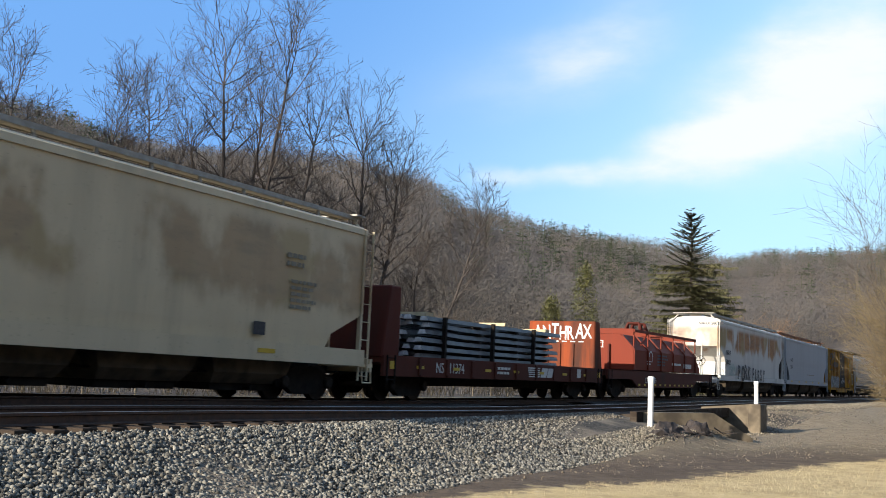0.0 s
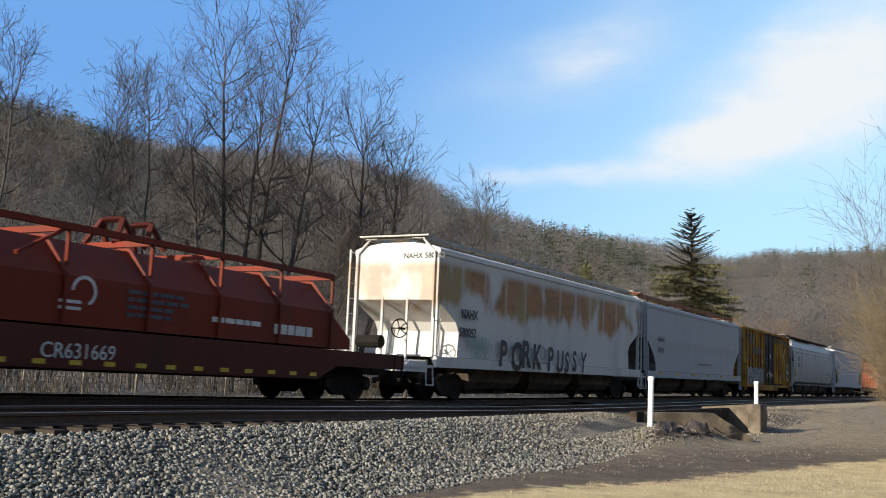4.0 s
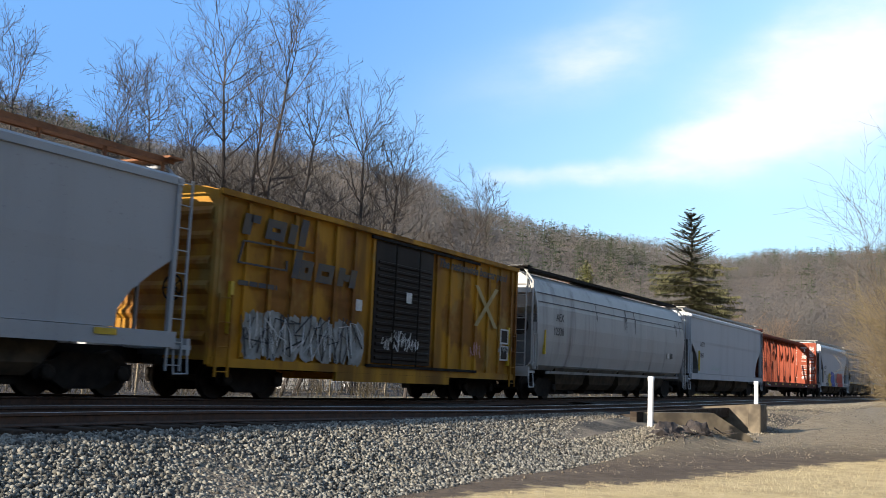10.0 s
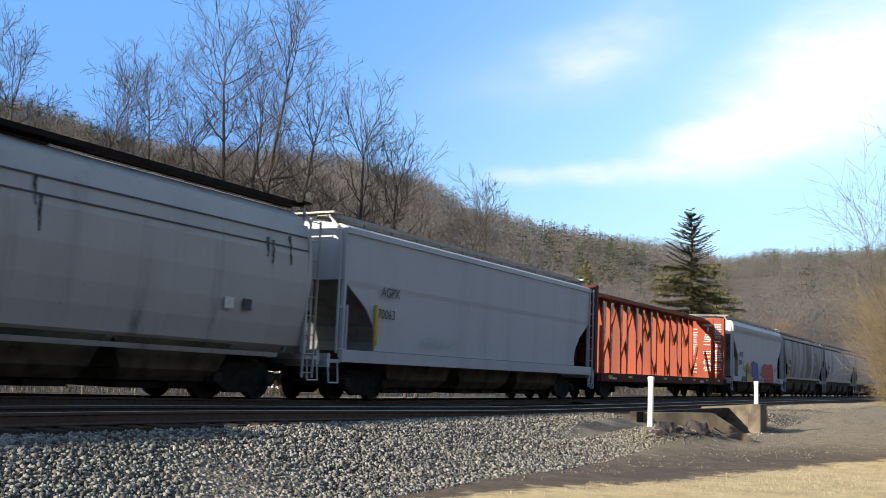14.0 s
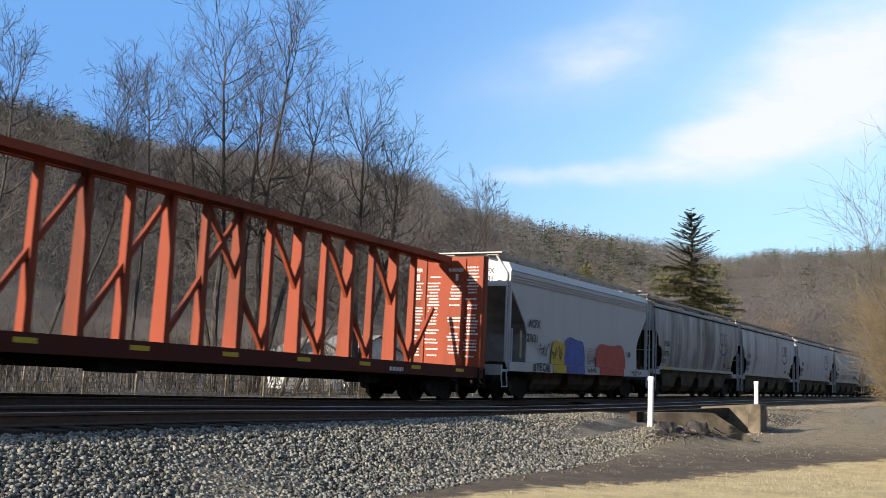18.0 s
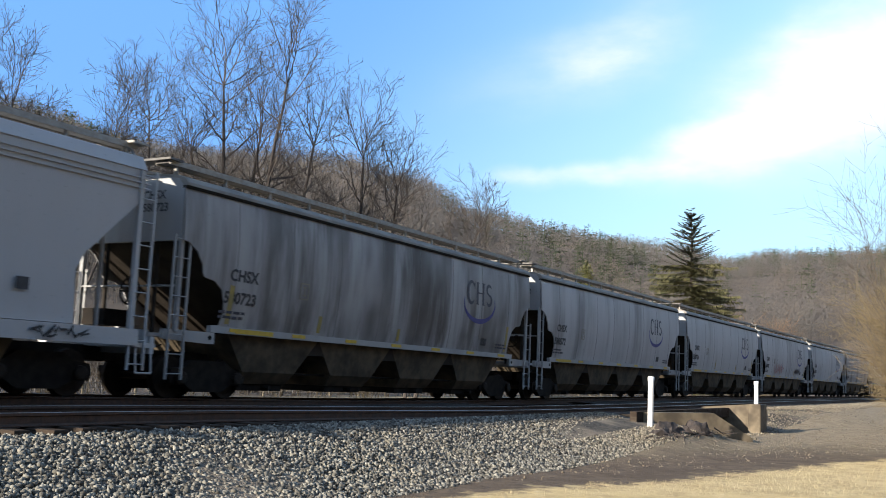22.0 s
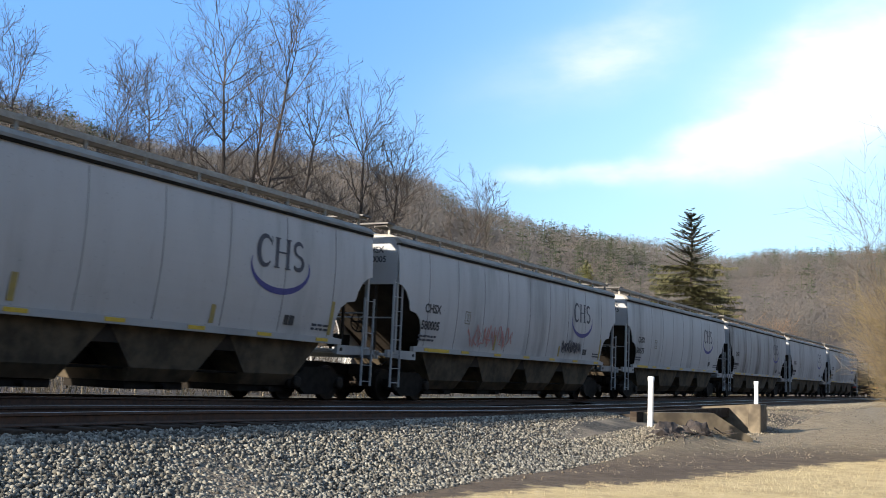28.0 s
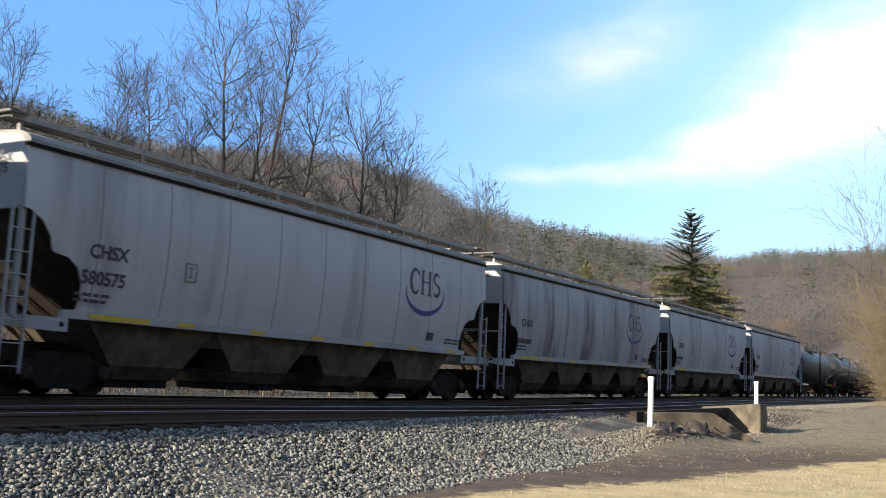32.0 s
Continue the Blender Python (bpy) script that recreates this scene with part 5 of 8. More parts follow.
    prism_x(bm, [(-we - 0.05, eave + 0.044), (we + 0.05, eave + 0.044), (we + 0.04, eave + 0.11), (we - 0.05, eave + 0.20), (we - 0.30, top - 0.05), (0.5, top), (-0.5, top), (-we + 0.30, top - 0.05), (-we + 0.05, eave + 0.20), (-we - 0.04, eave + 0.11)], -L / 2 + 0.01, L / 2 - 0.01)
    part("roof", bm, M["roof_dirty"], car)
    for e in (-1, 1):
        bm = bmesh.new()
        x = e * (L / 2 - 0.06)
        prism_x(bm, [(-1.50, 3.3), (1.50, 3.3), (1.47, eave), (1.30, eave + 0.2), (0.5, top - 0.03), (-0.5, top - 0.03), (-1.30, eave + 0.2), (-1.47, eave)], x - 0.055, x + 0.04)
        part("end_sheet", bm, sill_paint, car)
        bm = bmesh.new()
        box(bm, e * (L / 2 + 0.3) - 0.35, e * (L / 2 + 0.3) + 0.35, -1.36, 1.36, zs - 0.32, zs - 0.25)
        part("end_platform", bm, sill_paint, car)
        bm = bmesh.new()
        box(bm, e * (L / 2 + 0.62) - 0.04, e * (L / 2 + 0.62) + 0.04, -1.36, 1.36, zs - 0.42, zs - 0.2)
        part("end_sill", bm, sill_paint, car)
        # Struts take the core's tone, with the opening's shade in it.
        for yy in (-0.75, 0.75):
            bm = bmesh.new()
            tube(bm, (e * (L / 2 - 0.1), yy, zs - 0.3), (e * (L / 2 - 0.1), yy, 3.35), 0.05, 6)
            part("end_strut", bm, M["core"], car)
        bm = bmesh.new()
        tube(bm, (e * (L / 2 - 0.04), -1.45, 2.35), (e * (L / 2 - 0.04), 1.45, 2.35), 0.02, 6)
        part("grab_rail", bm, sill_paint, car)
    for k, text in enumerate(marks):
        lettering("end_mark", text, 0.25, M["black_mark"], car, -L / 2 - 0.118, -0.42, 4.18 - 0.27 * k, 1.0, 0.006, "", pose(0, 0, 0, 0, 0, -90))
    brake_wheel(car, -L / 2 - 0.4, -0.55, 2.2, M["steel_dark"])
    bm = bmesh.new()
    box(bm, -L / 2 - 0.25, -L / 2 + 0.4, 0.3, 1.0, 1.5, 1.85)
    part("brake_box", bm, M["steel_dark"], car)
    roof_gear(car, L, top, 0.95, top + 0.17, M["grate_dark"], M["hatch_light"], posts=1.45, hatches=5, edge=M["grate"])
    bays(car, L, 4, M["bay_tan"], zs - 0.15, 0.36, L - 3.6, 1.30, foot=0.5)
    running_gear(car, L, L / 2 - 1.55, coupler_x=L / 2 + 0.25)
    return car


def swoosh(bm, cx, cz, rx, rz, y, a0, a1, t0, t1, n=18):
    """A crescent stroke, thick in its middle."""
    prev = None
    for i in range(n + 1):
        f = i / n
        a = radians(a0 + (a1 - a0) * f)
        th = t0 + (t1 - t0) * math.sin(math.pi * f)
        p = (cx + (rx + th / 2) * math.cos(a), cz + (rz + th / 2) * math.sin(a))
        q = (cx + (rx - th / 2) * math.cos(a), cz + (rz - th / 2) * math.sin(a))
        cur = (bm.verts.new((p[0], y, p[1])), bm.verts.new((q[0], y, q[1])))
        if prev:
            bm.faces.new((prev[0], prev[1], cur[1], cur[0]))
        prev = cur


def disc_logo(car, cx, cz, y, size, blue, slate):
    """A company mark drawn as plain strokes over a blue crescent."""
    bm = bmesh.new()
    swoosh(bm, cx, cz - 0.06, 1.07, 0.59, y, 168, 378, 0.02, 0.15, 28)
    part("logo_crescent", bm, blue, car)
    bm = bmesh.new()
    z0, z1, zm = cz - 0.12, cz + 0.60, cz + 0.24
    swoosh(bm, cx - 0.60, zm, 0.24, 0.34, y - 0.002, 42, 318, 0.05, 0.14)
    box(bm, cx - 0.40, cx - 0.375, y - 0.004, y, zm + 0.14, z1)
    for xx in (-0.18, 0.22):
        box(bm, cx + xx - 0.058, cx + xx + 0.058, y - 0.004, y, z0, z1)
        for zz in (z0, z1 - 0.03):
            box(bm, cx + xx - 0.10, cx + xx + 0.10, y - 0.006, y - 0.004, zz, zz + 0.03)
    box(bm, cx - 0.14, cx + 0.18, y - 0.004, y, zm, zm + 0.04)
    swoosh(bm, cx + 0.62, zm + 0.17, 0.16, 0.15, y - 0.002, 25, 270, 0.05, 0.11)
    swoosh(bm, cx + 0.62, zm - 0.16, 0.17, 0.16, y - 0.002, -155, 95, 0.05, 0.12)
    part("logo_mark", bm, slate, car)


# ---- paints of the cars ----
P_TAN = car_paint("weathered_cream_paint", (0.66, 0.55, 0.36), streak=0.25, rust=0.6, rust_col=(0.30, 0.17, 0.07), seed=1.0, rust_z=(2.2, 4.2), rust_size=0.5, streak_lo=0.52)
P_WHITE = car_paint("white_paint_rust_patches", (0.572, 0.555, 0.515), streak=0.25, rust=1.0, rust_col=(0.33, 0.135, 0.028), seed=3.4, rust_z=(2.75, 4.28), rust_size=0.34, grime=0.2, rust_lo=0.37, panels=1.57)
P_GREY = car_paint("smooth_grey_paint", (0.356, 0.369, 0.381), streak=0.10, seed=5.0, grime=0.15, seam_s=0.1)
P_YELLOW = car_paint("weathered_yellow_paint", (0.50, 0.245, 0.022), (0.11, 0.05, 0.014), streak=0.85, rust=0.7, rust_col=(0.20, 0.075, 0.02), seed=7.7, rough=0.65, seam=0, rust_z=(0.8, 4.4), rust_size=0.8, streak_lo=0.42)
P_GREY2 = car_paint("stained_light_grey_paint", (0.40, 0.39, 0.37), streak=1.0, seed=9.1, streak_lo=0.56, rust=0.08, rust_z=(1.4, 3.0), grime=0.3)
P_BLUEGREY = car_paint("pale_blue_grey_paint", (0.425, 0.438, 0.456), streak=0.15, seed=12.0, grime=0.15, seam_s=0.1)
P_BULK = car_paint("rusty_bulkhead_paint", (0.30, 0.062, 0.018), (0.06, 0.025, 0.017), streak=1.0, seed=29.0, seam=0, rough=0.7, streak_lo=0.42)
P_HOOD = car_paint("dull_red_hood_paint", (0.18, 0.028, 0.012), (0.07, 0.03, 0.02), streak=0.7, seed=27.0, seam=0, rough=0.6)
P_ORANGE = car_paint("orange_red_paint", (0.27, 0.056, 0.026), (0.09, 0.035, 0.022), streak=0.7, seed=14.0, seam=0, rough=0.6)
P_MAROON = car_paint("dark_red_oxide_paint", (0.095, 0.022, 0.015), (0.06, 0.03, 0.025), streak=0.6, seed=16.0, seam=0, rough=0.7)
P_GREY3 = car_paint("clean_light_grey_paint", (0.450, 0.450, 0.456), streak=0.12, seed=18.0, grime=0.15, seam_s=0.08)
P_BLACK = car_paint("dusty_black_paint", (0.045, 0.043, 0.042), (0.16, 0.14, 0.12), streak=0.4, seed=20.0, seam=0, rough=0.5)
P_BROWN = car_paint("brown_red_deck_paint", (0.10, 0.030, 0.020), (0.05, 0.03, 0.022), streak=0.6, seed=22.0, seam=0, rough=0.75)
M["cut_face"] = plain("sunlit_cut_steel", (0.72, 0.72, 0.70), (0.5, 0.5, 0.48), 8, 0.5, 0.0, 0)
M["hatch_brown"] = plain("rusty_brown_hatch", (0.10, 0.055, 0.035), (0.06, 0.036, 0.026), 3, 0.8, 0, 0.2)
M["faded_yellow"] = plain("worn_yellow_paint", (0.42, 0.31, 0.08), (0.30, 0.24, 0.10), 5, 0.7, 0, 0)
# Grey for car ends, darkened to carry the shade of the gap.
M["slope"] = plain("shade_dark_grey_sheet", (0.17, 0.17, 0.165), (0.10, 0.098, 0.092), 1.4, 0.8, 0, 0.1)
M["seam"] = plain("sooty_weld_seam", (0.17, 0.165, 0.16), (0.25, 0.245, 0.24), 1.2, 0.8, 0, 0)
# Brown-black that paints in the shade inside the end openings.
M["core"] = plain("shade_dark_core", (0.045, 0.037, 0.03), (0.025, 0.021, 0.018), 2, 0.8, 0, 0.1)
M["roof_dirty"] = plain("sooty_roof", (0.20, 0.185, 0.165), (0.30, 0.28, 0.25), 1.5, 0.8, 0, 0.2)
M["bay_tan"] = plain("dusty_shaded_tan_bays", (0.125, 0.098, 0.066), (0.055, 0.045, 0.034), 2, 0.85, 0, 0.2)
M["door_dark"] = car_paint("black_door_paint", (0.020, 0.016, 0.014), (0.065, 0.042, 0.026), streak=0.5, seed=24.0, seam=0)
M["spray_white"] = plain("white_spray_paint", (0.62, 0.62, 0.60), (0.45, 0.45, 0.44), 3, 0.6, 0, 0)
M["spray_black"] = plain("black_spray_paint", (0.012, 0.012, 0.014), (0.03, 0.03, 0.033), 3, 0.6, 0, 0)
M["spray_yellow"] = plain("yellow_spray_paint", (0.56, 0.38, 0.02), (0.44, 0.29, 0.02), 2, 0.6, 0, 0)
M["spray_blue"] = plain("blue_spray_paint", (0.025, 0.06, 0.30), (0.05, 0.10, 0.38), 2, 0.6, 0, 0)
M["spray_red"] = plain("red_spray_paint", (0.46, 0.045, 0.022), (0.36, 0.035, 0.02), 2, 0.6, 0, 0)
M["spray_grey"] = plain("grey_white_spray_paint", (0.36, 0.37, 0.36), (0.16, 0.15, 0.12), 1.9, 0.7, 0, 0)
M["navy_mark"] = plain("faded_navy_paint", (0.045, 0.045, 0.055), (0.10, 0.075, 0.045), 1.6, 0.7, 0, 0)
M["chalk"] = plain("faded_chalk", (0.42, 0.34, 0.16), (0.36, 0.24, 0.08), 3, 0.8, 0, 0)
M["spray_pink"] = plain("pink_spray_paint", (0.50, 0.20, 0.18), (0.42, 0.24, 0.22), 2, 0.6, 0, 0)
M["spray_green"] = plain("faded_green_spray_paint", (0.28, 0.40, 0.34), (0.34, 0.42, 0.38), 2, 0.6, 0, 0)
for paint in (P_BULK, P_HOOD, P_ORANGE, P_MAROON, P_BROWN, P_YELLOW):
    paint.node_tree.nodes["Principled BSDF"].inputs["Specular IOR Level"].default_value = 0.15
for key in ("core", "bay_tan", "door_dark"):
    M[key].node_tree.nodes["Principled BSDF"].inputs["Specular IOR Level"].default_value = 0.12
CHS_PAINTS = [car_paint("pale_grey_hopper_paint_" + k, base, streak=st, seed=sd, streak_lo=lo, seam=1.75, grime=0.35, seam_s=0.08)
              for k, base, st, sd, lo in (("sooty", (0.400, 0.390, 0.390), 1.0, 31, 0.42), ("light", (0.480, 0.470, 0.470), 0.6, 37, 0.5),
                                          ("clean", (0.490, 0.485, 0.485), 0.6, 43, 0.54), ("clean_b", (0.490, 0.485, 0.485), 0.6, 53, 0.52),
                                          ("clean_c", (0.490, 0.490, 0.490), 0.5, 61, 0.55), ("stained", (0.380, 0.380, 0.385), 1.0, 74, 0.50),
                                          ("light_b", (0.430, 0.430, 0.435), 0.5, 83, 0.5), ("streaky", (0.420, 0.425, 0.430), 0.7, 95, 0.5))]
P_SILL = car_paint("pale_grey_trim_paint", (0.36, 0.36, 0.36), streak=0.3, seed=45.0, seam=0)


def blob(bm, cx, cz, rx, rz, y, seed, n=22, wob=0.16):
    rng2 = random.Random(seed)
    vs = []
    for i in range(n):
        a = 2 * math.pi * i / n
        k = 1 + rng2.uniform(-wob, wob)
        sq = max(abs(math.cos(a)), abs(math.sin(a))) ** -0.55
        vs.append(bm.verts.new((cx + rx * k * sq * math.cos(a), y, cz + rz * k * sq * math.sin(a))))
    bm.faces.new(vs)


def scrawl(bm, x0, x1, z0, z1, y, seed, strokes=8, th=0.07):
    """One looping spray line without readable letters."""
    rng2 = random.Random(seed)
    pts = []
    for i in range(strokes):
        cx = x0 + (x1 - x0) * (i + 0.5) / strokes
        w = (x1 - x0) / strokes * 0.55
        pts += [(cx + rng2.uniform(-w, w), z0 + (z1 - z0) * rng2.random()) for _ in range(4)]
    prev = None
    for i, (px, pz) in enumerate(pts):
        qx, qz = pts[min(i + 1, len(pts) - 1)]
        ox, oz = pts[max(i - 1, 0)]
        dx, dz = qx - ox, qz - oz
        l = math.hypot(dx, dz) or 1
        nx, nz = -dz / l * th / 2, dx / l * th / 2
        yy = y - 0.0007 * i
        cur = (bm.verts.new((px + nx, yy, pz + nz)), bm.verts.new((px - nx, yy, pz - nz)))
        if prev:
            bm.faces.new((prev[0], prev[1], cur[1], cur[0]))
        prev = cur


def spray_word(text, x, z, size, y, material, parent, rng_seed, width, bold, label, turn=None, step=None):
    """Hand-sprayed letters, each a little askew."""
    rng2 = random.Random(rng_seed)
    for i, ch in enumerate(text):
        dz, tilt, sc = rng2.uniform(-0.05, 0.05) * size, rng2.uniform(-5, 5), rng2.uniform(0.92, 1.1)
        t = pose(0, 0, 0, 0, tilt, 0)
        if turn is None:
            lettering("sprayed_letter", ch, size * sc, material, parent, x + i * step, y, z + dz, width, bold, label, t)
        else:
            lettering("sprayed_letter", ch, size * sc, material, parent, x, y - i * step, z + dz, width, bold, label, turn @ t)


def decal(name, parent, material, fn, label=""):
    bm = bmesh.new()
    fn(bm)
    return part(name, bm, material, parent, label)


CARS = []


def place(car, left, right, extra=()):
    """Register a car by where its ends stand along the track in the middle of the clip."""
    CARS.append((car, (left + right) / 2, extra))


M["pale_wood"] = plain("pale_timber", (0.55, 0.45, 0.28), (0.42, 0.33, 0.2), 6, 0.8, 0, 0.2)
DUNNAGE = ((-0.4, -0.8, 0.12), (-5.5, -0.7, 0.25), (3.6, -0.6, 0.2))


def bulkhead_flat():
    L = 16.9
    car = thing("bulkhead_flat_car", "brown-red bulkhead flat car with an orange-red end wall", "railcar")
    bm = bmesh.new()
    box(bm, -L / 2, L / 2, -1.45, 1.45, 1.08, 1.22)
    part("deck", bm, P_BROWN, car)
    for s in (-1, 1):
        bm = bmesh.new()
        y = s * 1.5
        box(bm, -L / 2, L / 2, y - 0.05, y + 0.05, 0.72, 1.30)
        part("side_sill", bm, P_BROWN, car)
        # end walls, thick at the foot
        bm = bmesh.new()
        xi, xo = s * (L / 2 - 0.85), s * (L / 2 + 0.05)
        prism_y(bm, [(xi, 1.224), (xo, 1.224), (s * (L / 2 - 0.3), 3.24), (xi, 3.24)][::s], -1.5, 1.5)
        bmesh.ops.recalc_face_normals(bm, faces=bm.faces)
        bmesh.ops.bevel(bm, geom=bm.edges[:], offset=0.04, segments=1, affect='EDGES')
        bh = part("end_bulkhead", bm, P_BULK if s > 0 else P_MAROON, car, "rusty orange-red bulkhead wall" if s > 0 else "dark red bulkhead wall")
        if s > 0:
            for yy in (-0.55, 0.05, 0.6):
                bm = bmesh.new()
                box(bm, xi - 0.06, xi - 0.004, yy - 0.04, yy + 0.04, 1.25, 2.3)
                part("wall_rib", bm, P_BULK, bh)
            spray_word("ANTHRAX", xi - 0.008, 2.50, 0.84, 1.22, M["spray_white"], bh, 4, 0.62, 0.014, "rough white sprayed letter", pose(0, 0, 0, 0, 0, -90), 0.37)
            for k in range(6):
                bm = bmesh.new()
                box(bm, xi - 0.014, xi - 0.004, 0.85 - k * 0.37, 1.07 - k * 0.37, 2.36, 2.41)
                part("spray_dash", bm, M["spray_white"], bh)
        ladder(car, s * (L / 2 - 0.35), -1.56, 0.5, 1.3, M["steel_dark"], "x", 0.4)
    for i in range(9):
        x = -L / 2 + 1.9 + i * (L - 3.8) / 8
        bm = bmesh.new()
        prism_x(bm, [(-1.60, 0.78), (-1.554, 0.74), (-1.554, 1.28), (-1.60, 1.26)], x - 0.07, x + 0.07)
        part("stake_pocket", bm, P_BROWN, car)
    for i in (1, 3, 5):
        x = -L / 2 + 1.9 + i * (L - 3.8) / 8
        for s in (-1, 1):
            bm = bmesh.new()
            box(bm, x - 0.06, x + 0.06, s * 1.42 - 0.06, s * 1.42 + 0.06, 1.224, 2.55)
            part("stake", bm, M["steel_dark"], car)
    lettering("car_number", "NS 111374", 0.44, M["white_mark"], car, -5.6, -1.556, 0.86, 0.9)
    bars("small_lettering", M["white_mark"], car, -1.5, -1.553, 0.9, 1.3, 0.3, 2, 3)
    bm = bmesh.new()
    for k in range(5):
        box(bm, 1.05 - 0.02 * k, 2.0, -1.556, -1.552, 0.84 + 0.075 * k, 0.885 + 0.075 * k)
    prism_y(bm, [(2.05, 0.84), (2.55, 0.84), (2.75, 1.18), (2.2, 1.18)], -1.556, -1.552)
    prism_y(bm, [(2.62, 0.84), (3.1, 0.84), (3.25, 1.18), (2.8, 1.18)], -1.556, -1.552)
    part("logo_shape", bm, M["white_mark"], car)
    reflectors(car, L - 1.5, 7, -1.556, 0.95, 0.4, 0.09)
    for e, x in enumerate((-L / 2 + 0.45, L / 2 - 0.45)):
        bm = bmesh.new()
        box(bm, x - 0.14, x + 0.14, -1.558, -1.552, 0.92, 1.14)
        part("reflective_plate", bm, M["yellow_mark"], car)
    bm = bmesh.new()
    box(bm, 5.6, 5.98, -1.556, -1.552, 0.88, 1.22)
    part("data_plate", bm, M["white_mark"], car)
    bm = bmesh.new()
    prism_y(bm, [(-6.2, 0.74), (-5.0, 0.45), (5.0, 0.45), (6.2, 0.74)], -0.9, 0.9)
    part("underframe", bm, M["steel_dark"], car)
    running_gear(car, L, L / 2 - 2.0, coupler_x=L / 2 + 0.15)
    # the load: layers of long steel sections, the loose ends fanned out
    load = thing("steel_load", "long dark steel rails stacked on the flat car", "cargo")
    rng2 = random.Random(12)
    for lay in range(6):
        z = 1.27 + lay * 0.225
        for k in range(7):
            y = -1.2 + k * 0.4
            bm = bmesh.new()
            off = rng2.uniform(-0.5, 0.3)
            xa, xb = -5.9 + off, 3.9 + rng2.uniform(-0.5, 0.5)
            dy, dz = rng2.uniform(-0.1, 0.1), rng2.uniform(0.0, 0.12)
            tail = -3.4 + rng2.uniform(-0.3, 0.3)
            secs = ((xa, y + dy, z + dz), (tail, y, z), (xb, y, z))
            for (x0, y0, z0), (x1, y1, z1) in zip(secs, secs[1:]):
                q = [bm.verts.new(v) for v in ((x0, y0 - 0.15, z0), (x0, y0 + 0.15, z0), (x0, y0 + 0.09, z0 + 0.13), (x0, y0 - 0.09, z0 + 0.13))]
                w = [bm.verts.new(v) for v in ((x1, y1 - 0.15, z1), (x1, y1 + 0.15, z1), (x1, y1 + 0.09, z1 + 0.13), (x1, y1 - 0.09, z1 + 0.13))]
                for i in range(4):
                    bm.faces.new((q[i], q[(i + 1) % 4], w[(i + 1) % 4], w[i]))
                bm.faces.new(q[::-1])
                bm.faces.new(w)
            sec = part("steel_section", bm, M["cut_bar"], load)
            # Near-white plate on this end only: sunlight put into its colour.
            bm = bmesh.new()
            (x0, y0, z0) = secs[0]
            prism_x(bm, [(y0 - 0.15, z0), (y0 + 0.15, z0), (y0 + 0.09, z0 + 0.13), (y0 - 0.09, z0 + 0.13)], x0 - 0.012, x0 - 0.003)
            part("cut_end", bm, M["cut_face"], sec)
        if lay:
            for x in (-2.4, 0.4, 3.0):
                bm = bmesh.new()
                box(bm, x - 0.05, x + 0.05, -1.38, 1.38, z - 0.088, z - 0.004)
                part("spacer_timber", bm, M["tie"], load)
    for x, y, ln in DUNNAGE:
        bm = bmesh.new()
        box(bm, x - ln, x + ln, y - 0.5, y + 0.5, 2.545, 2.66)
        part("dunnage_timber", bm, M["pale_wood"], load, "pale timber block")
    return car, load


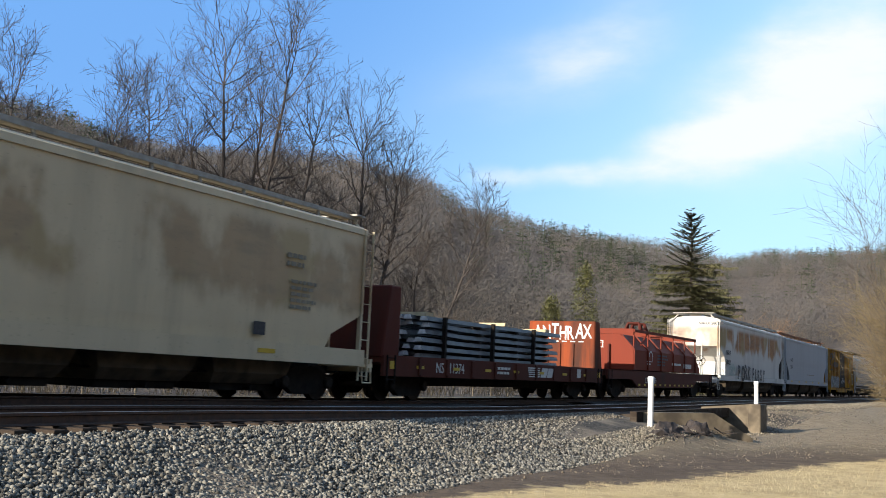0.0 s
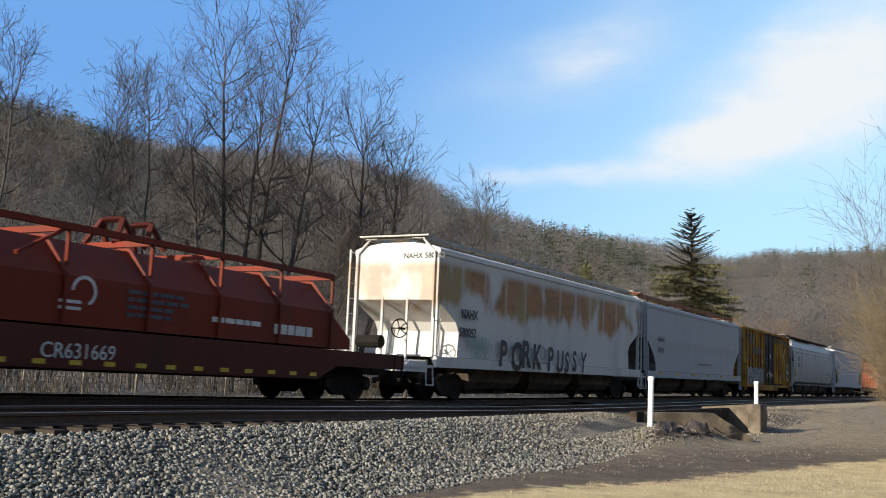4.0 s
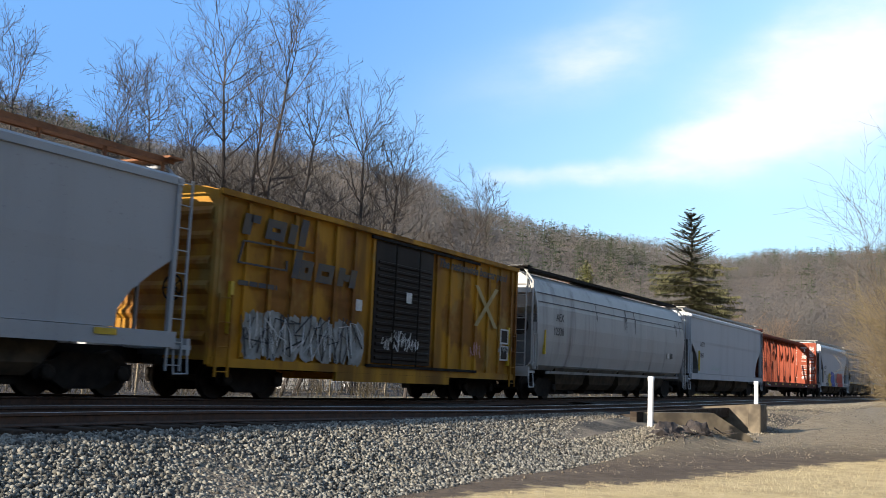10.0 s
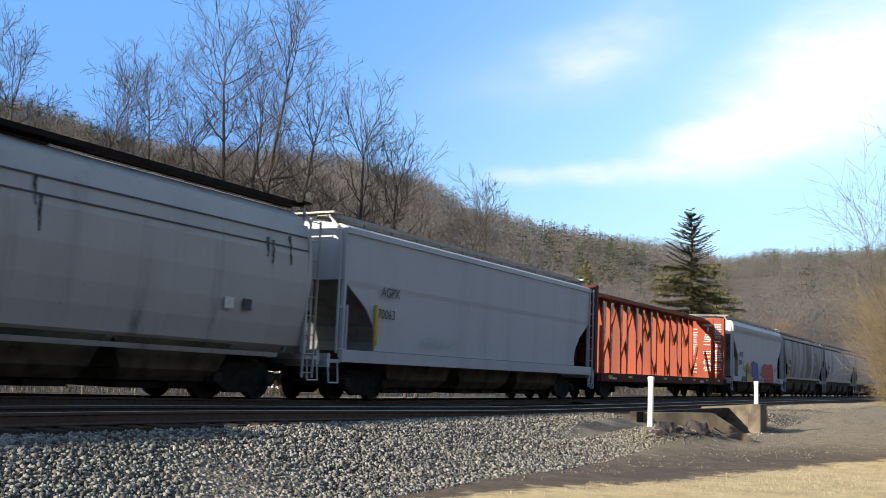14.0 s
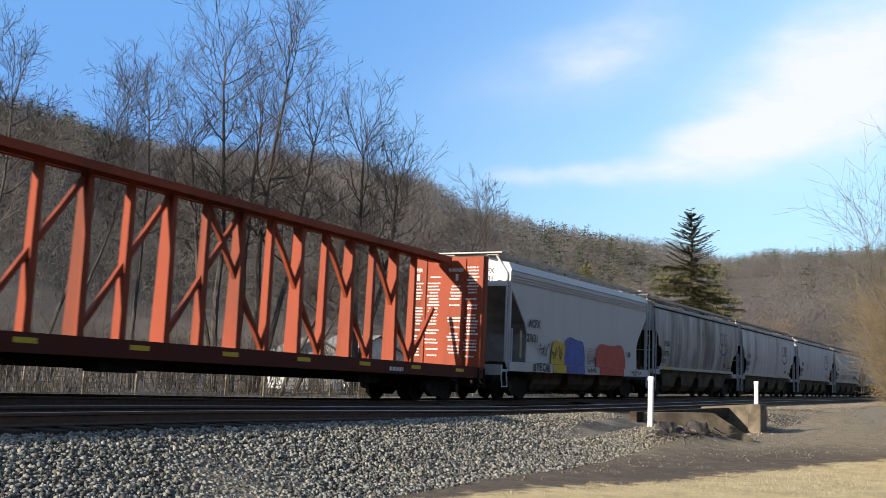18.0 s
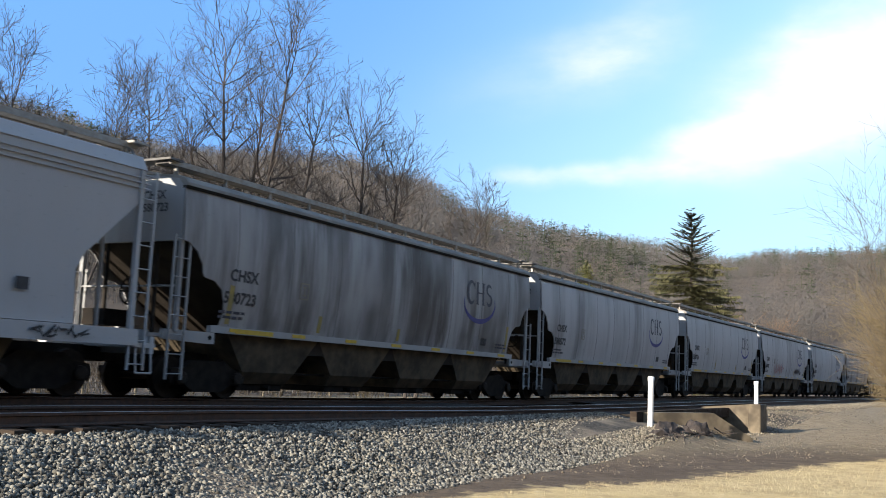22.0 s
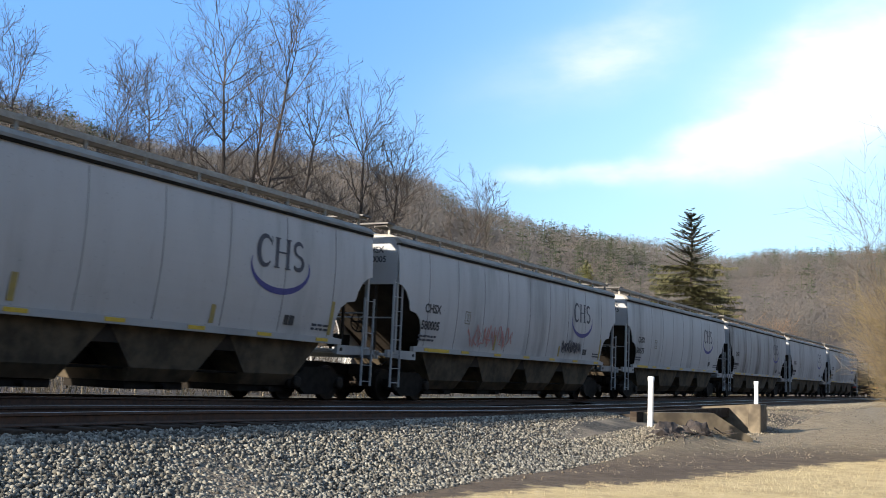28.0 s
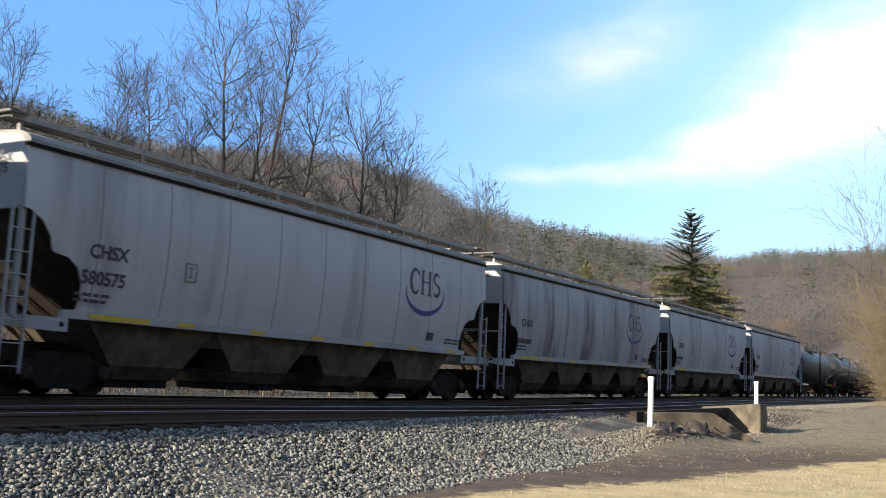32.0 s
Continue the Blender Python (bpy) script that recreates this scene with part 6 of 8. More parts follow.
def coil_car():
    L = 17.2
    car = thing("coil_car", "dark red coil car with a ribbed orange-red hood", "railcar")
    bm = bmesh.new()
    box(bm, -L / 2, L / 2, -1.4, 1.4, 1.05, 1.3)
    part("deck", bm, P_BROWN, car)
    for s in (-1, 1):
        bm = bmesh.new()
        y = s * 1.46
        prism_y(bm, [(-L / 2, 0.9), (-5.4, 0.9), (-4.6, 0.55), (4.6, 0.55), (5.4, 0.9), (L / 2, 0.9), (L / 2, 1.3), (-L / 2, 1.3)], y - 0.05, y + 0.05)
        part("side_sill", bm, P_BROWN, car)
        ladder(car, s * (L / 2 - 0.3), -1.5, 0.5, 1.3, M["steel_dark"], "x", 0.4)
    a, bx = -5.3, 5.9
    prof = [(-1.5, 1.34), (1.5, 1.34), (1.5, 2.25), (0.85, 2.95), (-0.85, 2.95), (-1.5, 2.25)]
    bm = bmesh.new()
    pa = [bm.verts.new((a, y, z)) for y, z in prof]
    pb = [bm.verts.new((bx, y, z)) for y, z in ((-1.5, 1.34), (1.5, 1.34), (1.5, 1.6), (0.85, 1.8), (-0.85, 1.8), (-1.5, 1.6))]
    pm = [bm.verts.new((bx - 0.95, y, z)) for y, z in prof]
    for r1, r2 in ((pa, pm), (pm, pb)):
        for i in range(6):
            bm.faces.new((r1[i], r1[(i + 1) % 6], r2[(i + 1) % 6], r2[i]))
    bm.faces.new(pa[::-1])
    bm.faces.new(pb)
    bmesh.ops.recalc_face_normals(bm, faces=bm.faces)
    hood = part("hood", bm, P_HOOD, car, "octagonal orange-red hood")
    for k in range(6):
        x = a + 0.05 + k * 2.05
        bm = bmesh.new()
        for y0, z0, y1, z1 in ((-1.53, 1.36, -1.53, 2.26), (-1.53, 2.26, -0.86, 2.99), (-0.86, 2.99, 0.86, 2.99), (0.86, 2.99, 1.53, 2.26), (1.53, 2.26, 1.53, 1.36)):
            tube(bm, (x, y0, z0), (x, y1, z1), 0.045, 4)
        part("hood_rib", bm, P_HOOD, hood)
        bm = bmesh.new()
        box(bm, x - 0.04, x + 0.04, -1.52, 1.52, 3.05, 3.17)
        part("cross_beam", bm, P_HOOD, hood)
        for s in (-1, 1):
            bm = bmesh.new()
            tube(bm, (x, s * 1.5, 2.4), (x, s * 1.5, 3.09), 0.04, 4)
            part("rail_stand", bm, P_HOOD, hood)
    for s in (-1, 1):
        bm = bmesh.new()
        box(bm, a, a + 10.3, s * 1.5 - 0.06, s * 1.5 + 0.06, 3.07, 3.19)
        part("top_rail", bm, P_HOOD, hood)
        bm = bmesh.new()
        tube(bm, (a + 1.0, s * 1.52, 2.5), (a + 2.0, s * 1.5, 3.07), 0.045, 4)
        part("brace", bm, P_HOOD, hood)
    bm = bmesh.new()
    box(bm, a - 0.03, a + 0.06, -1.5, 1.5, 2.96, 3.21)
    part("end_beam", bm, P_HOOD, hood)
    for y in (-0.35, 0.25):
        bm = bmesh.new()
        box(bm, a - 0.12, a - 0.004, y - 0.04, y + 0.04, 1.36, 2.5)
        part("end_handle", bm, P_MAROON, hood)
    for x in (a + 4.4, a + 5.2):
        bm = bmesh.new()
        polytube(bm, [(x - 0.3, -0.45, 3.15), (x, -0.3, 3.7), (x, 0.3, 3.7), (x - 0.3, 0.45, 3.15)], 0.07, 5)
        polytube(bm, [(x + 0.3, -0.45, 3.15), (x, -0.3, 3.7), (x, 0.3, 3.7), (x + 0.3, 0.45, 3.15)], 0.07, 5)
        part("lifting_bracket", bm, P_MAROON, hood)
    rot = pose(0, 0, 0, 0, 0, -90)
    bm = bmesh.new()
    for (y0, y1, z0, z1) in ((-0.05, 0.75, 2.32, 2.36), (-0.05, 0.75, 2.62, 2.66), (0.70, 0.75, 2.36, 2.62), (-0.05, 0.0, 2.36, 2.62), (0.05, 0.66, 2.53, 2.57), (0.1, 0.6, 2.42, 2.46)):
        box(bm, a - 0.012, a - 0.004, y0, y1, z0, z1)
    part("notice_frame", bm, M["white_mark"], hood)
    decal("logo_shape", hood, M["white_mark"], lambda bm: (swoosh(bm, a + 2.55, 1.98, 0.26, 0.26, -1.512, -60, 180, 0.06, 0.07), box(bm, a + 2.0, a + 2.5, -1.514, -1.508, 1.74, 1.80), box(bm, a + 2.0, a + 2.5, -1.514, -1.508, 1.62, 1.68)))
    bars("small_lettering", M["grey_mark"], hood, a + 3.6, -1.51, 1.6, 1.7, 0.6, 4, 5)
    bars("name_bars", M["white_mark"], hood, a + 6.0, -1.51, 1.68, 1.7, 0.2, 1, 6)
    bars("name_bars", M["white_mark"], hood, a + 8.1, -1.51, 1.56, 1.9, 0.42, 1, 8)
    lettering("car_number", "CR631669", 0.40, M["white_mark"], car, -3.6, -1.516, 0.74, 1.0)
    for k in range(12):
        x = -4.4 + k * 0.8
        bm = bmesh.new()
        box(bm, x - 0.13, x + 0.13, -1.518, -1.512, 0.62, 0.71)
        part("reflective_strip", bm, M["yellow_mark"], car)
    bm = bmesh.new()
    box(bm, -4.6, 4.6, -0.9, 0.9, 0.5, 1.04)
    part("underframe", bm, M["steel_dark"], car)
    running_gear(car, L, L / 2 - 2.2, coupler_x=L / 2 + 0.15)
    return car


def boxcar():
    L = 15.1
    car = thing("boxcar", "weathered yellow boxcar with a dark plug door and sprayed letters", "railcar")
    w, z0, eave, top = 1.48, 0.86, 4.56, 4.74
    bm = bmesh.new()
    prism_x(bm, [(-w, z0), (w, z0), (w, eave), (0.6, top), (-0.6, top), (-w, eave)], -L / 2, L / 2)
    part("body", bm, P_YELLOW, car)
    d0, d1 = -1.36, 1.72
    for i in range(15):
        x = -L / 2 + 0.12 + i * 0.85 if i < 8 else d1 + 0.28 + (i - 8) * 0.86
        bm = bmesh.new()
        prism_x(bm, [(-w - 0.075, z0 + 0.1), (-w - 0.003, z0 + 0.04), (-w - 0.003, eave - 0.1), (-w - 0.075, eave - 0.16)], x - 0.055, x + 0.055)
        part("side_post", bm, P_YELLOW, car)
    for s in (-1, 1):
        bm = bmesh.new()
        box(bm, -L / 2 - 0.03, L / 2 + 0.03, s * (w + 0.05) - 0.07, s * (w + 0.05) + 0.05, eave - 0.09, eave + 0.04)
        part("roof_rail", bm, P_YELLOW, car)
        bm = bmesh.new()
        box(bm, -L / 2, L / 2, s * (w + 0.03) - 0.06, s * (w + 0.03) + 0.05, z0 - 0.14, z0 + 0.06)
        box(bm, d0 - 1.6, d1 + 1.2, s * (w + 0.03) - 0.055, s * (w + 0.03) + 0.045, z0 - 0.36, z0 - 0.143)
        part("side_sill", bm, P_YELLOW, car)
        # pressed ends
        for k in range(6):
            z = z0 + 0.3 + k * 0.55
            bm = bmesh.new()
            prism_y(bm, [(s * (L / 2 - 0.01), z), (s * (L / 2 + 0.1), z + 0.12), (s * (L / 2 + 0.1), z + 0.2), (s * (L / 2 - 0.01), z + 0.32)], -w + 0.12, w - 0.12)
            bmesh.ops.recalc_face_normals(bm, faces=bm.faces)
            part("end_corrugation", bm, P_YELLOW, car)
        for yy in (-1, 1):
            ladder(car, s * (L / 2 - 0.3), yy * (w + 0.12), 0.5, 2.3, P_YELLOW, "x", 0.4)
            bm = bmesh.new()
            box(bm, s * (L / 2) - 0.06, s * (L / 2) + 0.06, yy * w - 0.06, yy * w + 0.06, z0 - 0.1, eave)
            part("corner_post", bm, P_YELLOW, car)
    bm = bmesh.new()
    box(bm, d0, d1, -w - 0.06, -w - 0.004, z0 + 0.16, eave - 0.22)
    door = part("plug_door", bm, M["door_dark"], car, "dark ribbed plug door")
    for k in range(15):
        z = z0 + 0.25 + k * 0.185
        bm = bmesh.new()
        prism_x(bm, [(-w - 0.10, z + 0.03), (-w - 0.064, z), (-w - 0.064, z + 0.10), (-w - 0.10, z + 0.08)], d0 + 0.12, d1 - 0.12)
        part("door_slat", bm, M["door_dark"], door)
    for x in (d0 + 0.9, d1 - 0.9):
        bm = bmesh.new()
        tube(bm, (x, -w - 0.14, z0 + 0.1), (x, -w - 0.14, eave - 0.2), 0.022, 6)
        part("door_rod", bm, M["steel_dark"], door)
    for z in (z0 + 0.08, eave - 0.17):
        bm = bmesh.new()
        box(bm, d0 - 0.3, d1 + 2.9, -w - 0.13, -w - 0.07, z - 0.04, z + 0.04)
        part("door_rail", bm, M["steel_dark"], car)
    for k in range(12):
        bm = bmesh.new()
        x = -L / 2 + 0.5 + k * (L - 1.0) / 11
        prism_x(bm, [(-w, eave + 0.02), (w, eave + 0.02), (0.6, top + 0.05), (-0.6, top + 0.05)], x - 0.05, x + 0.05)
        part("roof_rib", bm, P_YELLOW, car)
    y = -w - 0.012
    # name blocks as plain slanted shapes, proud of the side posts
    yn = -w - 0.079

    def slab(bm, x, z, wd, ht, hole=0.0):
        sl = 0.22
        if hole:
            for (xa, za, xb, zb) in ((x, z, x + wd, z + hole), (x, z + ht - hole, x + wd, z + ht), (x, z + hole, x + hole, z + ht - hole), (x + wd - hole, z + hole, x + wd, z + ht - hole)):
                prism_y(bm, [(xa + sl * (za - z), za), (xb + sl * (za - z), za), (xb + sl * (zb - z), zb), (xa + sl * (zb - z), zb)], yn - 0.004, yn)
        else:
            prism_y(bm, [(x, z), (x + wd, z), (x + wd + sl * ht, z + ht), (x + sl * ht, z + ht)], yn - 0.004, yn)

    shapes = ((-6.85, 3.70, 0.28, 0.48, 0), (-6.57, 4.00, 0.32, 0.18, 0), (-6.05, 3.70, 0.68, 0.48, 0.19), (-5.22, 3.70, 0.27, 0.48, 0), (-4.82, 3.70, 0.27, 0.66, 0),
              (-5.0, 2.90, 0.27, 0.70, 0), (-4.72, 2.90, 0.48, 0.48, 0.17), (-4.05, 2.90, 0.68, 0.48, 0.18), (-3.15, 2.90, 0.27, 0.48, 0), (-2.88, 3.05, 0.26, 0.18, 0), (-2.62, 2.90, 0.27, 0.48, 0))
    for x, z, wd, ht, hole in shapes:
        bm = bmesh.new()
        slab(bm, x, z, wd, ht, hole)
        part("name_shape", bm, M["navy_mark"], car, "slanted dark name shape")
    bm = bmesh.new()
    polytube(bm, [(-5.2, yn, 3.28), (-5.2, yn, 3.05), (-6.9, yn, 3.05), (-6.75, yn, 3.55), (-4.2, yn, 3.60)], 0.028, 4)
    part("name_line", bm, M["navy_mark"], car)
    bars("small_lettering", M["navy_mark"], car, -6.85, yn, 2.55, 1.5, 0.2, 1, 19)
    lettering("slogan", "The nationwide boxcar pool", 0.36, M["navy_mark"], car, 2.0, yn, 4.02, 1.12, 0.012, "dark slanted slogan", None, 0.2)
    for k in range(7):
        decal("sprayed_letter", car, M["spray_grey"], lambda bm, k=k: blob(bm, -6.25 + k * 0.68, 1.45 + 0.05 * (k % 2), 0.36, 0.56, yn - 0.003 - 0.0015 * k, 40 + k, 30, 0.10), "pale grey bubble letter sprayed along the foot")
    decal("spray_outline", car, M["spray_black"], lambda bm: (scrawl(bm, -6.7, -1.9, 0.9, 2.1, yn - 0.018, 3, 13, 0.05), scrawl(bm, -6.6, -2.0, 1.2, 2.0, yn - 0.02, 13, 9, 0.035)), "black looping outlines")
    decal("spray_highlight", car, M["spray_white"], lambda bm: scrawl(bm, -6.6, -2.0, 0.95, 2.05, yn - 0.022, 33, 16, 0.03), "white looping highlights")
    decal("spray_tag", door, M["spray_white"], lambda bm: (scrawl(bm, -1.0, 0.9, 1.35, 1.75, -w - 0.115, 5, 18, 0.035), scrawl(bm, -0.6, 0.5, 1.6, 1.95, -w - 0.117, 15, 9, 0.03)))
    for sgn in (-1, 1):
        bm = bmesh.new()
        prism_y(bm, [(5.1 - sgn * 0.72, 2.4), (5.36 - sgn * 0.72, 2.4), (5.36 + sgn * 0.72, 3.7), (5.1 + sgn * 0.72, 3.7)], yn - 0.004 - 0.003 * (sgn + 1), yn - 0.003 * (sgn + 1))
        part("chalk_stroke", bm, M["chalk"], car, "faded pale crossing stroke")
    decal("spray_tag", car, M["spray_pink"], lambda bm: scrawl(bm, 4.2, 4.9, 1.3, 1.9, yn - 0.004, 18, 5, 0.04))
    decal("spray_tag", car, M["spray_grey"], lambda bm: scrawl(bm, 6.2, 7.2, 1.6, 1.9, yn - 0.004, 28, 8, 0.04))
    for k in range(9):
        bm = bmesh.new()
        x = -6.6 + k * 1.65
        box(bm, x - 0.22, x + 0.22, -w - 0.086, -w - 0.08, z0 - 0.06, z0 + 0.02)
        part("reflective_strip", bm, M["yellow_mark"], car)
    bm = bmesh.new()
    box(bm, -7.08, -6.98, -w - 0.09, -w - 0.004, 1.45, 2.6)
    part("ladder_stile", bm, M["yellow_mark"], car)
    for z in (1.36, 1.92):
        bm = bmesh.new()
        box(bm, 6.35, 6.95, -w - 0.084, -w - 0.004, z, z + 0.50)
        frame_plate = part("ladder_plate", bm, M["white_mark"], car, "pale framed ladder panel")
        bm = bmesh.new()
        box(bm, 6.40, 6.86, -w - 0.090, -w - 0.0845, z + 0.05, z + 0.45)
        part("panel_field", bm, M["door_dark"], frame_plate)
    bm = bmesh.new()
    box(bm, 6.955, 7.05, -w - 0.09, -w - 0.004, 1.2, 2.5)
    part("ladder_stile", bm, M["yellow_mark"], car)
    for k, (x, z) in enumerate(((-2.0, 2.35), (0.35, 2.75))):
        bm = bmesh.new()
        box(bm, x - 0.14, x + 0.14, -w - 0.114 if k else y - 0.004, -w - 0.106 if k else y, z, z + 0.3)
        part("data_plate", bm, M["white_mark"], car)
    brake_wheel(car, -L / 2 - 0.22, -0.5, 2.4, M["steel_dark"])
    bm = bmesh.new()
    box(bm, -4.8, 4.8, -0.5, 0.5, 0.7, 0.83)
    part("underframe", bm, M["steel_dark"], car)
    running_gear(car, L, L / 2 - 1.9, coupler_x=L / 2 + 0.25)
    return car


def centerbeam():
    L = 21.9
    car = thing("centerbeam_flat_car", "empty orange-red centerbeam lumber flat car", "railcar")
    bm = bmesh.new()
    box(bm, -L / 2, L / 2, -1.35, 1.35, 1.0, 1.12)
    part("deck", bm, P_MAROON, car)
    for s in (-1, 1):
        bm = bmesh.new()
        box(bm, -L / 2, L / 2, s * 1.42 - 0.06, s * 1.42 + 0.06, 0.78, 1.14)
        part("side_sill", bm, P_MAROON, car)
        bm = bmesh.new()
        x = s * (L / 2 - 0.2)
        box(bm, x - 0.06, x + 0.06, -1.42, 1.42, 1.144, 4.78)
        # The left end gets darker reds: shade of the car ahead, in paint.
        hue = P_ORANGE if s > 0 else P_BULK
        bh = part("end_bulkhead", bm, hue, car, "orange-red end bulkhead with white notices" if s > 0 else "dark red end bulkhead, shade put into its paint")
        xo = s * (L / 2 - 0.13)
        for yy in (-1.36, -0.5, 0.5, 1.36):
            bm = bmesh.new()
            box(bm, min(xo, xo + s * 0.22), max(xo, xo + s * 0.22), yy - 0.07, yy + 0.07, 1.144, 4.78)
            part("bulkhead_post", bm, hue if s > 0 else P_MAROON, bh)
        for zz in (1.6, 2.15, 2.7, 3.25, 3.8, 4.25, 4.7):
            bm = bmesh.new()
            box(bm, min(xo, xo + s * 0.15), max(xo, xo + s * 0.15), -1.28, 1.28, zz - 0.06, zz + 0.06)
            part("bulkhead_rib", bm, hue if s > 0 else P_MAROON, bh)
        for yy in (-0.75, 0.75):
            bm = bmesh.new()
            xi = s * (L / 2 - 0.26)
            box(bm, min(xi, xi - s * 0.05), max(xi, xi - s * 0.05), yy - 0.04, yy + 0.04, 1.15, 4.7)
            part("bulkhead_rib", bm, P_ORANGE, bh)
        ladder(car, s * (L / 2 - 0.25), -1.5, 0.5, 1.1, M["steel_dark"], "x", 0.4)
    xi = L / 2 - 0.268
    rng2 = random.Random(6)
    for yy in (1.08, 0.42, -0.42, -1.06):
        for k in range(29):
            z = 1.45 + k * 0.105
            if rng2.random() < 0.16 or (3.95 < z < 4.42 and yy in (1.08, -0.42)):
                continue
            bm = bmesh.new()
            u, end = yy + rng2.uniform(0.14, 0.27), yy - rng2.uniform(0.14, 0.27)
            while u > end:
                l = rng2.uniform(0.04, 0.13)
                box(bm, xi - 0.006, xi, max(end, u - l), u, z, z + 0.05)
                u -= l + 0.025
            part("notice_line", bm, M["white_mark"], car)
    faced = pose(0, 0, 0, 0, 0, -90)
    lettering("notice_word", "AFTER", 0.17, M["white_mark"], car, xi - 0.004, 1.33, 4.28, 0.9, 0.006, "", faced)
    lettering("notice_word", "WARNING", 0.17, M["white_mark"], car, xi - 0.004, -0.12, 4.28, 0.8, 0.006, "", faced)
    for yy in (1.05, -0.45):
        bm = bmesh.new()
        box(bm, xi - 0.006, xi, yy - 0.05, yy + 0.05, 3.98, 4.2)
        part("pictogram", bm, M["white_mark"], car)
    # central truss
    xs0, xs1 = -L / 2 + 0.5, L / 2 - 0.5
    bm = bmesh.new()
    prism_x(bm, [(-0.36, 4.56), (-0.32, 4.56), (-0.32, 4.66), (-0.05, 4.66), (-0.05, 4.52), (0.05, 4.52), (0.05, 4.66), (0.32, 4.66), (0.32, 4.56), (0.36, 4.56), (0.36, 4.74), (-0.36, 4.74)], xs0, xs1)
    bmesh.ops.recalc_face_normals(bm, faces=bm.faces)
    part("top_chord", bm, P_ORANGE, car)
    npost = 16
    step = 1.18
    for i in range(npost):
        x = -9.09 + i * step
        wide = i % 2 == 0
        bm = bmesh.new()
        h0, h1 = (0.22, 0.14) if wide else (0.12, 0.09)
        a = [bm.verts.new((x + dx, yy, z)) for dx, yy, z in ((-0.09, -h0, 1.124), (0.09, -h0, 1.124), (0.09, h0, 1.124), (-0.09, h0, 1.124))]
        c2 = [bm.verts.new((x + dx, yy, z)) for dx, yy, z in ((-0.07, -h1, 4.516), (0.07, -h1, 4.516), (0.07, h1, 4.516), (-0.07, h1, 4.516))]
        for k in range(4):
            bm.faces.new((a[k], a[(k + 1) % 4], c2[(k + 1) % 4], c2[k]))
        bm.faces.new(a[::-1])
        bm.faces.new(c2)
        part("truss_post", bm, P_ORANGE, car)
    spans = [(i, 1) for i in range(0, 8, 2)] + [(i, -1) for i in range(7, 15, 2)]
    for i, rise in spans:
        x = -9.09 + i * step
        za, zb = (1.2, 4.47) if rise > 0 else (4.47, 1.2)
        bm = bmesh.new()
        tube(bm, (x + 0.05, 0, za), (x + 2 * step - 0.05, 0, zb), 0.08, 4)
        part("truss_diagonal", bm, P_ORANGE, car)
    for s in (-1, 1):
        bm = bmesh.new()
        x = -9.09 if s < 0 else -9.09 + 15 * step
        tube(bm, (x, 0, 1.2), (x + s * 1.35, 0, 3.0), 0.08, 4)
        part("end_brace", bm, P_ORANGE, car)
    bars("reporting_bars", M["white_mark"], car, -L / 2 + 1.6, -1.484, 0.88, 0.9, 0.14, 1, 2)
    bars("reporting_bars", M["white_mark"], car, 5.2, -1.484, 0.86, 0.9, 0.2, 1, 4)
    reflectors(car, L - 1.0, 8, -1.485, 0.95, 0.5, 0.1)
    bm = bmesh.new()
    prism_y(bm, [(-7.2, 0.9), (-6.0, 0.55), (6.0, 0.55), (7.2, 0.9)], -0.7, 0.7)
    part("underframe", bm, M["steel_dark"], car)
    for x in (-4.2, 4.6):
        bm = bmesh.new()
        box(bm, x - 0.5, x + 0.5, -1.2, -0.75, 0.5, 0.95)
        part("equipment_box", bm, M["steel_dark"], car)
    running_gear(car, L, L / 2 - 2.2, coupler_x=L / 2 + 0.2)
    return car


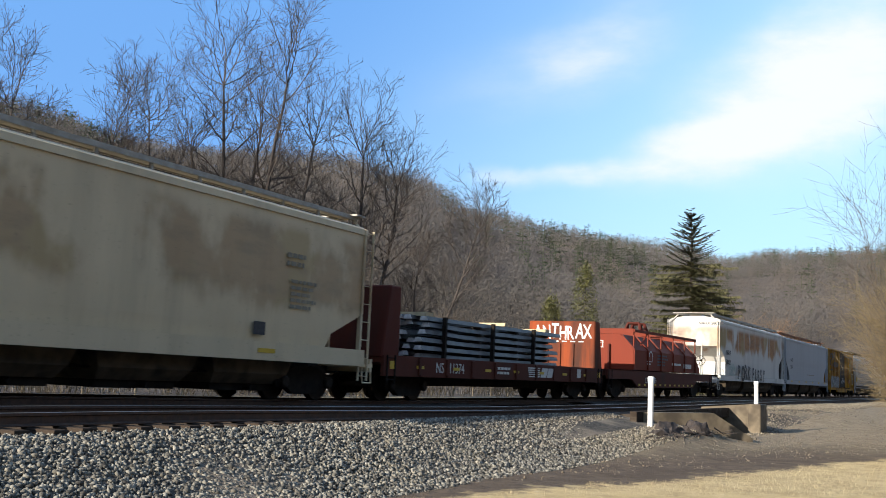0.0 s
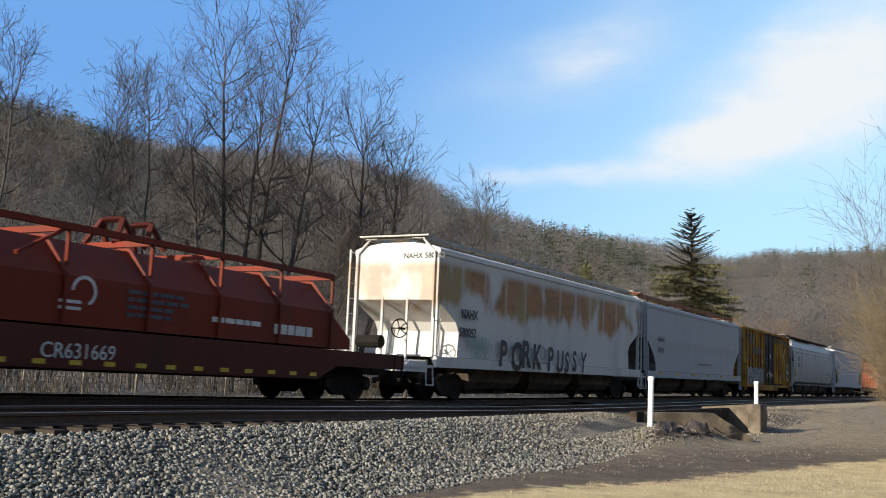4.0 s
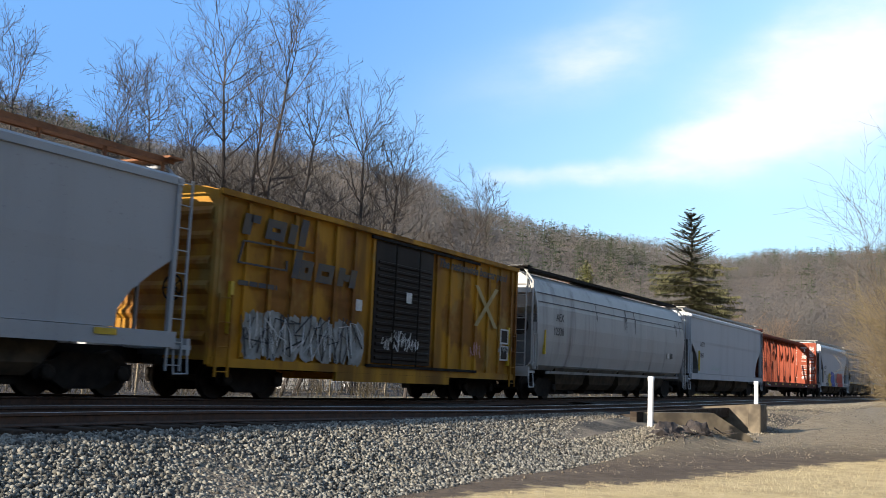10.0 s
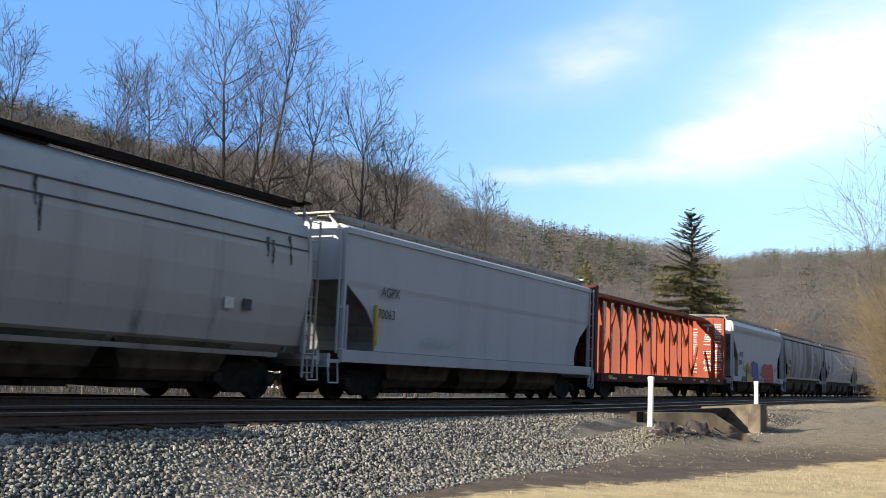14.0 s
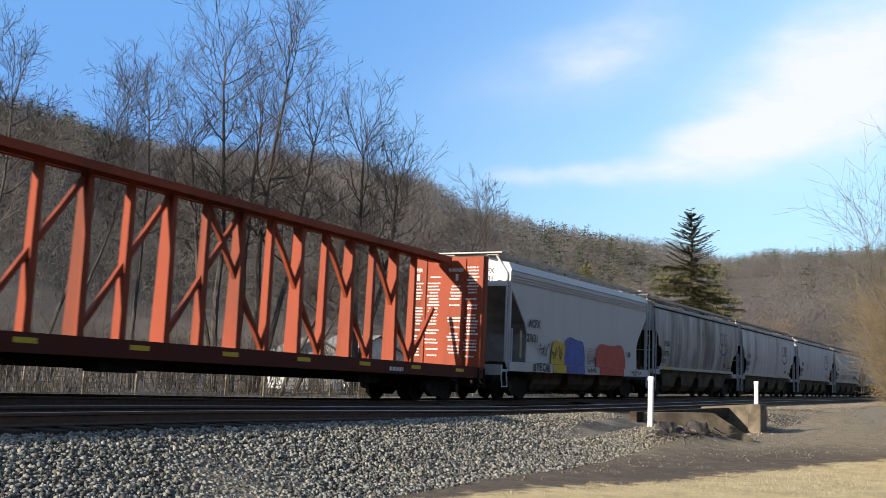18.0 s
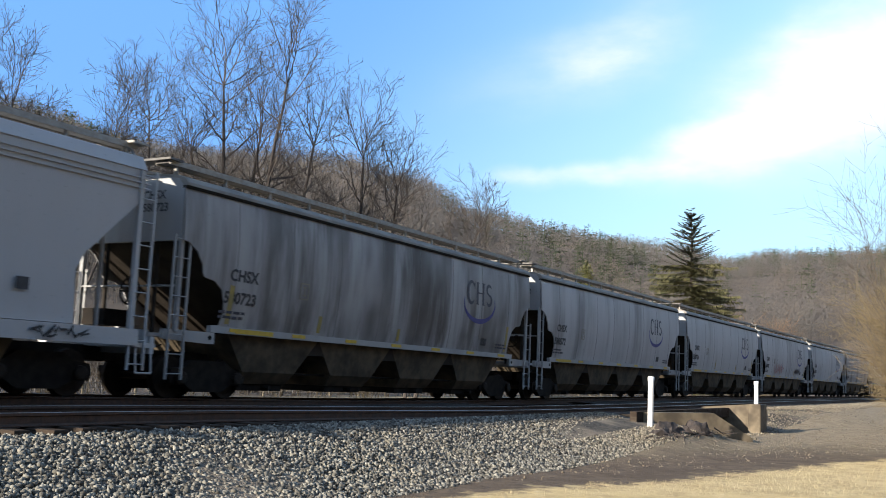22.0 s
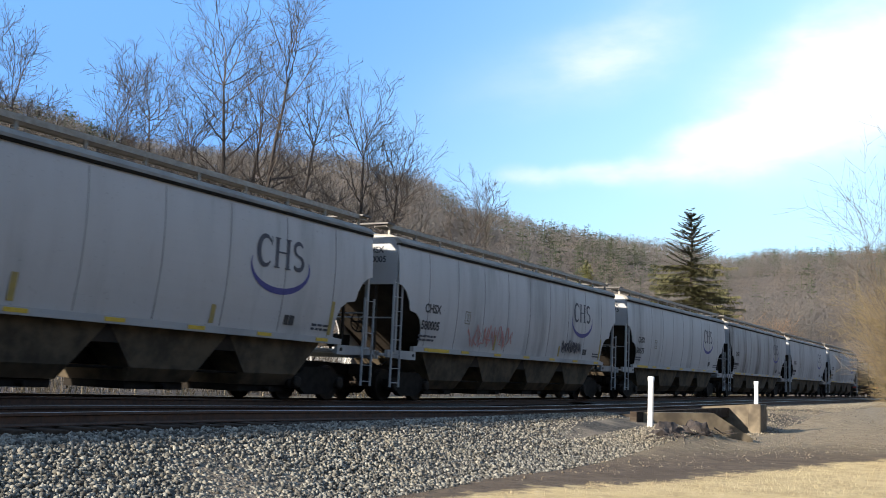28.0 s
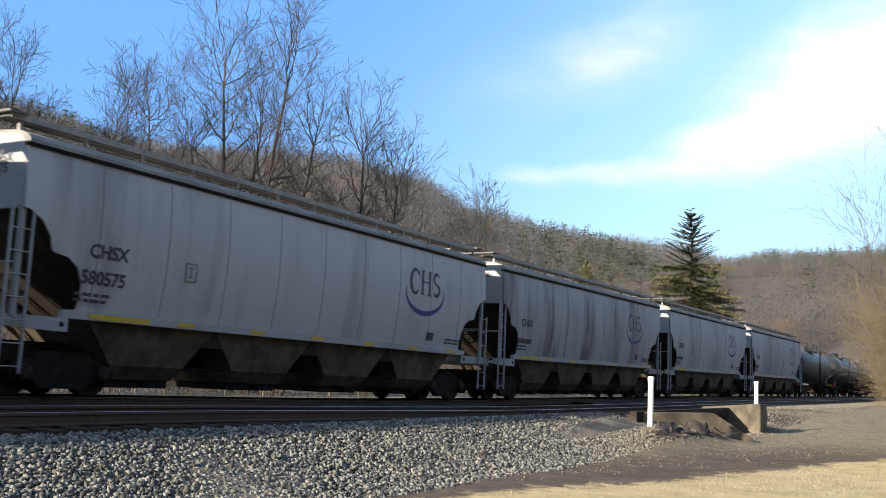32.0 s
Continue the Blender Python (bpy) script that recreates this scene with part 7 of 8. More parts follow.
def tank_car(label):
    L = 15.6
    car = thing("tank_car", label, "railcar", "tank cars")
    bm = bmesh.new()
    prof = [(-L / 2 + 0.45, 0.05), (-L / 2 + 0.5, 0.5), (-L / 2 + 0.65, 0.95), (-L / 2 + 0.9, 1.3), (-L / 2 + 1.2, 1.47), (L / 2 - 1.2, 1.47), (L / 2 - 0.9, 1.3), (L / 2 - 0.65, 0.95), (L / 2 - 0.5, 0.5), (L / 2 - 0.45, 0.05)]
    lathe(bm, prof, (0, 0, 2.65), 28, "x")
    for f in bm.faces:
        f.smooth = True
    part("tank", bm, P_BLACK, car)
    for s in (-1, 1):
        bm = bmesh.new()
        box(bm, s * (L / 2 - 1.6) - 0.25, s * (L / 2 - 1.6) + 0.25, -1.1, 1.1, 1.0, 1.75)
        part("saddle", bm, P_BLACK, car)
        bm = bmesh.new()
        box(bm, min(s * L / 2, s * (L / 2 - 1.9)), max(s * L / 2, s * (L / 2 - 1.9)), -1.4, 1.4, 0.98, 1.06)
        part("end_platform", bm, M["steel_dark"], car)
        bm = bmesh.new()
        for x in (L / 2 - 0.1, L / 2 - 1.8):
            tube(bm, (s * x, -1.38, 1.06), (s * x, -1.38, 2.0), 0.025, 5)
        tube(bm, (s * (L / 2 - 0.1), -1.38, 2.0), (s * (L / 2 - 1.8), -1.38, 2.0), 0.025, 5)
        part("handrail", bm, M["steel_dark"], car)
        bm = bmesh.new()
        box(bm, s * (L / 2 + 0.02) - 0.02, s * (L / 2 + 0.02) + 0.02, -1.3, -0.9, 1.0, 1.25)
        part("reflector", bm, M["spray_red"] if s < 0 else M["yellow_mark"], car)
    bm = bmesh.new()
    lathe(bm, [(4.08, 0.42), (4.5, 0.42), (4.6, 0.3)], (0, 0, 0), 14, "z")
    part("manway", bm, P_BLACK, car)
    bm = bmesh.new()
    box(bm, -1.2, 1.2, -1.05, 1.05, 4.02, 4.06)
    for x in (-1.2, 1.2):
        for y in (-1.05, 1.05):
            tube(bm, (x, y, 4.06), (x, y, 4.62), 0.02, 5)
    for y in (-1.05, 1.05):
        tube(bm, (-1.2, y, 4.62), (1.2, y, 4.62), 0.02, 5)
    part("top_platform", bm, M["steel_dark"], car)
    ladder(car, 0.0, -1.52, 1.2, 4.1, M["steel_dark"], "x", 0.5)
    running_gear(car, L, L / 2 - 1.7, coupler_x=L / 2 + 0.15)
    return car


# ---- the train, from its front ----
h = hopper_flow("cream covered hopper, faded and rust-stained, on the far track", 17.5, P_TAN, zc=2.3, cut=1.5, sill_h=0.42, nbay=4, hatches=10, eave=4.54, top=4.78)
bars("small_lettering", M["faded_mark"], h, 5.6, -1.565, 2.2, 1.0, 0.75, 5, 2)
bars("small_lettering", M["faded_mark"], h, 5.4, -1.565, 3.2, 0.9, 0.4, 2, 3)
bm = bmesh.new()
box(bm, 4.35, 4.75, -1.565, -1.555, 1.5, 1.8)
part("data_plate", bm, M["black_mark"], h)
reflectors(h, 12, 2, -1.61, 1.1, 0.6, 0.1)
place(h, -127.5, -110.0)
flat, load = bulkhead_flat()
place(flat, -108.9, -92.0, (load,))
place(coil_car(), -91.3, -74.0)

h = hopper_flow("white covered hopper with large rust patches and sprayed black letters", 18.8, P_WHITE, zc=3.05, cut=1.4, hatches=10, eave=4.60, top=4.82, cut_curve=((1.36, 1.35), (2.15, 1.42), (2.45, 1.2)), marks=("NAHX 580052",), mark_z=4.32)
lettering("reporting_mark", "NAHX", 0.40, M["black_mark"], h, -7.95, -1.565, 2.6, 0.95, 0.012)
lettering("reporting_number", "580052", 0.40, M["black_mark"], h, -8.05, -1.565, 2.02, 0.95, 0.012)
spray_word("PORK", -5.35, 1.16, 1.26, -1.64, M["spray_black"], h, 2, 0.92, 0.04, "rough black sprayed letter", None, 0.90)
spray_word("PUSSY", -1.28, 1.14, 1.15, -1.64, M["spray_black"], h, 7, 0.85, 0.028, "rough black sprayed letter", None, 0.80)
decal("spray_ring", h, M["spray_black"], lambda bm: swoosh(bm, -1.62, 1.72, 0.2, 0.22, -1.57, 0, 360, 0.03, 0.03))
decal("spray_tag", h, M["spray_green"], lambda bm: (scrawl(bm, -7.5, -5.8, 1.5, 2.15, -1.565, 6, 14, 0.05), scrawl(bm, -7.2, -6.0, 1.25, 1.6, -1.566, 26, 8, 0.05)), "faded green sprayed tag")
place(h, -72.3, -53.5)

h = hopper_flow("smooth grey covered hopper with rusty roof walkways", 18.7, P_GREY, zc=2.9, cut=1.6, boards="grate_rust", hatches=10, z_walk=4.92, cut_curve=((1.36, 1.5), (1.7, 1.46), (2.1, 1.15), (2.5, 0.62)), shaded_ends=True)
lettering("reporting_mark", "NAHX", 0.36, M["black_mark"], h, -7.7, -1.565, 2.8, 0.95)
lettering("reporting_number", "580714", 0.36, M["black_mark"], h, -7.8, -1.565, 2.25, 0.95)
bars("small_lettering", M["faded_mark"], h, -0.6, -1.565, 1.85, 3.4, 0.10, 1, 5)
reflectors(h, 17.5, 6, -1.62, 1.2, 0.55, 0.12)
place(h, -52.3, -33.6)
place(boxcar(), -32.45, -17.35)

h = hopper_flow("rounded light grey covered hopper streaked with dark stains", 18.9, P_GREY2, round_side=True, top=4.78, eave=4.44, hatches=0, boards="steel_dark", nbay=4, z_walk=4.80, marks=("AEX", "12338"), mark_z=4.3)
lettering("reporting_mark", "AEX", 0.42, M["black_mark"], h, -7.75, -1.60, 2.98, 0.95)
lettering("reporting_number", "12338", 0.42, M["black_mark"], h, -8.0, -1.605, 2.45, 0.95)
for z, yy in ((3.60, -1.545), (3.93, -1.488)):
    bm = bmesh.new()
    box(bm, -9.3, 9.3, yy - 0.012, yy + 0.01, z, z + 0.03)
    part("body_seam", bm, M["grey_mark"], h)
rng3 = random.Random(77)


def tar_streak(x, z_hi, z_lo, wd):
    """A ragged black run-down below a seam, lying on the rounded side."""
    bm = bmesh.new()
    prev = None
    n = 9
    for i in range(n + 1):
        z = z_hi + (z_lo - z_hi) * i / n
        y = -(1.56 - max(0.0, z - 3.45) * 0.18) - 0.006 if z < 3.95 else -1.47 - 0.006
        hw = wd * rng3.uniform(0.25, 1.0) * (1 - 0.6 * i / n) + 0.006
        cx = x + rng3.uniform(-0.02, 0.02)
        cur = (bm.verts.new((cx - hw, y - 0.016, z)), bm.verts.new((cx + hw, y - 0.016, z)))
        if prev:
            bm.faces.new((prev[0], prev[1], cur[1], cur[0]))
        prev = cur
    part("tar_streak", bm, M["spray_black"], h)


for x, zh, zl, wd in ((-3.5, 3.94, 3.3, 0.05), (-3.42, 3.62, 3.2, 0.04), (0.2, 3.94, 3.45, 0.07), (0.05, 3.62, 3.05, 0.05), (0.3, 3.62, 2.9, 0.04), (1.4, 3.94, 3.4, 0.05), (1.5, 3.6, 2.95, 0.05), (7.75, 3.75, 3.3, 0.06), (7.95, 3.7, 3.15, 0.05), (8.6, 3.9, 3.2, 0.05)):
    tar_streak(x, zh, zl, wd)
bm = bmesh.new()
prism_x(bm, [(-0.62, 4.74), (0.62, 4.74), (0.56, 4.98), (-0.56, 4.98)], -4.2, 2.3)
part("roof_hatch", bm, M["hatch_brown"], h)
bm = bmesh.new()
box(bm, -8.75, -8.67, -1.60, -1.50, 1.7, 2.6)
part("ladder_stile", bm, M["yellow_mark"], h)
for k in range(2):
    bm = bmesh.new()
    box(bm, 6.4 + 0.6 * k, 6.4 + 0.6 * k + 0.28, -1.59, -1.575, 2.0, 2.25)
    part("data_plate", bm, M["black_mark"] if k else M["white_mark"], h)
place(h, -15.6, 3.3)

h = hopper_flow("pale blue-grey covered hopper with curved roof edge", 17.4, P_BLUEGREY, zc=3.15, cut=1.7, hatches=9, cut_curve=((1.36, 1.55), (1.6, 1.62), (2.0, 1.5), (2.45, 1.1), (2.7, 0.72), (3.0, 0.22)), bay_paint=M["bay_tan"], shaded_ends=True)
lettering("reporting_mark", "AGPX", 0.38, M["black_mark"], h, -7.0, -1.565, 2.85, 0.95)
lettering("reporting_number", "70063", 0.38, M["black_mark"], h, -7.15, -1.565, 2.25, 0.95)
bm = bmesh.new()
box(bm, -7.25, -7.15, -1.60, -1.53, 1.5, 2.6)
part("ladder_stile", bm, M["yellow_mark"], h)
decal("spray_tag", h, M["spray_green"], lambda bm: scrawl(bm, -4.8, -2.6, 1.5, 1.9, -1.565, 16, 9, 0.04))
place(h, 4.75, 22.2)
place(centerbeam(), 23.1, 45.0)

h = hopper_flow("light grey covered hopper with yellow, blue and red sprayed patches", 15.0, P_GREY3, zc=3.95, cut=1.5, hatches=8, eave=4.48, top=4.92, roof_edge=True, cut_curve=((1.36, 1.45), (2.35, 1.5), (2.7, 1.3)), marks=("ACFX", "27631"), mark_z=4.4, shaded_ends=True)
lettering("reporting_mark", "ACFX", 0.40, M["black_mark"], h, -6.0, -1.565, 2.62, 0.98, 0.012)
lettering("reporting_number", "27631", 0.40, M["black_mark"], h, -6.15, -1.565, 2.1, 0.98, 0.012)
spray_word("BYECAR", -5.6, 1.07, 0.38, -1.63, M["spray_black"], h, 9, 0.85, 0.014, "black sprayed letter", None, 0.255)
for z in (4.12, 4.22, 4.32):
    bm = bmesh.new()
    box(bm, -7.6, 7.6, -1.56, -1.53, z, z + 0.025)
    part("body_seam", bm, P_GREY3, h)
def ragged(bm, x0, x1, z0, z1, y, seed, belly=0.0):
    """A sprayed field with a feathered upper edge; belly rounds its sides."""
    rng2 = random.Random(seed)
    n = 40
    low, high = [], []
    for i in range(n + 1):
        u = i / n
        round_off = (1 - abs(2 * u - 1) ** 6) ** 0.5 if belly else 1.0
        low.append(bm.verts.new((x0 + (x1 - x0) * u, y, z0)))
        high.append(bm.verts.new((x0 + (x1 - x0) * u, y, z0 + 0.02 + (z1 - z0) * max(0.3, round_off) * (1 + 0.05 * math.sin(7 * u + seed) + rng2.uniform(-0.02, 0.02)))))
    for i in range(n):
        bm.faces.new((low[i], low[i + 1], high[i + 1], high[i]))


for mat, x0, x1, top, belly, wd, lab in ((M["spray_yellow"], -3.95, -2.5, 2.2, 1, 0.1, "yellow sprayed patch"), (M["spray_blue"], -2.68, -0.55, 2.38, 1, 0.12, "blue sprayed patch"), (M["spray_red"], 0.7, 4.35, 2.32, 1, 0.35, "red sprayed patch")):
    lift = 0.002 if mat is M["spray_blue"] else 0.0
    decal("spray_patch", h, mat, lambda bm: (ragged(bm, x0, x1, 1.36, top, -1.566 - lift, int(x0 * 10) + 70, belly), box(bm, x0 + wd, x1 - wd, -1.632 - lift, -1.622, 1.04, 1.34)), lab)
for x0, x1, z0, z1, yy, sd, n, th in ((-5.1, -4.1, 1.6, 2.1, -1.572, 5, 5, 0.06), (-3.9, -2.8, 1.5, 2.1, -1.572, 7, 4, 0.05), (-0.4, 0.6, 1.1, 1.34, -1.64, 9, 6, 0.05),
                                      (-0.3, 0.5, 1.4, 1.75, -1.575, 19, 5, 0.05), (5.0, 6.3, 1.08, 1.32, -1.64, 11, 7, 0.045)):
    decal("spray_tag", h, M["spray_black"], lambda bm: scrawl(bm, x0, x1, z0, z1, yy, sd, n, th))
bm = bmesh.new()
box(bm, -6.72, -6.58, -1.572, -1.562, 1.5, 2.45)
part("reflective_patch", bm, M["faded_yellow"], h, "worn yellow reflective patch")
for k in range(4):
    bm = bmesh.new()
    box(bm, -0.2 + 0.04 * k, 0.75, -1.572, -1.567, 1.72 + 0.11 * k, 1.76 + 0.11 * k)
    part("spray_dash", bm, M["spray_pink"], h)
bm = bmesh.new()
box(bm, 4.72, 4.98, -1.572, -1.566, 1.88, 2.1)
part("data_plate", bm, M["black_mark"], h)
place(h, 46.7, 61.7)

NUMS = ("580723", "580572", "580726", "580005", "580575", "", "", "")
ENDS = ((62.8, 80.0), (81.1, 98.6), (100.2, 117.4), (118.8, 136.5), (138.2, 155.8), (157.2, 174.7), (176.4, 193.2), (194.9, 212.6))
NOTES = ("heavily soot-streaked", "lightly streaked", "clean", "pink and dark sprayed tags", "clean", "dark-stained", "pale", "pale and streaky")
for k, (a, b2) in enumerate(ENDS):
    L = b2 - a
    h = hopper_panel("pale grey grain hopper, " + NOTES[k] + ", blue crescent mark", L, CHS_PAINTS[k], P_SILL, marks=("CHSX", NUMS[k]) if NUMS[k] else ("CHSX",))
    y = -1.584
    disc_logo(h, L / 2 - 3.85, 3.20, y, 1.0, M["blue_mark"], M["grey_mark"])
    lettering("reporting_mark", "CHSX", 0.36, M["black_mark"], h, -L / 2 + 1.5, y, 2.62, 1.0, 0.01)
    if NUMS[k]:
        lettering("reporting_number", NUMS[k], 0.36, M["black_mark"], h, -L / 2 + 1.38, y, 2.12, 1.0, 0.01)
    else:
        bars("reporting_number", M["black_mark"], h, -L / 2 + 1.32, y, 2.02, 1.3, 0.3, 1, k)
    bars("small_lettering", M["grey_mark"], h, -L / 2 + 1.3, y, 1.78, 1.1, 0.22, 2, k + 3)
    bm = bmesh.new()
    box(bm, L / 2 - 3.5, L / 2 - 3.34, y - 0.006, y, 1.80, 2.03)
    box(bm, L / 2 - 3.31, L / 2 - 3.13, y - 0.006, y, 1.80, 2.03)
    part("data_plate", bm, M["black_mark"], h)
    bars("small_lettering", M["grey_mark"], h, L / 2 - 2.4, y, 1.75, 0.9, 0.2, 2, k + 11)
    reflectors(h, L - 1.5, 7, -1.466, 1.49, 0.5, 0.08)
    bm = bmesh.new()
    box(bm, -L / 2 + 1.9, -L / 2 + 3.2, -1.470, -1.462, 1.47, 1.57)
    part("reflective_strip", bm, M["yellow_mark"], h)
    if k == 3:
        decal("spray_tag", h, M["spray_pink"], lambda bm: scrawl(bm, -4.6, -1.4, 1.7, 2.5, y - 0.002, 21, 16, 0.06), "pink sprayed tag")
        decal("spray_tag", h, M["grey_mark"], lambda bm: (scrawl(bm, 3.1, 5.0, 1.78, 2.32, y - 0.002, 23, 22, 0.045), scrawl(bm, 3.1, 4.9, 1.85, 2.3, y - 0.004, 27, 14, 0.06)), "dark sprayed tag")
    # mid-height capacity square, tall yellow patches beside the seams
    bm = bmesh.new()
    for x0, x1, z0, z1 in ((0, 0.34, 0, 0.03), (0, 0.34, 0.37, 0.40), (0, 0.03, 0.03, 0.37), (0.31, 0.34, 0.03, 0.37), (0.10, 0.24, 0.28, 0.31), (0.10, 0.24, 0.09, 0.12), (0.16, 0.19, 0.12, 0.28)):
        box(bm, -L / 2 + 4.0 + x0, -L / 2 + 4.0 + x1, y - 0.004, y, 2.42 + z0, 2.42 + z1)
    part("capacity_mark", bm, M["faded_mark"], h)
    if k in (0, 2, 3):
        for x, z0, ht in ((-L / 2 + 1.55, 1.66, 0.85), (-L / 2 + 4.9, 1.66, 0.42), (-L / 2 + 8.6, 1.66, 0.34), (L / 2 - 1.75, 1.66, 0.85)) if k == 0 else ((-L / 2 + 6.2, 1.68, 0.5), (L / 2 - 6.0, 1.66, 0.4), (L / 2 - 1.72, 1.66, 0.85)):
            bm = bmesh.new()
            for j in range(4):
                za, zb = z0 + ht * j / 4, z0 + ht * (j + 1) / 4
                box(bm, x, x + 0.14, y - 0.003, y, za, zb)
            part("reflective_patch", bm, M["faded_yellow"], h, "worn yellow reflective patch")
    for ob in h.children:
        if ob.name.split(".")[0] in ("logo_crescent", "logo_mark", "reporting_mark", "reporting_number", "small_lettering", "data_plate", "spray_tag", "capacity_mark", "reflective_patch"):
            hug(ob)
    place(h, a, b2)
for k in range(4):
    a = 213.9 + 17.3 * k
    place(tank_car("dusty black tank car with a top platform"), a, a + 15.6)


# ---- timber ties, one by one near the camera ----
def tie_mesh():
    bm = bmesh.new()
    box(bm, -0.115, 0.115, -1.295, 1.295, -0.36, -0.171)
    bmesh.ops.bevel(bm, geom=[e for e in bm.edges if abs(e.verts[0].co.z - e.verts[1].co.z) < 0.01 and e.verts[0].co.z > -0.2], offset=0.012, segments=1, affect='EDGES')
    me3 = bpy.data.meshes.new("tie")
    bm.to_mesh(me3)
    bm.free()
    me3.materials.append(M["tie"])
    return me3


TIE = tie_mesh()
rng = random.Random(77)
rest_v, rest_f = [], []
for ty, far_x in ((NEAR_Y, 75), (TRAIN_Y, 75)):
    row = thing("tie_row", "dark creosoted timber ties of one track", "railway ties", "rows of ties", "structure")
    x = -12.0
    while x < 320:
        yy = ty + bend(x) + rng.uniform(-0.04, 0.04)
        zz = rng.uniform(-0.012, 0.0) + sag(x)
        rz = rng.uniform(-1.5, 1.5)
        if 2 < x < far_x:
            mesh_part("tie", TIE, M["tie"], row, pose(x, yy, zz, 0, 0, rz))
        else:
            k = len(rest_v)
            mt = pose(x, yy, zz, 0, 0, rz)
            rest_v += [tuple(mt @ Vector((sx * 0.115, sy * 1.295, z))) for z in (-0.36, -0.171) for sx, sy in ((-1, -1), (1, -1), (1, 1), (-1, 1))]
            rest_f += [tuple(k + i for i in f) for f in ((4, 5, 6, 7), (0, 1, 5, 4), (1, 2, 6, 5), (2, 3, 7, 6), (3, 0, 4, 7))]
        x += 0.50 + rng.uniform(-0.03, 0.03)
me = bpy.data.meshes.new("far_ties")
me.from_pydata(rest_v, [], rest_f)
me.materials.append(M["tie"])
tagged(new("far_ties", me), "dark timber ties further along both tracks", "railway ties", kind="stuff")

# ---- crushed stone ----
m, nt, b = nodes_of("crushed_stone")
geo = nt.nodes.new("ShaderNodeNewGeometry")
ri = geo.outputs["Random Per Island"]
c = mixed(nt, (0.034, 0.032, 0.028), (0.315, 0.298, 0.248), math_node(nt, 'POWER', ri, 1.25))
c = mixed(nt, c, (0.23, 0.205, 0.155), math_node(nt, 'MULTIPLY', ramp(nt, noise_tex(nt, (1, 1, 1), 0.6, 5), 0.5, 0.75), 0.55))
c = mixed(nt, c, (0.06, 0.052, 0.045), ramp(nt, noise_tex(nt, (1, 1, 1), 25, 4), 0.55, 0.8))
# soil-fouled gravel towards and beyond the bridge
tc = nt.nodes.new("ShaderNodeTexCoord")
sep = nt.nodes.new("ShaderNodeSeparateXYZ")
nt.links.new(tc.outputs["Object"], sep.inputs[0])
c = mixed(nt, c, mixed(nt, (0.09, 0.072, 0.050), (0.275, 0.23, 0.16), ri), math_node(nt, 'MULTIPLY', ramp(nt, sep.outputs[0], 17, 29), 0.75))
nt.links.new(c, b.inputs["Base Color"])
b.inputs["Roughness"].default_value = 0.9
M["stone"] = m

M["stone_brown"] = plain("earthy_stone", (0.06, 0.047, 0.034), (0.22, 0.178, 0.125), 3, 0.95, 0, 0)
gold = (1 + 5 ** 0.5) / 2
ICO_V = np.array([(-1, gold, 0), (1, gold, 0), (-1, -gold, 0), (1, -gold, 0), (0, -1, gold), (0, 1, gold), (0, -1, -gold), (0, 1, -gold), (gold, 0, -1), (gold, 0, 1), (-gold, 0, -1), (-gold, 0, 1)], float) / math.sqrt(1 + gold ** 2)
ICO_F = np.array([(0, 11, 5), (0, 5, 1), (0, 1, 7), (0, 7, 10), (0, 10, 11), (1, 5, 9), (5, 11, 4), (11, 10, 2), (10, 7, 6), (7, 1, 8), (3, 9, 4), (3, 4, 2), (3, 2, 6), (3, 6, 8), (3, 8, 9), (4, 9, 5), (2, 4, 11), (6, 2, 10), (8, 6, 7), (9, 8, 1)])


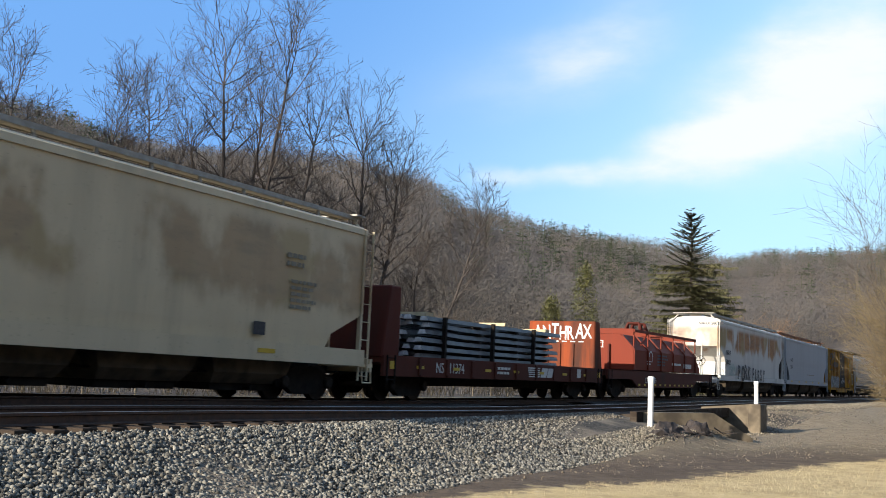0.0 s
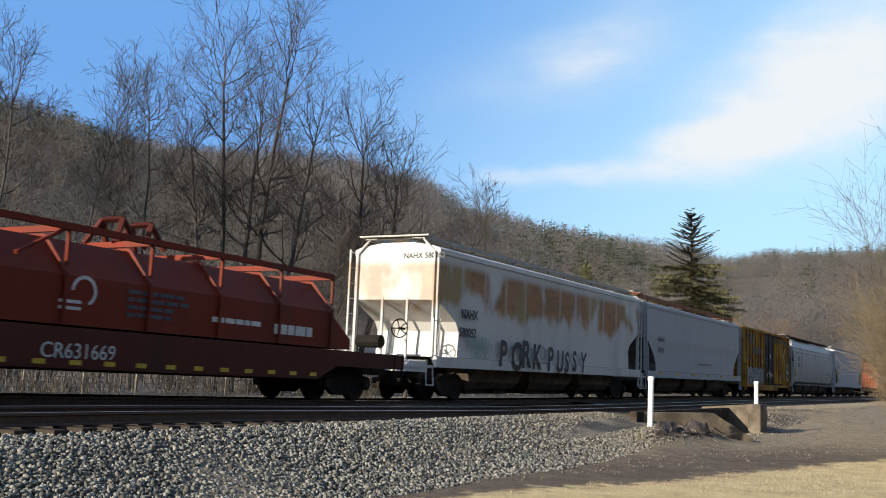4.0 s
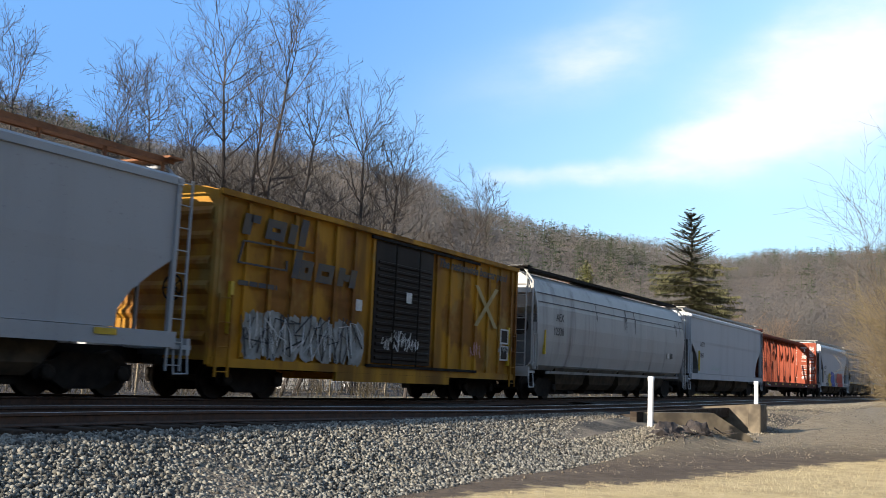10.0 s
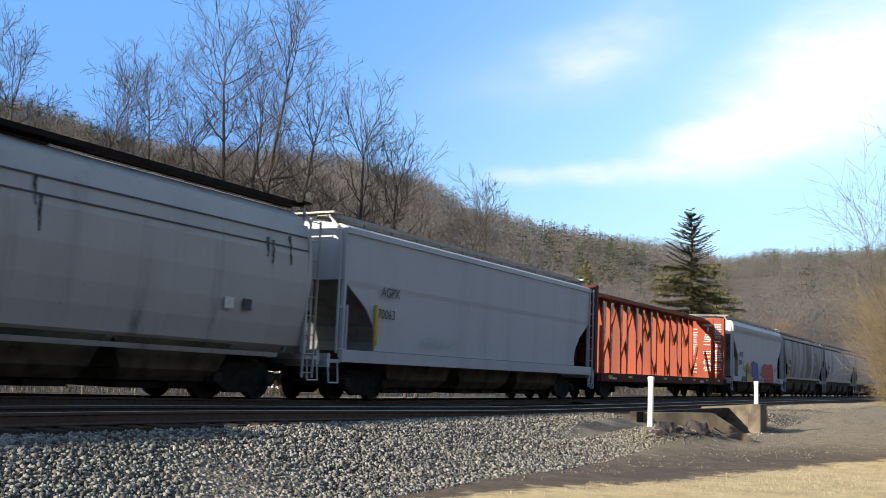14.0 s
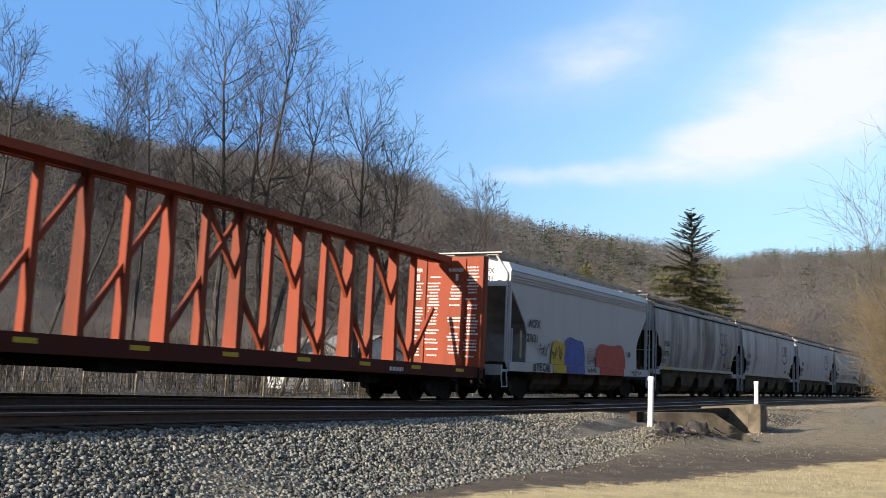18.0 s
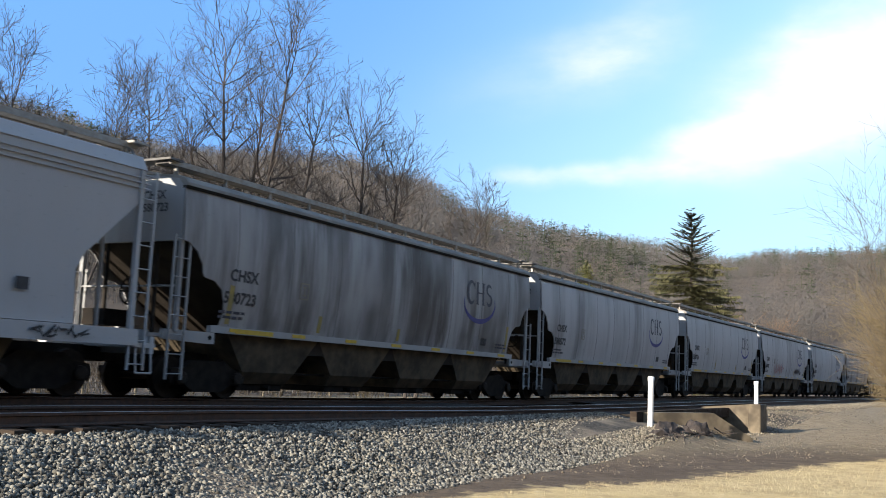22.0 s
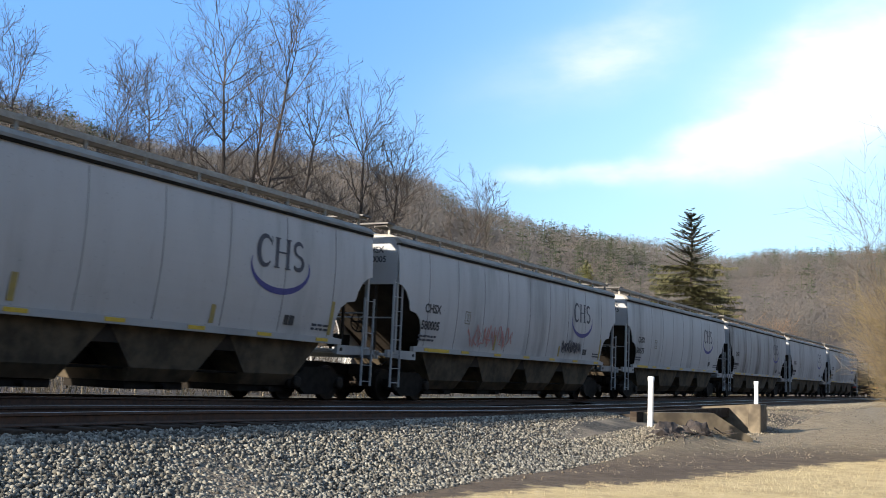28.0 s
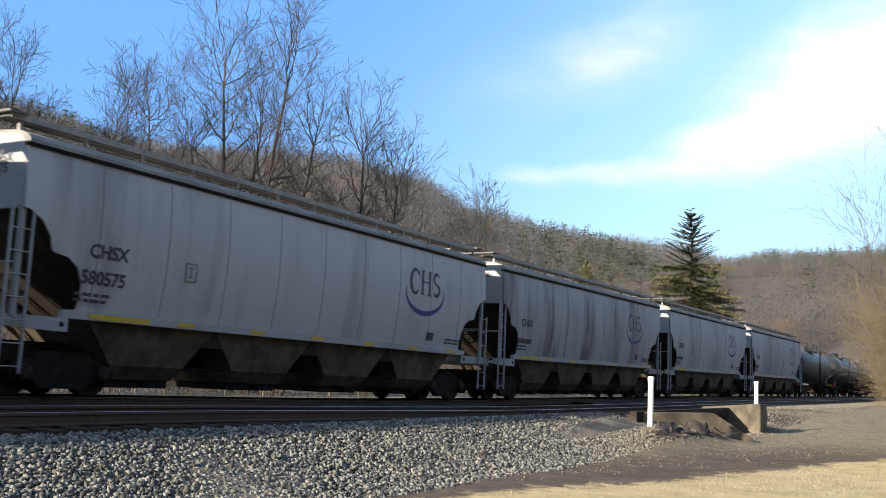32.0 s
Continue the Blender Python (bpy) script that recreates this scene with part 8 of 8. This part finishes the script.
def stones(name, label, n, x0, x1, y0, y1, smin, smax, seed, zfun, material, near_bias=1.0):
    rs = np.random.RandomState(seed)
    u = rs.rand(n) ** near_bias
    xs = x0 + (x1 - x0) * u
    ys = y0 + (y1 - y0) * rs.rand(n)
    keep = ~((xs > BRIDGE_X0 - 1.0) & (xs < BRIDGE_X1 + 1.3) & (ys > 7.9))
    if zfun(20.0, 9.5) < -0.8:
        keep &= ys > 11.4 - 0.262 * xs + 0.5 * np.sin(xs * 2.3)
    xs, ys = xs[keep], ys[keep]
    n = len(xs)
    zs = np.array([zfun(float(a), float(b3)) for a, b3 in zip(xs, ys)])
    ys = ys + np.array([bend(float(a)) for a in xs])
    size = rs.uniform(smin, smax, n)
    v = ICO_V[None] * (1 + rs.uniform(-0.42, 0.38, (n, 12, 1)))
    v = v * rs.uniform(0.5, 1.3, (n, 1, 3)) * size[:, None, None]
    ang = rs.uniform(0, 2 * math.pi, n)
    til = rs.uniform(-0.8, 0.8, n)
    ca, sa, ct, st = np.cos(ang), np.sin(ang), np.cos(til), np.sin(til)
    vx, vy, vz = v[..., 0], v[..., 1], v[..., 2]
    vy, vz = vy * ct[:, None] - vz * st[:, None], vy * st[:, None] + vz * ct[:, None]
    vx, vy = vx * ca[:, None] - vy * sa[:, None], vx * sa[:, None] + vy * ca[:, None]
    pts = np.stack([vx + xs[:, None], vy + ys[:, None], vz + (zs + size * 0.25)[:, None]], -1).reshape(-1, 3)
    tris = (ICO_F[None] + (np.arange(n) * 12)[:, None, None]).reshape(-1, 3)
    me3 = bpy.data.meshes.new(name)
    me3.vertices.add(len(pts))
    me3.vertices.foreach_set("co", pts.ravel())
    me3.loops.add(len(tris) * 3)
    me3.loops.foreach_set("vertex_index", tris.ravel().astype(np.int32))
    me3.polygons.add(len(tris))
    me3.polygons.foreach_set("loop_start", np.arange(0, len(tris) * 3, 3, dtype=np.int32))
    me3.update(calc_edges=True)
    me3.materials.append(material)
    return tagged(new(name, me3), label, "gravel", kind="stuff")


stones("ballast_stones", "grey angular crushed stone on the track's shoulder", 40000, 4.5, 30, 7.5, 10.5, 0.013, 0.042, 1, lambda x, y: bed_z(y) + (toe(x, y) if y < 8.8 else 0), M["stone"], 1.25)
stones("far_ballast_stones", "grey angular crushed stone further along", 14000, 30, 110, 7.5, 10.5, 0.018, 0.038, 2, lambda x, y: min(max(bed_z(y), -0.2), bed_z(y) + bank(x, y)), M["stone"], 1.3)
stones("loose_stones", "scattered loose stones on the bare dirt", 3800, 9, 58, 3.0, 8.4, 0.008, 0.030, 3, lambda x, y: ground_z(x, y), M["stone_brown"], 1.2)


# ---- movement ----
def motions():
    times = [round(0.5 * i, 3) for i in range(65)]
    for car, s0, extra in CARS:
        rows = []
        for t in times:
            x = s0 - advance(t)
            rows.append((t, pose(x, TRAIN_Y + bend(x), (sag(x + 6.5) + sag(x - 6.5)) / 2, 0, grade(x), heading(x))))
        for ob in (car, *extra):
            walk(ob, rows)
    walk(cloud, [(t, Matrix.Translation(CLOUD_RIGHT * (2.9 * t)) @ CLOUD_POSE) for t in (0, 8, 16, 24, 32)])
    steps = [i / 15 for i in range(481)]
    for w, xx in WHEELSETS:
        walk(w, [(t, pose(xx, 0, WHEEL_R, 0, -math.degrees((advance(t) - advance(0)) / WHEEL_R), 0)) for t in steps])


motions()
